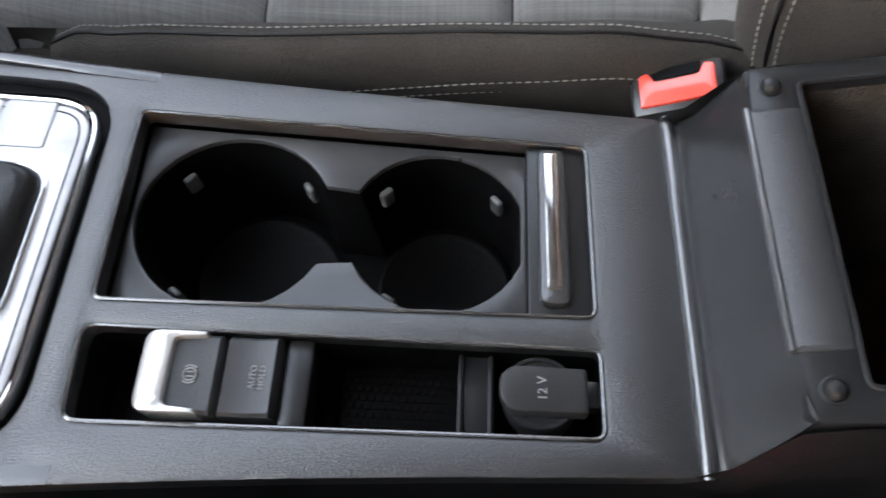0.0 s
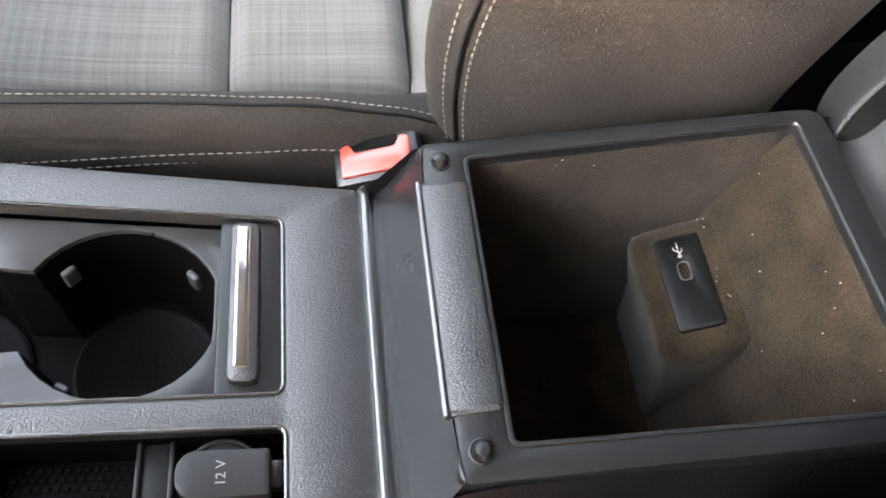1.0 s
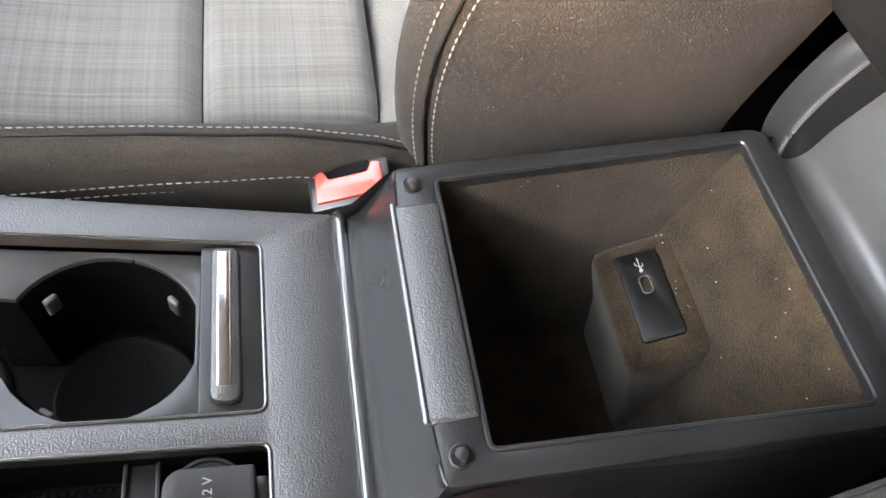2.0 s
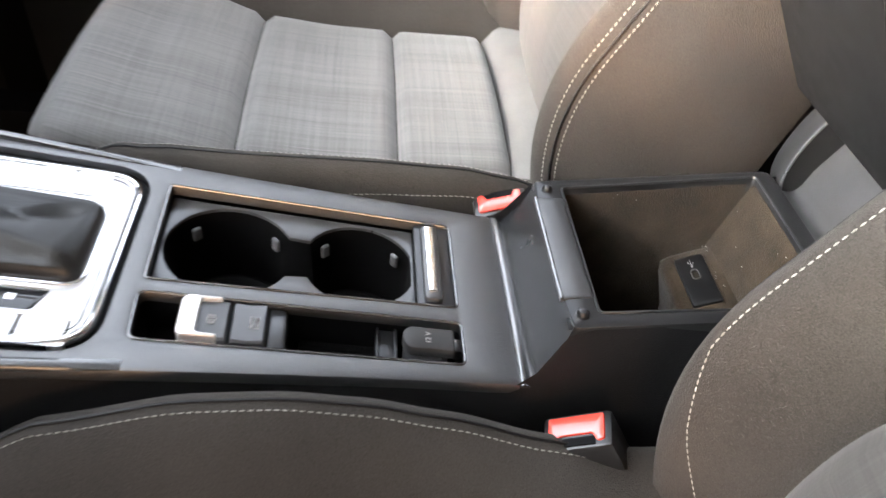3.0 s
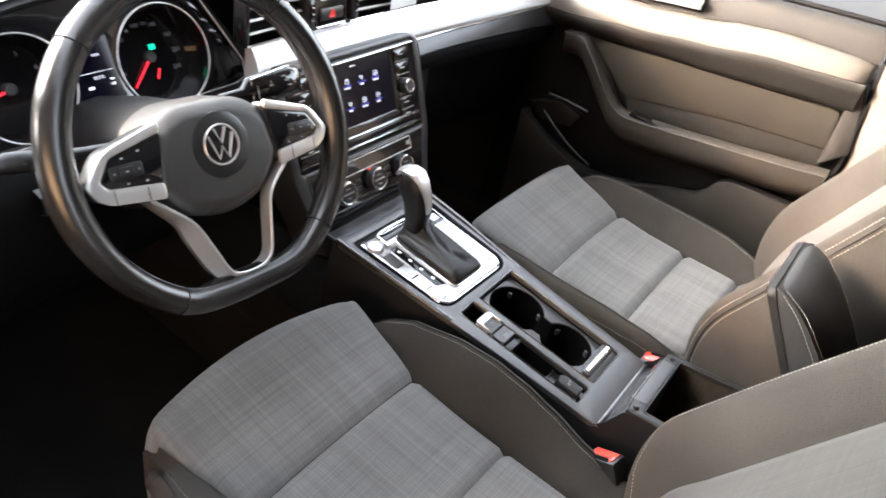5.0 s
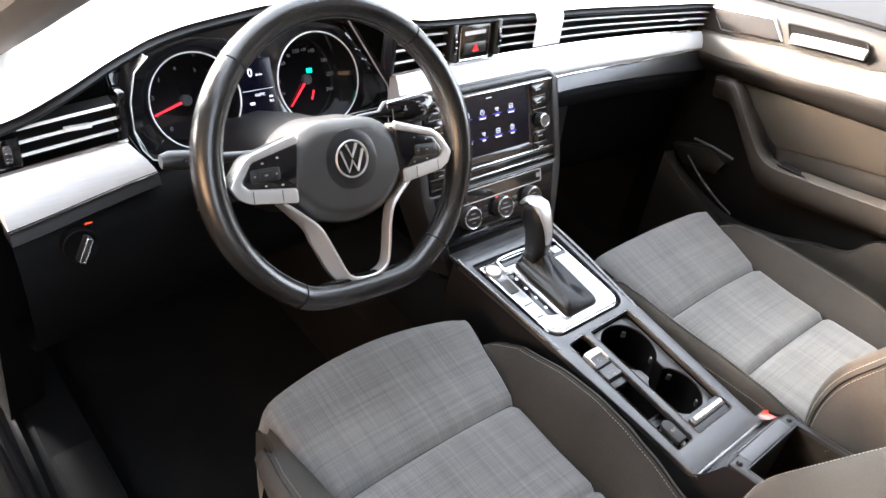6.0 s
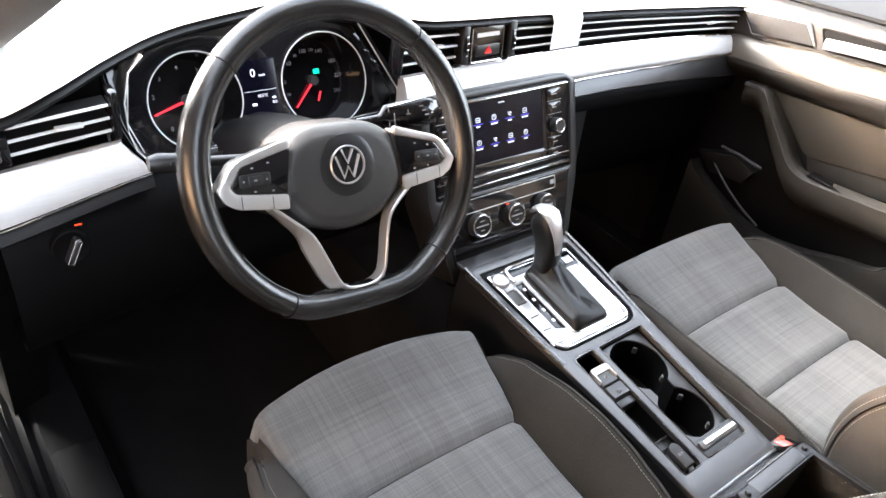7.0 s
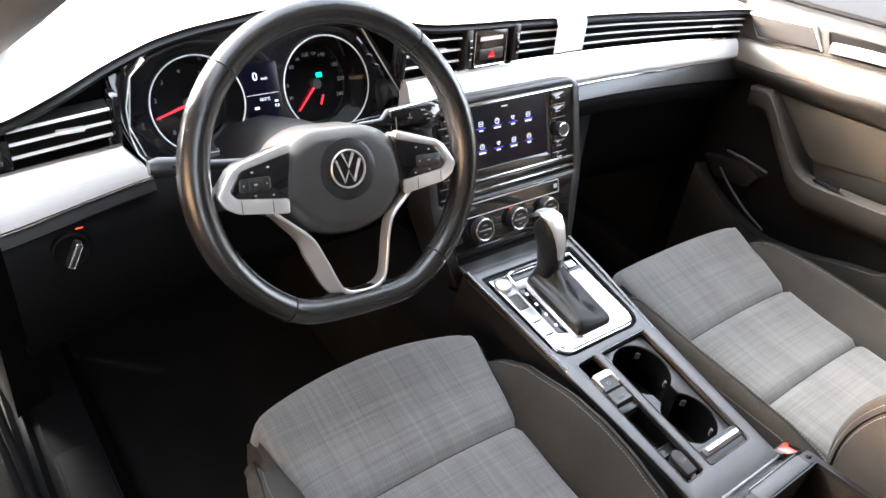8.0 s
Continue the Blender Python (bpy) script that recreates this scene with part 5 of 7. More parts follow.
part("chrome_outline", bm, M_DECOR, cl, "thin chrome outline")
cheek = [(-0.538, 0.606, 0.800), (-0.558, 0.600, 0.784), (-0.5685, 0.592, 0.750), (-0.5695, 0.586, 0.715), (-0.563, 0.582, 0.690), (-0.551, 0.581, 0.673), (-0.536, 0.582, 0.667), (-0.512, 0.590, 0.664)]
inner = [CF(a, b, 0.002) for a, b in ((-0.165, 0.074), (-0.185, 0.060), (-0.197, 0.030), (-0.198, -0.005), (-0.193, -0.035), (-0.184, -0.055), (-0.172, -0.064), (-0.150, -0.068))]
bm = bmesh.new()
add_loft(bm, [[Vector(p), q] for p, q in zip(cheek, inner)], False)
part("cheek", bm, M_DARK, cl, "black cheek beside the dials", 60)
bm = bmesh.new()
add_tube(bm, cheek, 0.0011, 6)
part("chrome_outline", bm, M_DECOR, cl, "thin chrome outline")


def gauge(a0, b0, r, numbers, needle_deg, kind):
    bm = bmesh.new()
    add_tube(bm, [CF(a, b, 0.002) for a, b in circle(a0, b0, r, 48)], 0.0011, 8, closed=True)
    ring = part("gauge_ring", bm, M_DECOR, cl, "chrome ring")
    bm = bmesh.new()
    add_loft(bm, [[CF(a, b, c) for a, b in circle(a0, b0, k, 48)] for k, c in ((r, 0.0), (r - 0.0015, -0.006), (r - 0.010, -0.040), (0.0005, -0.0415))], True, False)
    face = part("gauge_face", bm, M_GLOSS, ring, "black dial face")
    for txt, deg, size in numbers:
        x, y = a0 + 0.0455 * math.cos(radians(deg)), b0 + 0.0455 * math.sin(radians(deg))
        lettering("numeral", txt, size, lambda a, b, c, x=x, y=y: CF(x + a, y + b, -0.0405 + c), M_NUMERAL, face)
    bm = bmesh.new()
    for k in range(27):
        deg = 225 - 10 * k
        ca, sa = math.cos(radians(deg)), math.sin(radians(deg))
        q0, q1 = 0.0545, (0.0520 if k % 3 else 0.0505)
        add_tube(bm, [CF(a0 + q0 * ca, b0 + q0 * sa, -0.0405), CF(a0 + q1 * ca, b0 + q1 * sa, -0.0405)], 0.0004, 4)
    part("tick_marks", bm, M_NUMERAL, face)
    bm = bmesh.new()
    ca, sa = math.cos(radians(needle_deg)), math.sin(radians(needle_deg))
    add_tube(bm, [CF(a0 + 0.006 * ca, b0 + 0.006 * sa, -0.036), CF(a0 + 0.050 * ca, b0 + 0.050 * sa, -0.037)], [0.0019, 0.0011], 6)
    part("needle", bm, M_NEEDLE, ring, "lit red needle")
    bm = bmesh.new()
    add_lathe(bm, [(0.0078, -0.042), (0.0078, -0.034), (0.0066, -0.0325), (0.0060, -0.0335), (0.0003, -0.0335)], 20, lambda a, b, c: CF(a0 + a, b0 + b, c))
    part("needle_hub", bm, M_GREY, ring)
    return ring


gauge(*GAUGES[0], [("0", 232, 0.009), ("1", 198, 0.009), ("2", 167, 0.009), ("3", 133, 0.009), ("4", 97, 0.009), ("5", 60, 0.009), ("6", 25, 0.009)], 196, "rev")
spd = gauge(*GAUGES[1], [("0", 176, 0.0085), ("20", 200, 0.0065), ("60", 140, 0.0085), ("80", 120, 0.0060), ("100", 102, 0.0085), ("120", 84, 0.0060), ("140", 67, 0.0085), ("180", 33, 0.0085), ("220", 3, 0.0085), ("260", 333, 0.0085)], 227, "speed")
a0, b0, r = GAUGES[1]
bm = bmesh.new()
add_plate(bm, rrect(a0 + 0.004, b0 + 0.009, a0 + 0.014, b0 + 0.0165, 0.001), (), 0.001, lambda a, b, c: CF(a, b, c - 0.0400), 0.0)
part("green_lamp", bm, M_GREENLAMP, spd, "green lit lamp")
bm = bmesh.new()
add_tube(bm, [CF(a0 + 0.005, b0 - 0.032, -0.0395), CF(a0 + 0.011, b0 - 0.018, -0.0395)], 0.0013, 6)
part("fuel_needle", bm, M_NEEDLE, spd, "small red needle")
# trip display between the dials
bm = bmesh.new()
add_plate(bm, rrect(-0.0330, -0.042, 0.0215, 0.040, 0.002), (), 0.001, lambda a, b, c: CF(a, b, c + 0.0018), 0.0003)
disp = part("trip_display", bm, M_SCREENON, cl, "lit trip display")
lettering("lettering", "0", 0.0165, lambda a, b, c: CF(-0.0135 + a, 0.021 + b, 0.0022 + c), M_TEXTGLOW, disp)
lettering("lettering", "km/h", 0.0048, lambda a, b, c: CF(0.000 + a, 0.0175 + b, 0.0022 + c), M_TEXTGLOW, disp)
lettering("lettering", "18.5\u00b0C", 0.0058, lambda a, b, c: CF(-0.004 + a, -0.011 + b, 0.0022 + c), M_TEXTGLOW, disp)
lettering("lettering", "0.0", 0.0055, lambda a, b, c: CF(0.013 + a, -0.022 + b, 0.0022 + c), M_TEXTGLOW, disp)
bm = bmesh.new()
add_box(bm, (-0.006, -0.0035, 0.0022), (0.048, 0.0005, 0.0004), fn=CF)
add_box(bm, (-0.018, -0.022, 0.0022), (0.007, 0.0036, 0.0004), fn=CF)
add_box(bm, (0.013, -0.0155, 0.0022), (0.005, 0.0026, 0.0004), fn=CF)
part("display_lines", bm, M_TEXTGLOW, disp)
# ledge below the cluster
bm = bmesh.new()
add_loft(bm, [[CF(a, -0.066, 0.0), CF(a, -0.071, 0.012), (-0.363 + a, 0.590, 0.640), (-0.363 + a, 0.540, 0.632), (-0.363 + a, 0.535, 0.610), (-0.363 + a, 0.60, 0.58)] for a in (-0.15, -0.1, 0, 0.1, 0.15)], False)
part("column_shelf", bm, M_SATIN, cl, "black shelf above the steering column", 40)

# ---- centre stack ----
st = thing("centre_stack", (0.012, 0.50, 0.45), "glossy black centre stack with touchscreen and climate dials", "centre stack")
TF = frame3((0.0, 0.5215, 0.621), (1, 0, 0), (0, 0.365, 0.931))
bm = bmesh.new()
out = rounded([(-0.134, 0.086), (0.158, 0.086), (0.184, 0.070), (0.182, -0.090), (0.150, -0.225), (-0.122, -0.225), (-0.156, -0.090), (-0.158, 0.070)], [0.006, 0.008, 0.006, 0.02, 0.004, 0.004, 0.02, 0.006])
add_plate(bm, out, (rrect(-0.140, -0.080, 0.166, 0.074, 0.006),), 0.07, TF, 0.003)
part("stack_frame", bm, M_SATIN, st, "satin black frame")
radio = part("infotainment_unit", add_plate(bmesh.new(), rrect(-0.1385, -0.0785, 0.1645, 0.0725, 0.004), (rrect(-0.0855, -0.0360, 0.1015, 0.0660, 0.002),), 0.02, lambda a, b, c: TF(a, b, c - 0.0015), 0.001), M_GLOSS, st, "glossy black infotainment unit")
screen = part("screen", add_plate(bmesh.new(), rrect(-0.0855, -0.0360, 0.1015, 0.0660, 0.002), (), 0.003, lambda a, b, c: TF(a, b, c - 0.0025), 0.0), M_SCREENON, radio, "lit touchscreen with rows of icons")
rng = random.Random(2)
for row, v in enumerate((0.033, -0.004)):
    for col in range(4):
        u = -0.043 + 0.0345 * col
        bm = bmesh.new()
        if (row + col) % 3 == 0:
            add_tube(bm, [TF(a, b, -0.0020) for a, b in rrect(u - 0.004, v + 0.000, u + 0.004, v + 0.007, 0.001)], 0.00045, 5, closed=True)
            add_box(bm, (u, v + 0.0035, -0.0020), (0.005, 0.001, 0.0004), fn=TF)
        elif (row + col) % 3 == 1:
            add_tube(bm, [TF(a, b, -0.0020) for a, b in circle(u, v + 0.0035, 0.0042, 14)], 0.00045, 5, closed=True)
            add_box(bm, (u, v + 0.0045, -0.0020), (0.001, 0.004, 0.0004), fn=TF)
        else:
            add_tube(bm, [TF(u - 0.003, v + 0.007, -0.002), TF(u - 0.002, v + 0.003, -0.002), TF(u + 0.003, v + 0.0, -0.002)], 0.0006, 5)
            add_box(bm, (u + 0.002, v + 0.005, -0.0020), (0.003, 0.003, 0.0004), fn=TF)
        part("icon", bm, M_TEXTGLOW, screen, "white icon")
        bm = bmesh.new()
        add_box(bm, (u, v - 0.0035, -0.0021), (0.020, 0.0011, 0.0004), fn=TF)
        part("icon_line", bm, M_BLUEGLOW, screen, "blue line")
        bm = bmesh.new()
        add_box(bm, (u, v - 0.0070, -0.0021), (0.008 + 0.006 * ((row * 3 + col) % 2), 0.0022, 0.0004), fn=TF)
        part("caption_bar", bm, M_TEXTGLOW, screen)
bm = bmesh.new()
add_box(bm, (0.009, 0.0585, -0.0020), (0.013, 0.0012, 0.0004), fn=TF)
part("status_bar", bm, M_TEXTGLOW, screen)
for sx, lab in ((-0.112, 0), (0.128, 1)):
    for v in (0.053, 0.030, -0.030, -0.050):
        bm = bmesh.new()
        add_box(bm, (sx, v, -0.0010), (0.034, 0.019, 0.0040), 0.0006, fn=TF)
        key = part("side_key", bm, M_GLOSS, radio, "flat black key")
        bm = bmesh.new()
        add_box(bm, (sx, v + 0.001, 0.0012), (0.011, 0.0020, 0.0004), fn=TF)
        add_box(bm, (sx, v - 0.0098, 0.0012), (0.034, 0.0006, 0.0004), fn=TF)
        part("caption_bar", bm, M_WHITE, key)
    bm = bmesh.new()
    add_lathe(bm, [(0.0130, 0.0), (0.0130, 0.012), (0.0118, 0.0145), (0.0105, 0.0150), (0.0095, 0.0140), (0.0003, 0.0140)], 28, lambda a, b, c, sx=sx: TF(sx + a, b, c))
    knob = part("volume_knob", bm, M_SATIN, radio, "black knob with a chrome rim")
    bm = bmesh.new()
    add_tube(bm, [TF(a, b, 0.0145) for a, b in circle(sx, 0, 0.0112, 28)], 0.0012, 6, closed=True)
    part("knob_rim", bm, M_CHROME, knob)
for v in (0.069, -0.0530, -0.0700):
    bm = bmesh.new()
    add_box(bm, (0.013, v, 0.001), (0.300, 0.0030, 0.003), 0.001, fn=TF)
    part("chrome_bar", bm, M_CHROME, radio, "thin chrome bar")
bm = bmesh.new()
add_box(bm, (0.013, -0.0615, 0.0), (0.296, 0.010, 0.003), 0.001, fn=TF)
part("slot_panel", bm, M_GLOSS, radio, "disc slot strip")
# climate panel
cp = part("climate_panel", add_plate(bmesh.new(), rounded([(-0.134, -0.0835), (0.160, -0.0835), (0.140, -0.196), (-0.114, -0.196)], 0.004), (), 0.02, lambda a, b, c: TF(a, b, c + 0.002), 0.0015), M_GLOSS, st, "glossy black climate panel")
bm = bmesh.new()
add_plate(bm, rrect(-0.096, -0.1120, 0.122, -0.0880, 0.003), (rrect(-0.0945, -0.1105, 0.1205, -0.0895, 0.002),), 0.001, lambda a, b, c: TF(a, b, c + 0.003), 0.0003)
part("display_frame", bm, M_SILVER, cp, "thin silver display frame")
bm = bmesh.new()
add_box(bm, (0.113, -0.099, 0.0036), (0.009, 0.008, 0.001), 0.0008, fn=TF)
part("heat_mark", bm, M_WHITE, cp)
bm = bmesh.new()
add_box(bm, (0.006, -0.1145, 0.0034), (0.008, 0.002, 0.0008), fn=TF)
part("orange_lamp", bm, M_ORANGELAMP, cp, "orange lit mark")
for u in (-0.063, 0.0145, 0.088):
    bm = bmesh.new()
    fnk = lambda a, b, c, u=u: TF(u + a, -0.134 + b, c + 0.002)
    add_lathe(bm, [(0.0205, 0.0), (0.0205, 0.010), (0.0190, 0.014), (0.0165, 0.015), (0.0150, 0.0135), (0.0003, 0.0135)], 32, fnk)
    dial = part("climate_dial", bm, M_SATIN, cp, "black dial with a chrome ring")
    bm = bmesh.new()
    add_tube(bm, [fnk(a, b, 0.0142) for a, b in circle(0, 0, 0.0182, 32)], 0.0017, 8, closed=True)
    part("dial_ring", bm, M_CHROME, dial)
    bm = bmesh.new()
    add_box(bm, (0, 0, 0.0142), (0.026, 0.0024, 0.0012), 0.0004, fn=fnk)
    add_box(bm, (0, 0.008, 0.0139), (0.010, 0.0016, 0.0006), fn=fnk)
    add_box(bm, (0, -0.008, 0.0139), (0.008, 0.0016, 0.0006), fn=fnk)
    part("dial_mark", bm, M_WHITE, dial)
for u in (-0.024, 0.051):
    for v in (-0.128, -0.140):
        bm = bmesh.new()
        add_box(bm, (u, v, 0.0026), (0.014, 0.008, 0.002), 0.0008, fn=TF)
        part("climate_key", bm, M_SATIN, cp)
# flat plate; its near-black stands for the shade inside an open slot
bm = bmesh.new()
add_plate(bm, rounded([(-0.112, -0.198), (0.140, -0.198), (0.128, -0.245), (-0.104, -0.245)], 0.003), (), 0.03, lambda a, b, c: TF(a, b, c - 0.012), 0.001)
part("stowage_shade", bm, M_PIT, st, "flat near-black plate for the shade in a stowage slot")

# white sheet over the dashboard top
bm = bmesh.new()
SX = XS
add_loft(bm, [[(x, y, z + 0.0045) for y, z in pad_line(x)[4:]] for x in SX], False)
sh = thing("paper_sheet", (0.1, 0.8, 0.80), "white paper sheet lying over the dashboard top with one hanging tab", "paper")
part("sheet", bm, M_PAPER, sh)
bm = bmesh.new()
add_loft(bm, [[(0.140 + s, dy(0.17) + 0.012, lip(0.17) + 0.009), (0.140 + s, dy(0.17) - 0.004, lip(0.17) + 0.006), (0.141 + s, dy(0.17) - 0.009, lip(0.17) - 0.004), (0.147 + s, dy(0.17) - 0.008, 0.728)] for s in (0, 0.024, 0.048, 0.072)], False)
part("tab", bm, M_PAPER, sh)

# ---- steering wheel ----
WT = radians(26)
wheel = thing("steering_wheel", (-0.366, 0.41, 0.72), "black leather steering wheel with flat bottom and silver spokes", "steering wheel")
WR = radians(-4.5)
W0 = frame3((-0.3790, 0.401, 0.7290), (1, 0, 0), (0, math.sin(WT), math.cos(WT)))
def WF(a, b, c=0.0):
    ca, sa = math.cos(WR), math.sin(WR)
    return W0(a * ca - b * sa, a * sa + b * ca, c)


def rim_pt(t, r=0.1795, flat_=-0.1705):
    x, y = r * math.sin(t), r * math.cos(t)
    if y < flat_ + 0.02:
        k = (flat_ + 0.02 - y)
        y = flat_ + 0.02 - 0.02 * math.tanh(k / 0.02)
        x *= 1.0 + 0.25 * k / 0.03 * 0.3
    return x, y


bm = bmesh.new()
N_R = 96
rings = []
tmp = bmesh.new()
vr = []
for i in range(N_R):
    t = 2 * math.pi * i / N_R
    x, y = rim_pt(t)
    x2, y2 = rim_pt(t + 0.01)
    tx, ty = x2 - x, y2 - y
    l = math.hypot(tx, ty)
    nx, ny = ty / l, -tx / l
    grip_w = 1 + 0.10 * (abs(math.sin(t)) ** 6)
    ring = []
    for j in range(14):
        a = 2 * math.pi * j / 14
        ro = 0.0155 * grip_w * math.cos(a)
        rn = 0.0190 * grip_w * math.sin(a)
        ring.append(tmp.verts.new(WF(x - nx * ro, y - ny * ro, rn)))
    vr.append(ring)
for i in range(N_R):
    for j in range(14):
        tmp.faces.new((vr[i][j], vr[i][(j + 1) % 14], vr[(i + 1) % N_R][(j + 1) % 14], vr[(i + 1) % N_R][j]))
bmesh.ops.recalc_face_normals(tmp, faces=tmp.faces)
merge(bm, tmp)
rim = part("rim", bm, M_LEATHER, wheel, "black leather rim, worn smooth", 80)
for t in (radians(-48), radians(38), radians(137), radians(-150)):
    bm = bmesh.new()
    x, y = rim_pt(t)
    x2, y2 = rim_pt(t + 0.01)
    l = math.hypot(x2 - x, y2 - y)
    nx, ny = (y2 - y) / l, -(x2 - x) / l
    add_tube(bm, [WF(x - nx * 0.0157 * math.cos(a), y - ny * 0.0157 * math.cos(a), 0.0192 * math.sin(a)) for a in [2 * math.pi * i / 20 for i in range(20)]], 0.0008, 5, closed=True)
    part("rim_seam", bm, M_RUBBER, rim)
bm = bmesh.new()
add_tube(bm, [WF(*[c * 0.919 for c in rim_pt(2 * math.pi * i / 96)], 0.006) for i in range(96)], 0.0007, 5, closed=True)
part("rim_stitch", bm, M_GREY, rim, "grey seam round the rim")

# hub
hub = rounded([(-0.078, 0.028), (-0.042, 0.049), (0.042, 0.049), (0.078, 0.028), (0.088, -0.008), (0.089, -0.030), (0.080, -0.043), (0.055, -0.071), (0.018, -0.083), (-0.018, -0.083), (-0.055, -0.071), (-0.080, -0.043), (-0.089, -0.030), (-0.088, -0.008)], [0.02, 0.03, 0.03, 0.02, 0.02, 0.012, 0.01, 0.02, 0.02, 0.02, 0.02, 0.01, 0.012, 0.02], 4)
bm = bmesh.new()
hubc = ccw(hub)
add_loft(bm, [[WF(a + 0.001, b, c - 0.014) for a, b in inset(hubc, d)] for d, c in ((-0.002, -0.05), (0.0, -0.02), (0.001, 0.0), (0.004, 0.007), (0.013, 0.0155), (0.0165, 0.0172), (0.022, 0.0180))] + [[WF(a * 0.3, b * 0.3, 0.0045) for a, b in inset(hubc, 0.022)]])
hubo = part("airbag_cover", bm, M_AIRBAG, wheel, "smooth black airbag cover", 50)
bm = bmesh.new()
fnl = lambda a, b, c: WF(a + 0.002, b - 0.002, c + 0.0045)
add_lathe(bm, [(0.037, -0.004), (0.037, 0.0003), (0.036, 0.0008), (0.0235, 0.0), (0.0003, 0.0)], 40, fnl)
part("emblem_disc", bm, M_SATIN, hubo)
bm = bmesh.new()
add_lathe(bm, [(0.0235, -0.001), (0.0235, 0.0020), (0.0228, 0.0028), (0.0218, 0.0028), (0.0211, 0.0015), (0.0211, -0.001)], 40, fnl)
emb = part("emblem_ring", bm, M_SPOKE, hubo, "chrome emblem ring")
for nm, line in (("chevron", ((-0.0075, 0.0185), (0.0, 0.0020), (0.0075, 0.0185))), ("zigzag", ((-0.0160, 0.0110), (-0.0062, -0.0155), (0.0, -0.0020), (0.0062, -0.0155), (0.0160, 0.0110)))):
    bm = bmesh.new()
    add_tube(bm, [fnl(a, b, 0.0016) for a, b in line], 0.0021, 6, flatten=0.6)
    part(nm, bm, M_SPOKE, emb, "bright metal bar")

# side spokes with key pads
for s in (-1, 1):
    bm = bmesh.new()
    base = [(s * 0.070, 0.036), (s * 0.136, 0.018), (s * 0.160, -0.012), (s * 0.146, -0.031), (s * 0.074, -0.040)]
    add_plate(bm, rounded(base, 0.008), (), 0.022, lambda a, b, c: WF(a, b, c + 0.004), 0.003)
    spoke = part("side_spoke", bm, M_SATIN, wheel)
    bm = bmesh.new()
    fo = rounded([(s * 0.070, 0.0375), (s * 0.130, 0.0205), (s * 0.142, 0.0125), (s * 0.160, -0.0125), (s * 0.1525, -0.0265), (s * 0.139, -0.0345), (s * 0.078, -0.0430), (s * 0.078, -0.0255), (s * 0.1385, -0.0180), (s * 0.1460, -0.0095), (s * 0.1310, 0.0115), (s * 0.070, 0.0265)], 0.004)
    fi = rounded([(s * 0.070, 0.0265), (s * 0.131, 0.0115), (s * 0.146, -0.0095), (s * 0.1385, -0.0180), (s * 0.078, -0.0255)], 0.004)
    add_plate(bm, fo, (), 0.006, lambda a, b, c: WF(a, b, c + 0.0080), 0.0014)
    frame_ = part("silver_frame", bm, M_SPOKE, spoke, "satin silver frame")
    for a in (0.098, 0.134):
        bm = bmesh.new()
        add_box(bm, (s * a, -0.0290 - (0.120 - a) * 0.12, 0.0080), (0.0007, 0.014, 0.0006), fn=WF)
        part("frame_groove", bm, M_DARK, frame_)
    bm = bmesh.new()
    add_plate(bm, inset(ccw(fi), 0.0006), (), 0.006, lambda a, b, c: WF(a, b, c + 0.0070), 0.0012)
    pad = part("key_pad", bm, M_GLOSS, spoke, "glossy black key pad")
    bm = bmesh.new()
    add_plate(bm, [(s * 0.116 + a, -0.0045 + b) for a, b in rrect(-0.0185, -0.0075, 0.0185, 0.0075, 0.004)], (), 0.003, lambda a, b, c: WF(a, b, c + 0.0082), 0.001)
    key = part("key", bm, M_SATIN, pad, "wide rocker key")
    bm = bmesh.new()
    add_plate(bm, [(s * 0.116 + a, -0.0045 + b) for a, b in rrect(-0.0085, -0.0048, 0.0085, 0.0048, 0.002)], (), 0.003, lambda a, b, c: WF(a, b, c + 0.0094), 0.0008)
    part("key_centre", bm, M_SATIN, key)
    for a, b, c, w in ((0.116, -0.0045, 0.0097, 0.0035), (0.1025, -0.0045, 0.0085, 0.002), (0.1295, -0.0045, 0.0085, 0.002), (0.099, 0.0130, 0.0073, 0.003), (0.118, 0.0090, 0.0073, 0.003), (0.117, -0.0170, 0.0073, 0.003), (0.096, -0.0185, 0.0073, 0.003)):
        bm = bmesh.new()
        add_box(bm, (s * a, b, c), (w, 0.0018, 0.0004), fn=WF)
        part("key_mark", bm, M_WHITE, key)

# lower spoke: one bent silver strip in a V, with a lip round the inside and a skirt falling away outside
bm = bmesh.new()
spine = smooth_line([(-0.096, -0.0385, 0), (-0.075, -0.0560, 0), (-0.052, -0.078, 0), (-0.037, -0.108, 0), (-0.022, -0.141, 0), (-0.010, -0.1500, 0), (0.018, -0.1515, 0), (0.036, -0.142, 0), (0.043, -0.117, 0), (0.0475, -0.092, 0), (0.057, -0.066, 0), (0.086, -0.0385, 0)], 5)
skirt = [(0, 0.003), (6, 0.007), (12, 0.015), (17, 0.015), (22, 0.010), (26, 0.010), (33, 0.010), (40, 0.006), (55, 0.003)]
rings = []
for i, p in enumerate(spine):
    t = spine[min(i + 1, len(spine) - 1)] - spine[max(i - 1, 0)]
    n = Vector((t.y, -t.x, 0)).normalized()
    w = lerp1(i, skirt)
    lip_w = 0.0032
    rings.append([WF(p.x + n.x * d, p.y + n.y * d, c) for d, c in ((0.0, -0.012), (0.0, 0.0055), (0.0008, 0.0064), (lip_w, 0.0064), (lip_w + 0.0012, 0.0052), (lip_w + w, -0.006), (lip_w + w, -0.014))])
add_loft(bm, rings)
part("lower_spoke", bm, M_SPOKE, wheel, "satin silver V-shaped lower spoke", 30)
bm = bmesh.new()
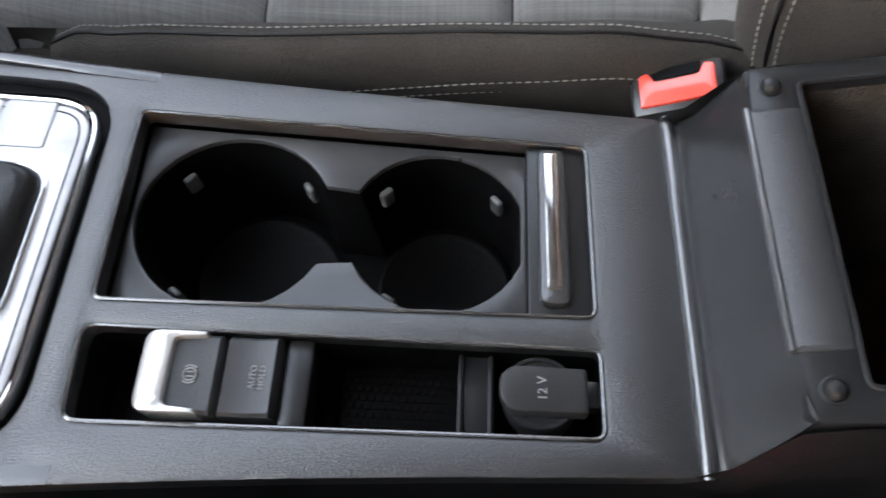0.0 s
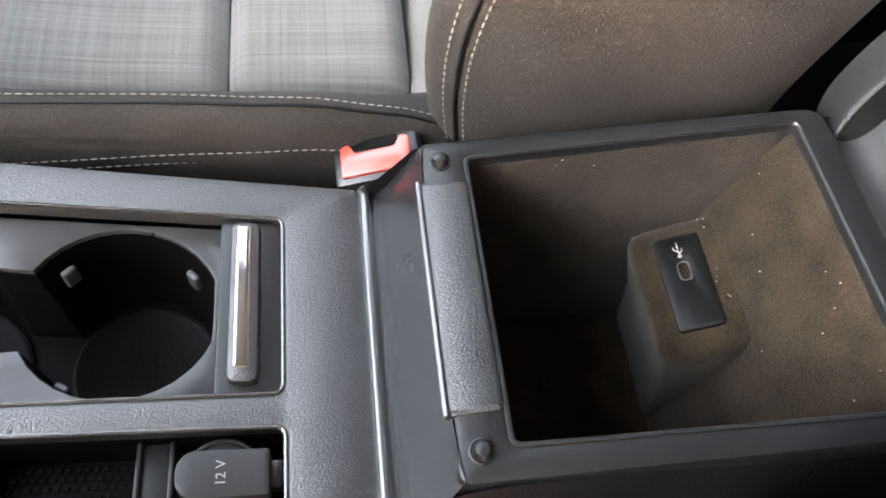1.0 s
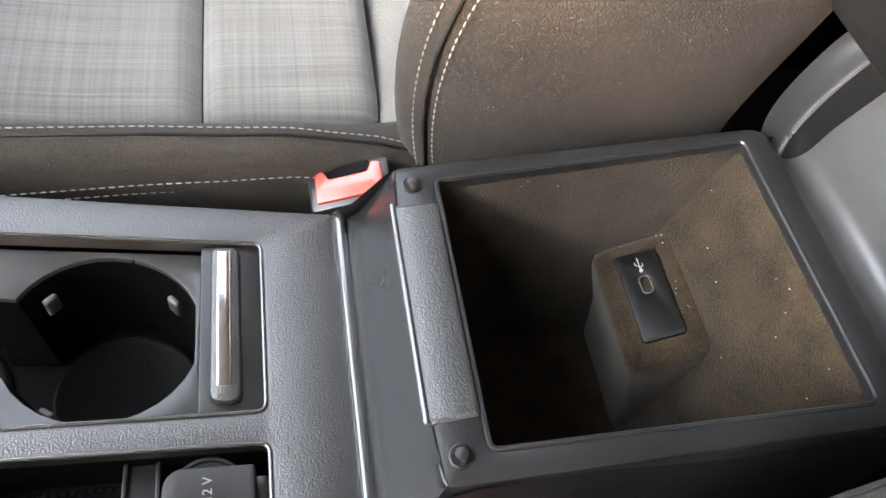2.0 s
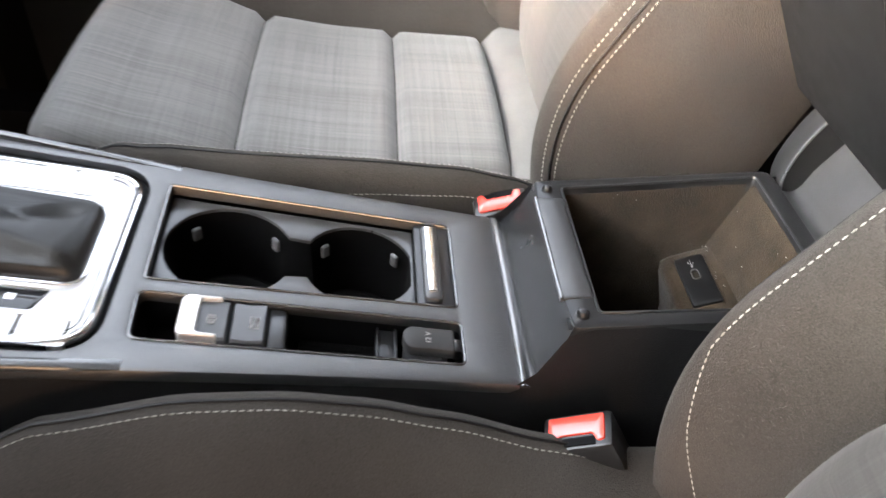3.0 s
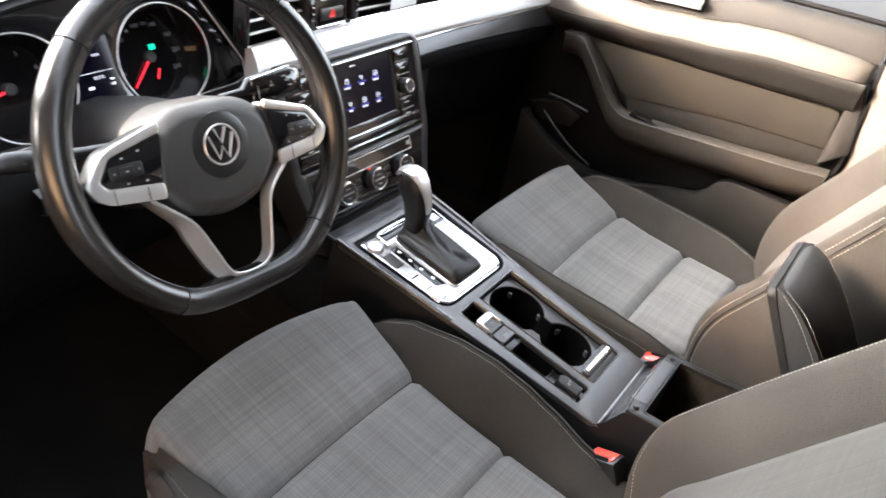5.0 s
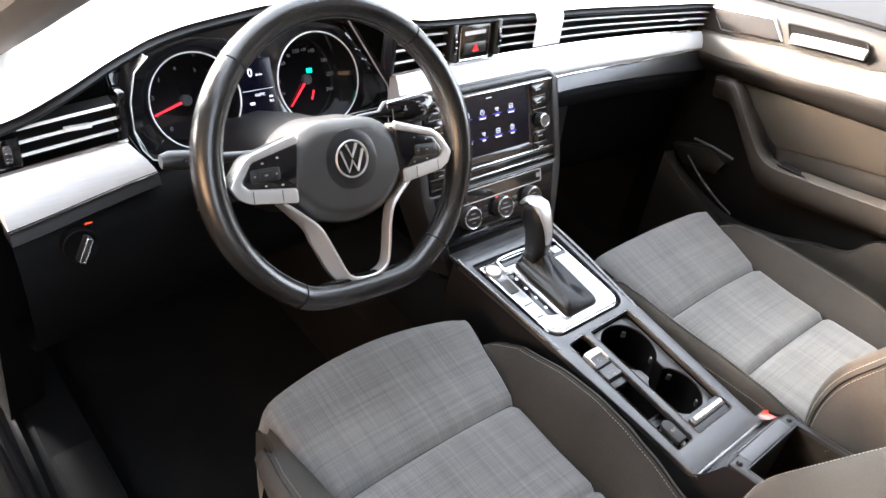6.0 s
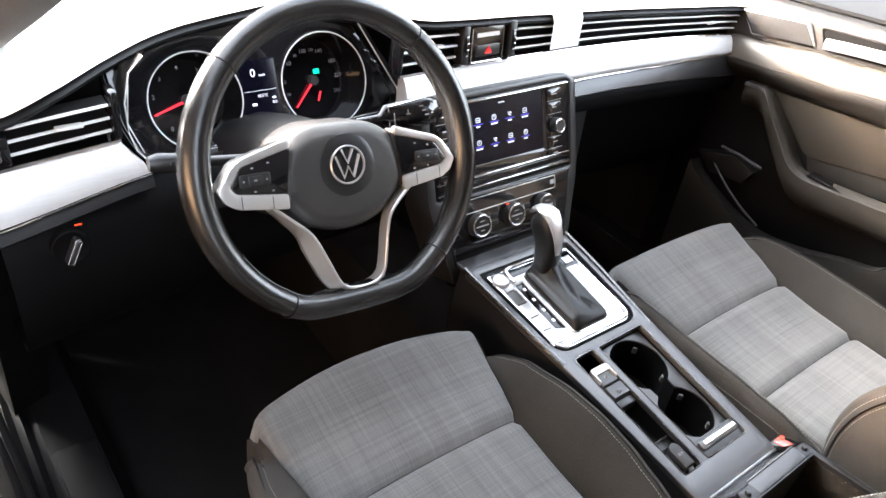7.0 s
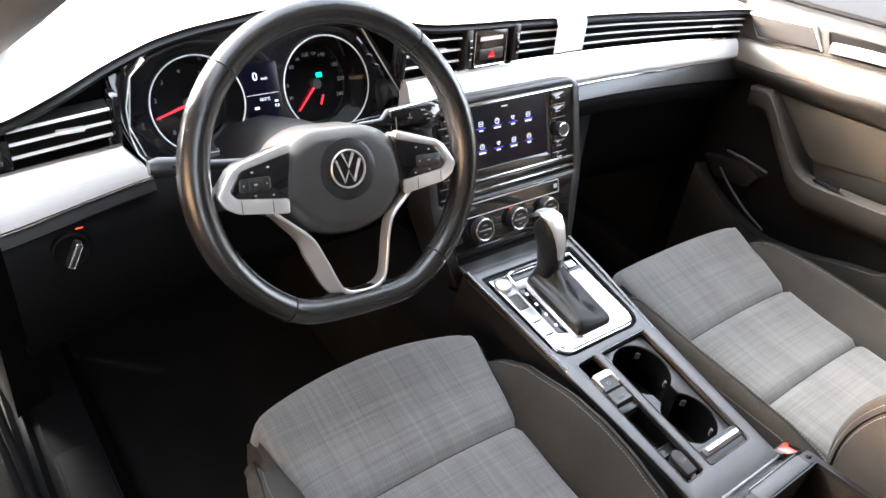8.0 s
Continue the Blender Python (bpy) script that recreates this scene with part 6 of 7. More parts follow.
add_loft(bm, [[WF(a, b, c) for a, b in ((-0.055, -0.150), (0.055, -0.150), (0.060, -0.168), (-0.060, -0.168))] for c in (-0.008, 0.004)])
part("rim_bridge", bm, M_LEATHER, wheel)

# column and stalks
col = thing("steering_column", (-0.366, 0.5, 0.64), "black plastic steering column shroud with two stalks", "steering column")
bm = bmesh.new()
add_loft(bm, [[WF(0.001 + rx * math.cos(a) , -0.012 + ry * math.sin(a), c) for a in [2 * math.pi * i / 20 for i in range(20)]] for c, rx, ry in ((-0.030, 0.050, 0.045), (-0.04, 0.062, 0.055), (-0.09, 0.070, 0.062), (-0.16, 0.075, 0.07), (-0.26, 0.08, 0.075))])
part("shroud", bm, M_DARK, col, "", 50)
bm = bmesh.new()
ST = lambda a, b, c: WF(a, b, c - 0.052)
add_loft(bm, [[ST(a, 0.042 + h * math.sin(t) + k, w * math.cos(t)) for t in [2 * math.pi * i / 16 for i in range(16)]] for a, h, w, k in ((0.05, 0.006, 0.008, 0), (0.085, 0.007, 0.009, 0.001), (0.095, 0.016, 0.010, 0.003), (0.16, 0.020, 0.010, 0.006), (0.176, 0.017, 0.008, 0.007), (0.180, 0.010, 0.005, 0.007))])
stk = part("wiper_stalk", bm, M_GLOSS, col, "black wiper stalk with chrome edge", 60)
bm = bmesh.new()
add_tube(bm, [ST(a, b, 0.0085) for a, b in ((0.096, 0.030), (0.097, 0.058), (0.16, 0.067), (0.176, 0.062))], 0.0013, 6)
part("stalk_trim", bm, M_CHROME, stk)
bm = bmesh.new()
for a, b, w, h in ((0.104, 0.042, 0.0014, 0.016), (0.126, 0.047, 0.007, 0.0012), (0.126, 0.050, 0.0012, 0.006), (0.148, 0.056, 0.006, 0.0014), (0.152, 0.050, 0.006, 0.0014), (0.156, 0.044, 0.006, 0.0014), (0.165, 0.058, 0.003, 0.0014), (0.165, 0.046, 0.003, 0.0014)):
    add_box(bm, (a, b, 0.0102), (w, h, 0.0006), 0.0, fn=ST)
part("stalk_marks", bm, M_WHITE, stk)
bm = bmesh.new()
add_loft(bm, [[ST(-a, 0.012 + h * math.sin(t) + k, w * math.cos(t)) for t in [2 * math.pi * i / 16 for i in range(16)]] for a, h, w, k in ((0.05, 0.006, 0.008, 0), (0.12, 0.006, 0.008, 0.004), (0.165, 0.007, 0.008, 0.006), (0.178, 0.011, 0.009, 0.008), (0.200, 0.011, 0.009, 0.010), (0.210, 0.008, 0.007, 0.010))])
stk = part("indicator_stalk", bm, M_SATIN, col, "black indicator stalk", 60)
bm = bmesh.new()
add_box(bm, (-0.186, 0.020, 0.0092), (0.005, 0.004, 0.0006), 0.0, fn=ST)
part("stalk_trim", bm, M_CHROME, stk)

# ---- front seats ----
INS_Z = [(-0.13, 0.372), (-0.09, 0.368), (0.017, 0.366), (0.09, 0.367), (0.178, 0.374), (0.26, 0.394), (0.335, 0.412)]
RIDGE_Z = [(-0.13, 0.372), (-0.07, 0.386), (0.0, 0.408), (0.05, 0.421), (0.10, 0.427), (0.16, 0.424), (0.24, 0.411), (0.285, 0.394), (0.312, 0.366)]
RIDGE_X = [(-0.13, 0.222), (0.0, 0.226), (0.15, 0.226), (0.24, 0.219), (0.285, 0.208), (0.312, 0.197)]


def seat(cx, ridge_tab, ridge_in, ridge_y, lean_deg, label, side_lines, bent_line, front_y=0.335, rear_y=-0.135, seam_y=0.178, bow=0.0):
    root = thing("car_seat", (cx, 0.05, 0.0), label, "car seat", "front seats")
    def at(x, y, z):
        return Vector((cx + x, y, z))

    # base
    bm = bmesh.new()
    add_loft(bm, [[at(x, y, z) for x, y in rrect(-0.225 + d, -0.22 + d, 0.225 - d, 0.27 - d, 0.05, 5)] for z, d in ((0.03, 0.05), (0.10, 0.03), (0.22, 0.0), (0.30, 0.0), (0.335, 0.02))])
    part("seat_base", bm, M_DARK, root, "black plastic seat base", 50)

    # cushion panels
    def panel(name, y0, y1, half0, half1, roll_front=False):
        bm = bmesh.new()
        pts = []
        n = 14
        for i in range(n + 1):
            w = i / n
            y = y0 + (y1 - y0) * w
            pts.append((y, lerp1(y, INS_Z), 0.0))
        if roll_front:
            pts += [(y1 + 0.012, 0.404, 0), (y1 + 0.021, 0.395, 0), (y1 + 0.026, 0.378, 0.2), (y1 + 0.024, 0.345, 0.5), (y1 + 0.016, 0.30, 0.8), (y1 + 0.0, 0.26, 1)]
        m = len(pts)
        def f(u, v):
            i = min(m - 1, round(v * (m - 1)))
            y, z, fr = pts[i]
            half = half0 + (half1 - half0) * min(1.0, (y - y0) / max(y1 - y0, 1e-6))
            q = (2 * u - 1) / 0.86
            skirt = max(0.0, abs(q) - 1) / (1 / 0.86 - 1)
            s = max(-1.0, min(1.0, q))
            s = math.copysign(1 - (1 - abs(s)) ** 1.35, s)
            x = s * half + math.copysign(0.004 * math.sin(math.pi * min(1, skirt * 0.8)), s) * (1 if skirt > 0 else 0)
            e = half - abs(s) * half
            drop = 0.009 * max(0, 1 - e / 0.012) ** 2 + (0.075 if roll_front else 0.03) * skirt
            dv = min(y - y0, (y1 - y) if not roll_front else 1)
            back = 0.0
            if y <= y1:
                drop += 0.010 * max(0, 1 - dv / 0.013) ** 2
            else:
                back = 0.012 * max(0, 1 - e / 0.03) ** 2
            crown = 0.010 * (1 - s * s)
            ahead = bow * (1 - s * s) * max(0.0, min(1.0, (y - y0) / (y1 - y0))) ** 2 if roll_front else 0.0
            return at(x, y - back + ahead, z + crown - drop)
        add_grid(bm, f, 26, m - 1)
        # skirt
        part(name, bm, M_SEATFAB, root, "checked grey woven cloth panel", 80)

    panel("front_panel", seam_y + 0.0005, front_y, 0.158, 0.184, True)
    panel("middle_panel", 0.0185, seam_y - 0.0005, 0.153, 0.157)
    panel("rear_panel", rear_y, 0.0175, 0.148, 0.153)
    bm = bmesh.new()
    add_grid(bm, lambda u, v: at(0.195 * (2 * u - 1), rear_y - 0.001 - 0.10 * v, 0.356 + 0.016 * math.sin(min(1, v * 4) * math.pi / 2) + 0.01 * v - 0.012 * abs(2 * u - 1) ** 8), 16, 12)
    part("rear_strip", bm, M_STRIPFAB, root, "plain pale grey cloth strip behind the cushion", 80)
    # filler under the panels' joints
    bm = bmesh.new()
    add_loft(bm, [[at(-0.19, y, 0.30), at(-0.19, y, z - 0.012), at(0.19, y, z - 0.012), at(0.19, y, 0.30)] for y, z in ((-0.15, 0.366), (0.018, 0.364), (0.178, 0.372), (0.325, 0.396), (0.345, 0.385))])
    part("cushion_core", bm, M_BOLSTER, root)
    # bolsters
    ys = [-0.215 + 0.535 * i / 42 for i in range(43)]
    for s in (-1, 1):
        bm = bmesh.new()
        rings = []
        for y in ys:
            zr, xr = lerp1(y, ridge_tab), lerp1(y, RIDGE_X) - ridge_in
            zi = lerp1(y, INS_Z) - 0.012
            end = max(0.0, (y - 0.255) / 0.065)
            tuck = 1 - 0.55 * end ** 2.2
            inner = 0.150 if y < 0.18 else 0.150 + 0.03 * (y - 0.18) / 0.14
            prof = [(inner - 0.004, zi - 0.02), (inner + 0.004, zi + 0.004), (inner + (xr - inner) * 0.32, zi + (zr - zi) * 0.45), (inner + (xr - inner) * 0.64, zi + (zr - zi) * 0.80), (xr - 0.012, zr - 0.002), (xr - 0.003, zr), (xr + 0.005, zr - 0.004), (xr + 0.009, zr - 0.014), (xr + 0.010 * tuck, zr - 0.030), (xr + 0.004 * tuck, zr - 0.055), (xr - 0.006, 0.31), (xr - 0.02, 0.24)]
            rings.append([at(s * x, y, z) for x, z in prof])
        y = ys[-1]
        last = rings[-1]
        cen = at(s * 0.19, y + 0.006, 0.33)
        for k in (0.8, 0.45):
            rings.append([Vector((cen.x + (p.x - cen.x) * k, p.y + 0.007 * (1.2 - k), cen.z + (p.z - cen.z) * k)) for p in last])
        add_loft(bm, rings, False)
        part("cushion_bolster", bm, M_BOLSTER, root, "charcoal cloth side bolster", 80)
        bm = bmesh.new()
        ridge = [at(s * (lerp1(y, RIDGE_X) - ridge_in - 0.004), y, lerp1(y, ridge_tab) + 0.0005) for y in ys[7:]]
        add_tube(bm, ridge, 0.0010, 5)
        part("bolster_seam", bm, M_DARK, root)
        bm = bmesh.new()
        add_stitches(bm, [at(s * (lerp1(y, RIDGE_X) - ridge_in - 0.011), y, lerp1(y, ridge_tab) - 0.0010) for y in ys[7:]])
        part("stitching", bm, M_THREAD, root, "pale stitching along the bolster")
        for dz, dx in ((0.030, 0.0108), (0.039, 0.0092)):
            bm = bmesh.new()
            add_stitches(bm, [at(s * (lerp1(y, RIDGE_X) - ridge_in + dx), y, lerp1(y, ridge_tab) - dz + 0.016 * max(0.0, min(1.0, (0.12 - y) / 0.22))) for y in ys[9:32]], r=0.0004)
            part("stitching", bm, M_THREAD, root, "pale stitching along the bolster")

    # backrest
    L = radians(lean_deg)
    up, fw = Vector((0, -math.sin(L), math.cos(L))), Vector((0, math.cos(L), math.sin(L)))
    O = Vector((cx, ridge_y, 0.44))
    def B(x, s, d):
        return O + Vector((x, 0, 0)) + up * s + fw * d
    SS = [-0.09 + 0.66 * i / 44 for i in range(45)]
    def shape(s):
        low = max(0.0, 0.12 - s)
        top = max(0.0, (s - 0.42) / 0.15)
        d0 = -3.0 * low ** 2 - 0.07 * top ** 2
        wide = 1.0 - 2.0 * low ** 2 - 0.16 * max(0.0, (s - 0.2) / 0.37) ** 1.6
        deep = 0.052 - 0.020 * max(0.0, min(1.0, (s - 0.15) / 0.35))
        thick = 0.250 - 0.10 * max(0.0, min(1.0, s / 0.5))
        return d0, wide, deep, thick
    def ins_half(s):
        return 0.150 - 0.03 * max(0.0, (s - 0.1) / 0.4)
    bm = bmesh.new()
    def f(u, v):
        s = SS[round(v * 44)]
        d0, wide, deep, thick = shape(s)
        h = ins_half(s)
        t = 2 * u - 1
        e = (1 - abs(t)) * h
        return B(t * h, s, d0 - deep + 0.010 * (1 - t * t) - 0.010 * max(0, 1 - e / 0.014) ** 2)
    add_grid(bm, f, 20, 44)
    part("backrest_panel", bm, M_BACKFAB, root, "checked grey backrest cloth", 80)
    for sd in (-1, 1):
        bm = bmesh.new()
        rings = []
        for s in SS:
            d0, wide, deep, thick = shape(s)
            h = ins_half(s)
            xr = 0.208 * wide
            prof = [(h - 0.003, -deep - 0.016), (h + 0.004, -deep - 0.002), (h + (xr - h) * 0.35, -deep * 0.50), (h + (xr - h) * 0.72, -deep * 0.12), (xr, 0.0), (xr + 0.010, -0.005), (xr + 0.018, -0.016), (xr + 0.023, -0.034), (xr + 0.026, -0.07), (xr + 0.025, -0.12), (xr + 0.018, -thick * 0.85), (xr + 0.004, -thick)]
            rings.append([B(sd * x, s, d0 + d) for x, d in prof])
        add_loft(bm, rings, False)
        part("backrest_bolster", bm, M_BOLSTER, root, "charcoal cloth backrest bolster", 80)
        for x, d in side_lines:
            bm = bmesh.new()
            add_stitches(bm, [B(sd * (0.208 * shape(s)[1] + x + 0.0008), s, shape(s)[0] + d) for s in SS[4:42]], r=0.0005)
            part("stitching", bm, M_THREAD, root, "pale stitching down the backrest's side")
        if bent_line:
            # down the outer edge, then bent inwards across the bolster's foot
            bm = bmesh.new()
            line = [B(sd * (0.208 * shape(s)[1] - 0.003), s, shape(s)[0] + 0.0004) for s in reversed(SS[11:43])]
            for i in range(1, 14):
                s = SS[11] - 0.125 * (i / 13)
                w = (0.5 * i / 13 + 0.5 * (i / 13) ** 2) * 0.92
                h, (d0, wide, deep, thick) = ins_half(s), shape(s)
                xr = 0.208 * wide
                x = xr - 0.003 - (xr - h) * w
                k = (x - h) / (xr - h)
                d = lerp1(k, [(0.0, -deep - 0.002), (0.35, -deep * 0.50), (0.72, -deep * 0.12), (1.0, 0.0)])
                line.append(B(sd * x, s, d0 + d + 0.0008))
            add_stitches(bm, line, r=0.0005)
            part("stitching", bm, M_THREAD, root, "pale stitching down the bolster's edge")
        bm = bmesh.new()
        add_tube(bm, [B(sd * (0.208 * shape(s)[1] + 0.0188), s, shape(s)[0] - 0.0165) for s in SS[3:43]], 0.0012, 5)
        part("backrest_seam", bm, M_DARK, root)
    bm = bmesh.new()
    rings = []
    for s in SS:
        d0, wide, deep, thick = shape(s)
        xr = 0.208 * wide + 0.004
        rings.append([B(x, s, d0 - thick - 0.02 * (1 - (x / xr) ** 2)) for x in [xr * (2 * i / 10 - 1) for i in range(11)]])
    add_loft(bm, rings, False)
    part("back_shell", bm, M_DARK, root, "black plastic back shell", 80)
    bm = bmesh.new()
    s = SS[-1]
    d0, wide, deep, thick = shape(s)
    xr = 0.208 * wide + 0.03
    add_loft(bm, [[B(x, s + h, d0 + d) for x in [xr * k * (2 * i / 10 - 1) for i in range(11)]] for h, d, k in ((-0.01, -0.0, 0.9), (0.012, -0.02, 0.97), (0.016, -0.05, 0.97), (0.005, -thick, 0.9))], False)
    part("backrest_top", bm, M_BOLSTER, root, "", 80)
    return root


FLAT_Z = [(-0.13, 0.384), (-0.08, 0.402), (-0.03, 0.412), (0.05, 0.416), (0.15, 0.417), (0.22, 0.416), (0.26, 0.412), (0.29, 0.398), (0.312, 0.368)]
seat(-0.345, RIDGE_Z, 0.0, -0.094, 29.0, "charcoal driver's seat with checked grey cloth panels", (), True, seam_y=0.190, bow=0.026)
seat(0.350, FLAT_Z, 0.010, -0.058, 27.0, "charcoal passenger seat with checked grey cloth panels", ((0.0150, -0.0095), (0.0212, -0.0215)), False, 0.331, -0.098)

# ---- belt buckles ----
def buckle(p0, along, across, up, label):
    """p0: the top's corner; along, across: its top face."""
    root = thing("belt_buckle", Vector(p0) + Vector((0, 0, -0.14)), label, "belt buckle", "front belt buckles")
    F = frame3(Vector(p0), along, across)
    bm = bmesh.new()
    add_box(bm, (0.0235, 0.0135, -0.035), (0.049, 0.029, 0.070), 0.004, fn=F)
    body = part("housing", bm, M_SATIN, root, "black plastic housing")
    bm = bmesh.new()
    out = rounded([(0.0040, 0.0032), (0.0430, 0.0032), (0.0430, 0.0225), (0.0380, 0.0240), (0.0345, 0.0175), (0.0125, 0.0175), (0.0090, 0.0240), (0.0040, 0.0225)], 0.0015)
    add_plate(bm, out, (), 0.004, lambda a, b, c: F(a, b, c + 0.0022), 0.0010)
    part("release_button", bm, M_RED, root, "red release button")
    # no cut in the housing: a black plate paints the slot's shade
    bm = bmesh.new()
    add_plate(bm, rrect(0.0105, 0.0195, 0.0365, 0.0255, 0.001), (), 0.002, lambda a, b, c: F(a, b, c + 0.0008), 0.0)
    part("slot", bm, M_PIT, root, "flat near-black plate for the shade in the tongue slot")
    bm = bmesh.new()
    q = F(0.0235, 0.0135, -0.07)
    add_tube(bm, [q, q + Vector((0, 0.0, -0.06)), q + Vector((0, 0.01, -0.16))], 0.010, 8, flatten=0.5)
    part("stalk", bm, M_RUBBER, root)
    return root


buckle((0.1035, -0.046, 0.386), (0.0, -0.93, 0.28), (0.95, 0.02, 0.10), None, "red-topped belt buckle beside the passenger seat")
buckle((-0.1090, -0.1135, 0.4000), (0.19, 0.83, -0.52), (-0.97, 0.20, -0.03), None, "red-topped belt buckle beside the driver's seat")

# ---- passenger door ----
def dp(pts):
    return [(-y, z) for y, z in pts]


def DF(a, b, c=0.0):
    return Vector((0.705 - c, -a, b))


door = thing("passenger_door", (0.72, 0.2, 0.1), "closed passenger door with tan trim and black lower panel", "car door")
bm = bmesh.new()
add_plate(bm, rounded(dp([(0.62, 0.10), (0.62, 0.775), (0.20, 0.800), (-0.105, 0.815), (-0.155, 0.62), (-0.20, 0.10)]), 0.01), (), 0.05, DF, 0.003)
part("door_panel", bm, M_SILL, door, "black lower door panel")

def bar(name, ys, prof, mat, label, parent=None, sharp=60):
    """A moulding along the door: prof(y) gives (depth, height) points."""
    bm = bmesh.new()
    add_loft(bm, [[Vector((0.705 - c, y, z)) for c, z in prof(y)] for y in ys], True, True)
    return part(name, bm, mat, parent or door, label, sharp)


YS = [0.585 - 0.70 * i / 24 for i in range(25)]
STRIP_T = [(-0.12, 0.791), (-0.05, 0.792), (0.05, 0.788), (0.14, 0.776), (0.20, 0.760), (0.35, 0.743), (0.52, 0.715), (0.60, 0.705)]
STRIP_B = [(-0.12, 0.757), (0.05, 0.742), (0.20, 0.717), (0.35, 0.694), (0.50, 0.674), (0.60, 0.664)]
BAND_B = [(-0.12, 0.692), (0.20, 0.660), (0.45, 0.637), (0.60, 0.625)]
SILL_Z = [(-0.12, 0.850), (0.20, 0.826), (0.58, 0.795)]
cap_z = lambda y: lerp1(y, SILL_Z)
st_t = lambda y: lerp1(y, STRIP_T)
st_b = lambda y: lerp1(y, STRIP_B)
bd_b = lambda y: lerp1(y, BAND_B)
cap = bar("upper_cap", YS, lambda y: [(-0.03, cap_z(y)), (-0.006, cap_z(y)), (0.004, cap_z(y) - 0.005), (0.010, cap_z(y) - 0.020), (0.018, st_t(y) + 0.010), (0.018, st_t(y) + 0.001), (-0.03, st_t(y) + 0.001)], M_BEIGE, "tan upper door trim")
ys2 = [y for y in YS if y > -0.10] + [-0.108, -0.116]
end_k = lambda y: lerp1(y, [(-0.116, 0.35), (-0.108, 0.8), (-0.095, 1.0)])
strip = bar("decor_strip", ys2, lambda y: [(-0.02, st_t(y)), (0.020 * end_k(y), st_t(y)), (0.030 * end_k(y), st_t(y) - 0.006), (0.040 * end_k(y), st_b(y) + 0.010), (0.041 * end_k(y), st_b(y) + 0.001), (-0.02, st_b(y) + 0.001)], M_DOORSTRIP, "brushed brown-silver strip across the door")
bm = bmesh.new()
quad = dp([(0.566, 0.763), (0.424, 0.786), (0.388, 0.747), (0.528, 0.722)])
add_plate(bm, rounded(quad, 0.004), (), 0.012, lambda a, b, c: DF(a, b, c + 0.022), 0.002)
tw = part("speaker_panel", bm, M_SILVER, door, "silver-framed speaker panel")
bm = bmesh.new()
add_plate(bm, inset(ccw(rounded(quad, 0.004)), 0.0032), (), 0.002, lambda a, b, c: DF(a, b, c + 0.0235), 0.0005)
part("speaker_grille", bm, M_GRILLE, tw, "brown-grey grille")
# flat plate whose black stands for the recess's shade behind the handle
bm = bmesh.new()
hq = dp([(0.395, 0.787), (0.235, 0.806), (0.215, 0.768), (0.372, 0.748)])
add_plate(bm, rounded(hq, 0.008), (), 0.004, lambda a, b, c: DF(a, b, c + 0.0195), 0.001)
hr = part("handle_recess", bm, M_PIT, door, "flat near-black plate for the shade in the handle recess")
bm = bmesh.new()
add_loft(bm, [[Vector((0.705 - 0.020 - c, y, z)) for c, z in ((0, 0.768 + k), (0.012, 0.772 + k), (0.016, 0.763 + k), (0.012, 0.751 + k), (0, 0.749 + k))] for y, k in ((0.372, 0.002), (0.35, 0.006), (0.30, 0.014), (0.24, 0.022), (0.225, 0.024))])
part("door_handle", bm, M_SILVER, hr, "satin silver pull handle")
bm = bmesh.new()
add_tube(bm, [DF(a, b, 0.021) for a, b in rounded(hq, 0.008)], 0.0016, 6, closed=True, up=(1, 0, 0))
part("recess_edge", bm, M_BEIGE, hr)
band = bar("trim_band", YS, lambda y: [(-0.02, st_b(y)), (0.040, st_b(y)), (0.042, st_b(y) - 0.008), (0.036, st_b(y) - 0.022), (0.022, bd_b(y) + 0.012), (0.012, bd_b(y)), (-0.02, bd_b(y))], M_BEIGE, "tan band across the door")
pad = dp([(0.445, 0.634), (0.318, 0.535), (0.10, 0.583), (-0.108, 0.606), (-0.100, 0.688), (0.10, 0.668), (0.30, 0.648)])
bm = bmesh.new()
add_plate(bm, rounded(pad, [0.01, 0.02, 0.1, 0.01, 0.015, 0.05, 0.05]), (), 0.012, lambda a, b, c: DF(a, b, c + 0.010), 0.005)
part("door_pad", bm, M_BEIGECLOTH, door, "tan cloth door insert")
bm = bmesh.new()
add_plate(bm, rounded(dp([(-0.106, 0.575), (-0.150, 0.62), (-0.118, 0.755), (-0.102, 0.70)]), 0.006), (), 0.02, lambda a, b, c: DF(a, b, c + 0.016), 0.003)
part("rear_edge_trim", bm, M_BEIGE, door, "tan rear edge trim")
# darker than pad and armrest, to paint the shade under the pad
bm = bmesh.new()
add_plate(bm, rounded(dp([(0.330, 0.560), (0.300, 0.505), (0.10, 0.535), (-0.112, 0.565), (-0.108, 0.625), (0.10, 0.610)]), 0.01), (), 0.006, lambda a, b, c: DF(a, b, c + 0.004), 0.002)
part("armrest_shelf", bm, M_BEIGE, door, "flat dark brown plate for the shade in the hollow over the armrest")
# grab pillar and armrest
bm = bmesh.new()
path = smooth_line([(0.492, 0.622), (0.448, 0.632), (0.418, 0.615), (0.360, 0.560), (0.300, 0.516), (0.20, 0.524), (0.0, 0.553), (-0.135, 0.576)], 6)
rings = []
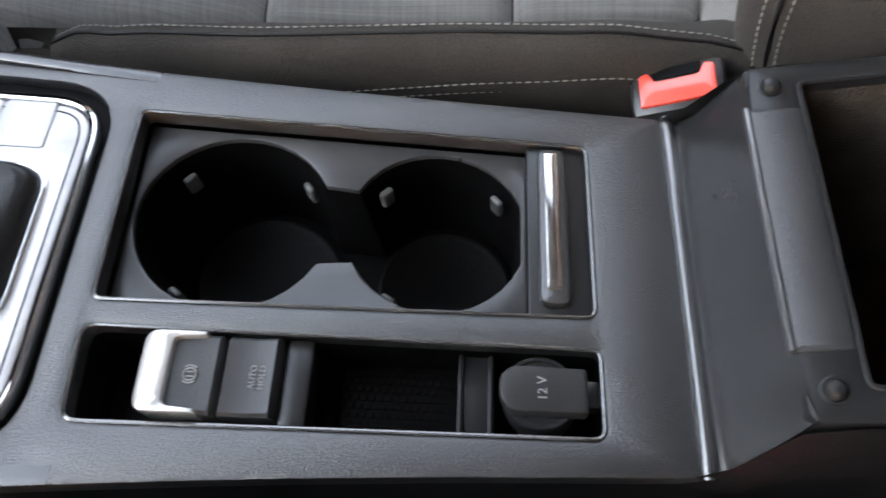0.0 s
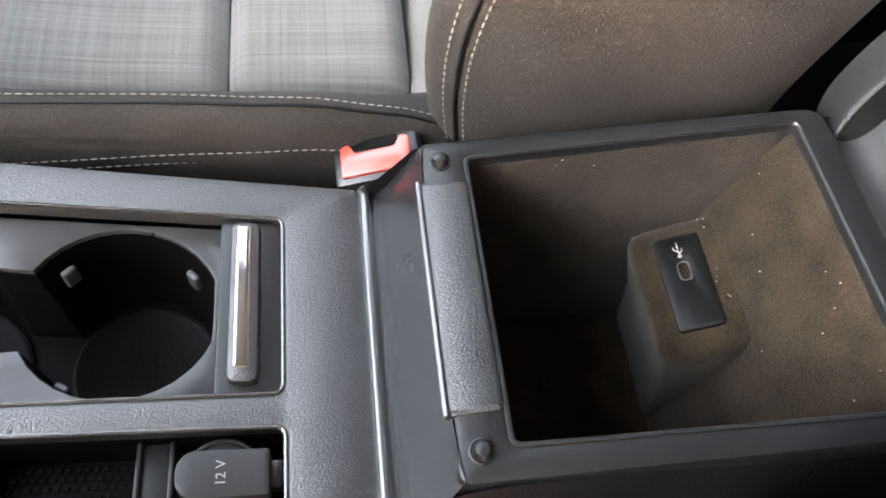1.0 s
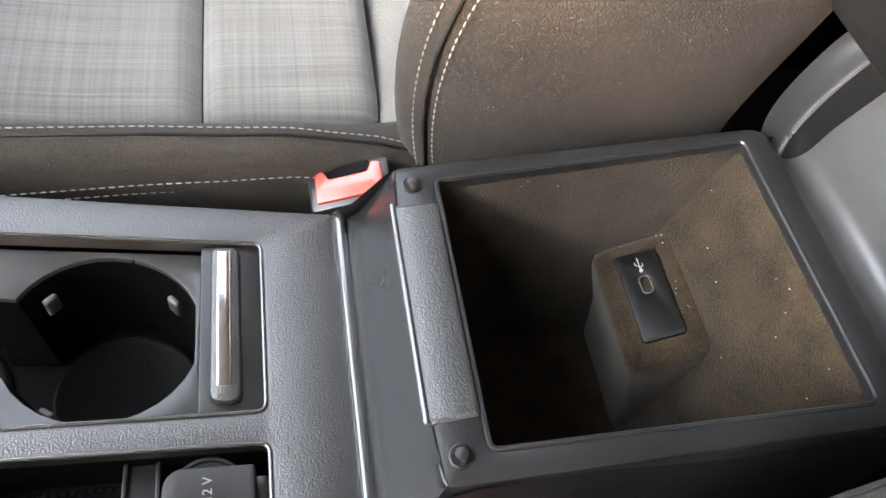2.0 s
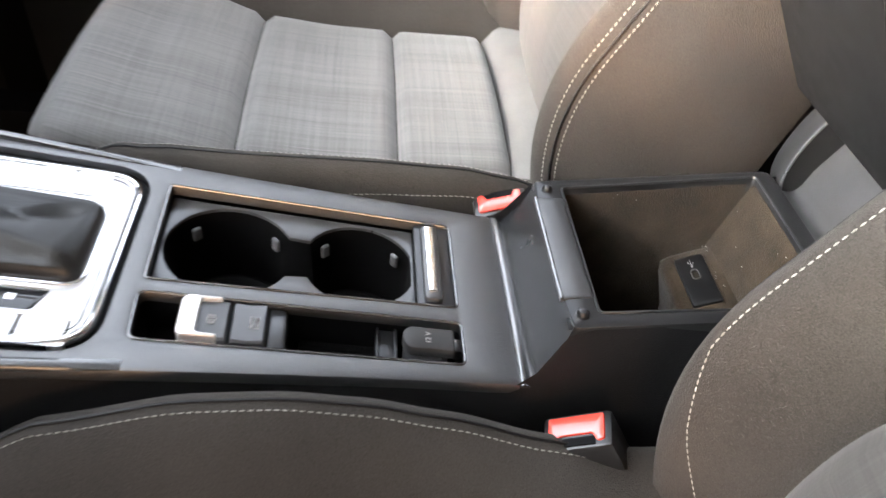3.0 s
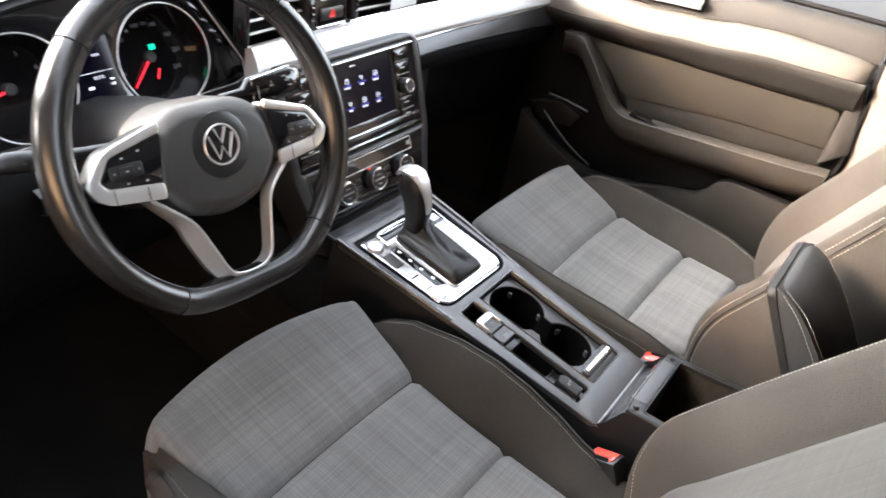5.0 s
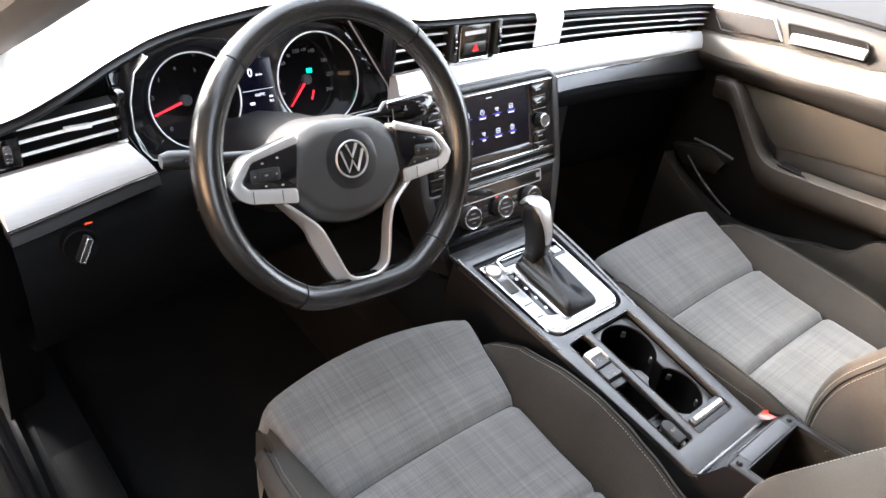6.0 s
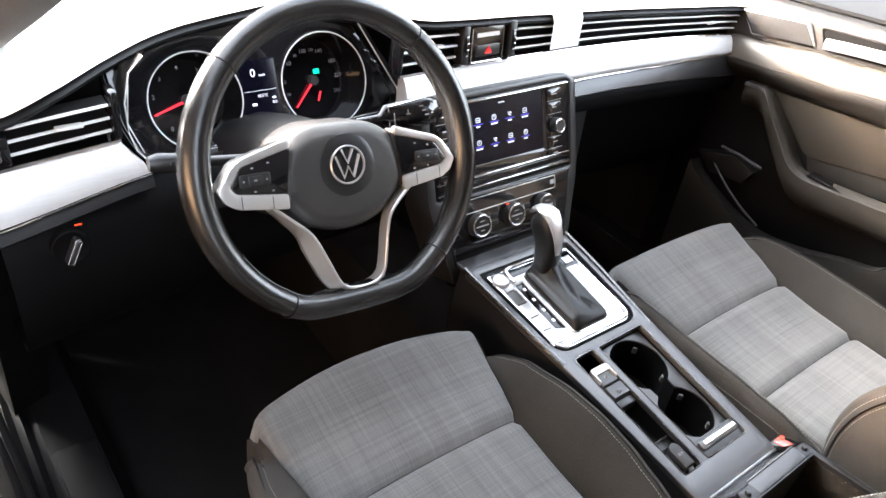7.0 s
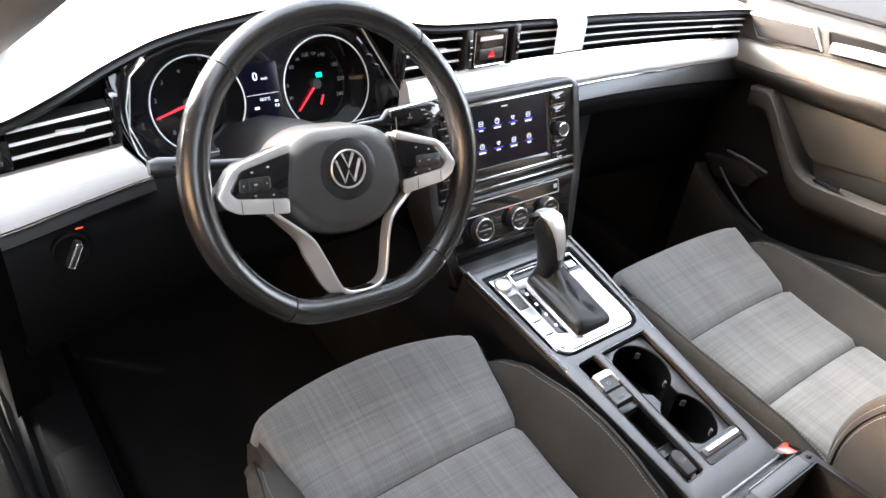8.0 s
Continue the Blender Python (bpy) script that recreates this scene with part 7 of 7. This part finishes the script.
for i, p in enumerate(path):
    y, z = p.x, p.y
    w = i / (len(path) - 1)
    dep = 0.028 + 0.032 * min(1, w * 2)
    hgt = 0.018 + 0.012 * min(1, w * 1.6)
    rings.append([Vector((0.705 - c * dep, y, z + k * hgt)) for c, k in ((-0.3, 0.2 - 1.2 * min(1.0, max(0.0, w * 3 - 1.2))), (0.40, 0.2 - 1.2 * min(1.0, max(0.0, w * 3 - 1.2))), (0.54, 0.24), (0.85, 0.2), (1.0, 0.0), (0.98, -0.6), (0.85, -1.6), (0.4, -2.4), (-0.3, -2.7))])
add_loft(bm, rings)
arm = part("armrest", bm, M_ARMREST, door, "dark armrest with a grab handle", 60)
bm = bmesh.new()
add_tube(bm, [r[4] for r in rings], 0.0020, 6)
part("armrest_edge", bm, M_ARMREST, arm)
# added pale strip that paints the highlight on the grab handle's top
bm = bmesh.new()
add_loft(bm, [[Vector((0.705 - c, y, z + k)) for c, k in ((-0.004, -0.004), (0.018, -0.003), (0.0265, 0.000), (0.0275, 0.004), (0.020, 0.0068), (-0.004, 0.006))] for y, z in ((0.496, 0.6235), (0.480, 0.6270), (0.460, 0.6315), (0.446, 0.6330))])
part("grab_highlight", bm, M_TAB, arm, "pale grey strip for the highlight on the grab handle")
bm = bmesh.new()
add_box(bm, (0.664, 0.235, 0.5245), (0.03, 0.09, 0.004), 0.001)
wsw = part("window_switch", bm, M_GLOSS, arm, "glossy black window switch")
bm = bmesh.new()
add_box(bm, (0.654, 0.235, 0.527), (0.002, 0.05, 0.001))
part("switch_line", bm, M_CHROME, wsw)
# pocket
bm = bmesh.new()
lipc = smooth_line([(0.535, 0.425), (0.505, 0.398), (0.42, 0.362), (0.337, 0.345), (0.24, 0.362), (0.146, 0.396), (0.080, 0.418), (0.040, 0.470), (-0.02, 0.482), (-0.15, 0.488)], 5)
rings = []
for p in lipc:
    rings.append([Vector((0.705 - c, p.x, z)) for c, z in ((-0.01, p.y - 0.05), (0.012, p.y - 0.006), (0.048, p.y - 0.002), (0.054, p.y - 0.001), (0.056, p.y - 0.010), (0.052, p.y - 0.10), (0.040, 0.14), (-0.01, 0.12))])
add_loft(bm, rings)
pk = part("door_pocket", bm, M_BEIGE, door, "dark brown moulded door pocket", 60)
bm = bmesh.new()
add_tube(bm, [r[3] + Vector((0, 0, 0.0015)) for r in rings], 0.0018, 6)
part("pocket_edge", bm, M_LIDSHELL, pk, "grey rounded pocket edge")
bm = bmesh.new()
add_plate(bm, dp([(0.545, 0.435), (0.455, 0.470), (0.40, 0.452), (0.415, 0.415), (0.50, 0.40)]), (), 0.02, lambda a, b, c: DF(a, b, c + 0.020), 0.006)
wing = part("pocket_wing", bm, M_DARK, door)
bm = bmesh.new()
add_tube(bm, [Vector((0.680, 0.490, 0.475)), Vector((0.679, 0.44, 0.478)), Vector((0.680, 0.385, 0.474))], 0.0030, 6)
part("wing_ridge", bm, M_GREY, wing, "pale grey ridge")
bm = bmesh.new()
add_tube(bm, smooth_line([(0.680, 0.490, 0.430), (0.668, 0.44, 0.405), (0.655, 0.38, 0.383), (0.655, 0.33, 0.365)], 4), 0.0024, 6)
part("wing_ridge", bm, M_GREY, wing, "pale grey ridge")

# window seal and mirror outside
bm = bmesh.new()
add_tube(bm, [(0.728, y, cap_z(y) + 0.004) for y in YS], 0.006, 6)
tagged(part("window_seal", bm, M_RUBBER), "black rubber window seal", "seal", kind="structure")
mir = thing("door_mirror", (0.86, 0.60, 0.80), "dark exterior door mirror outside the passenger window", "mirror")
bm = bmesh.new()
add_loft(bm, [[(0.92 + rx * math.cos(a), y, 0.905 + rz * math.sin(a)) for a in [2 * math.pi * i / 20 for i in range(20)]] for y, rx, rz in ((0.52, 0.10, 0.065), (0.54, 0.108, 0.073), (0.58, 0.10, 0.07), (0.62, 0.06, 0.045))])
part("mirror_housing", bm, M_PAINT, mir, "dark painted housing", 60)
bm = bmesh.new()
add_plate(bm, circle(0.92, 0.905, 0.096, 32, 0.061), (), 0.002, lambda a, b, c: Vector((a, 0.5185 - c, b)), 0.0)
part("mirror_glass", bm, M_CHROME, mir, "mirror glass")
bm = bmesh.new()
add_tube(bm, [(0.75, 0.56, 0.80), (0.83, 0.57, 0.84)], 0.02, 8)
part("mirror_foot", bm, M_PAINT, mir)
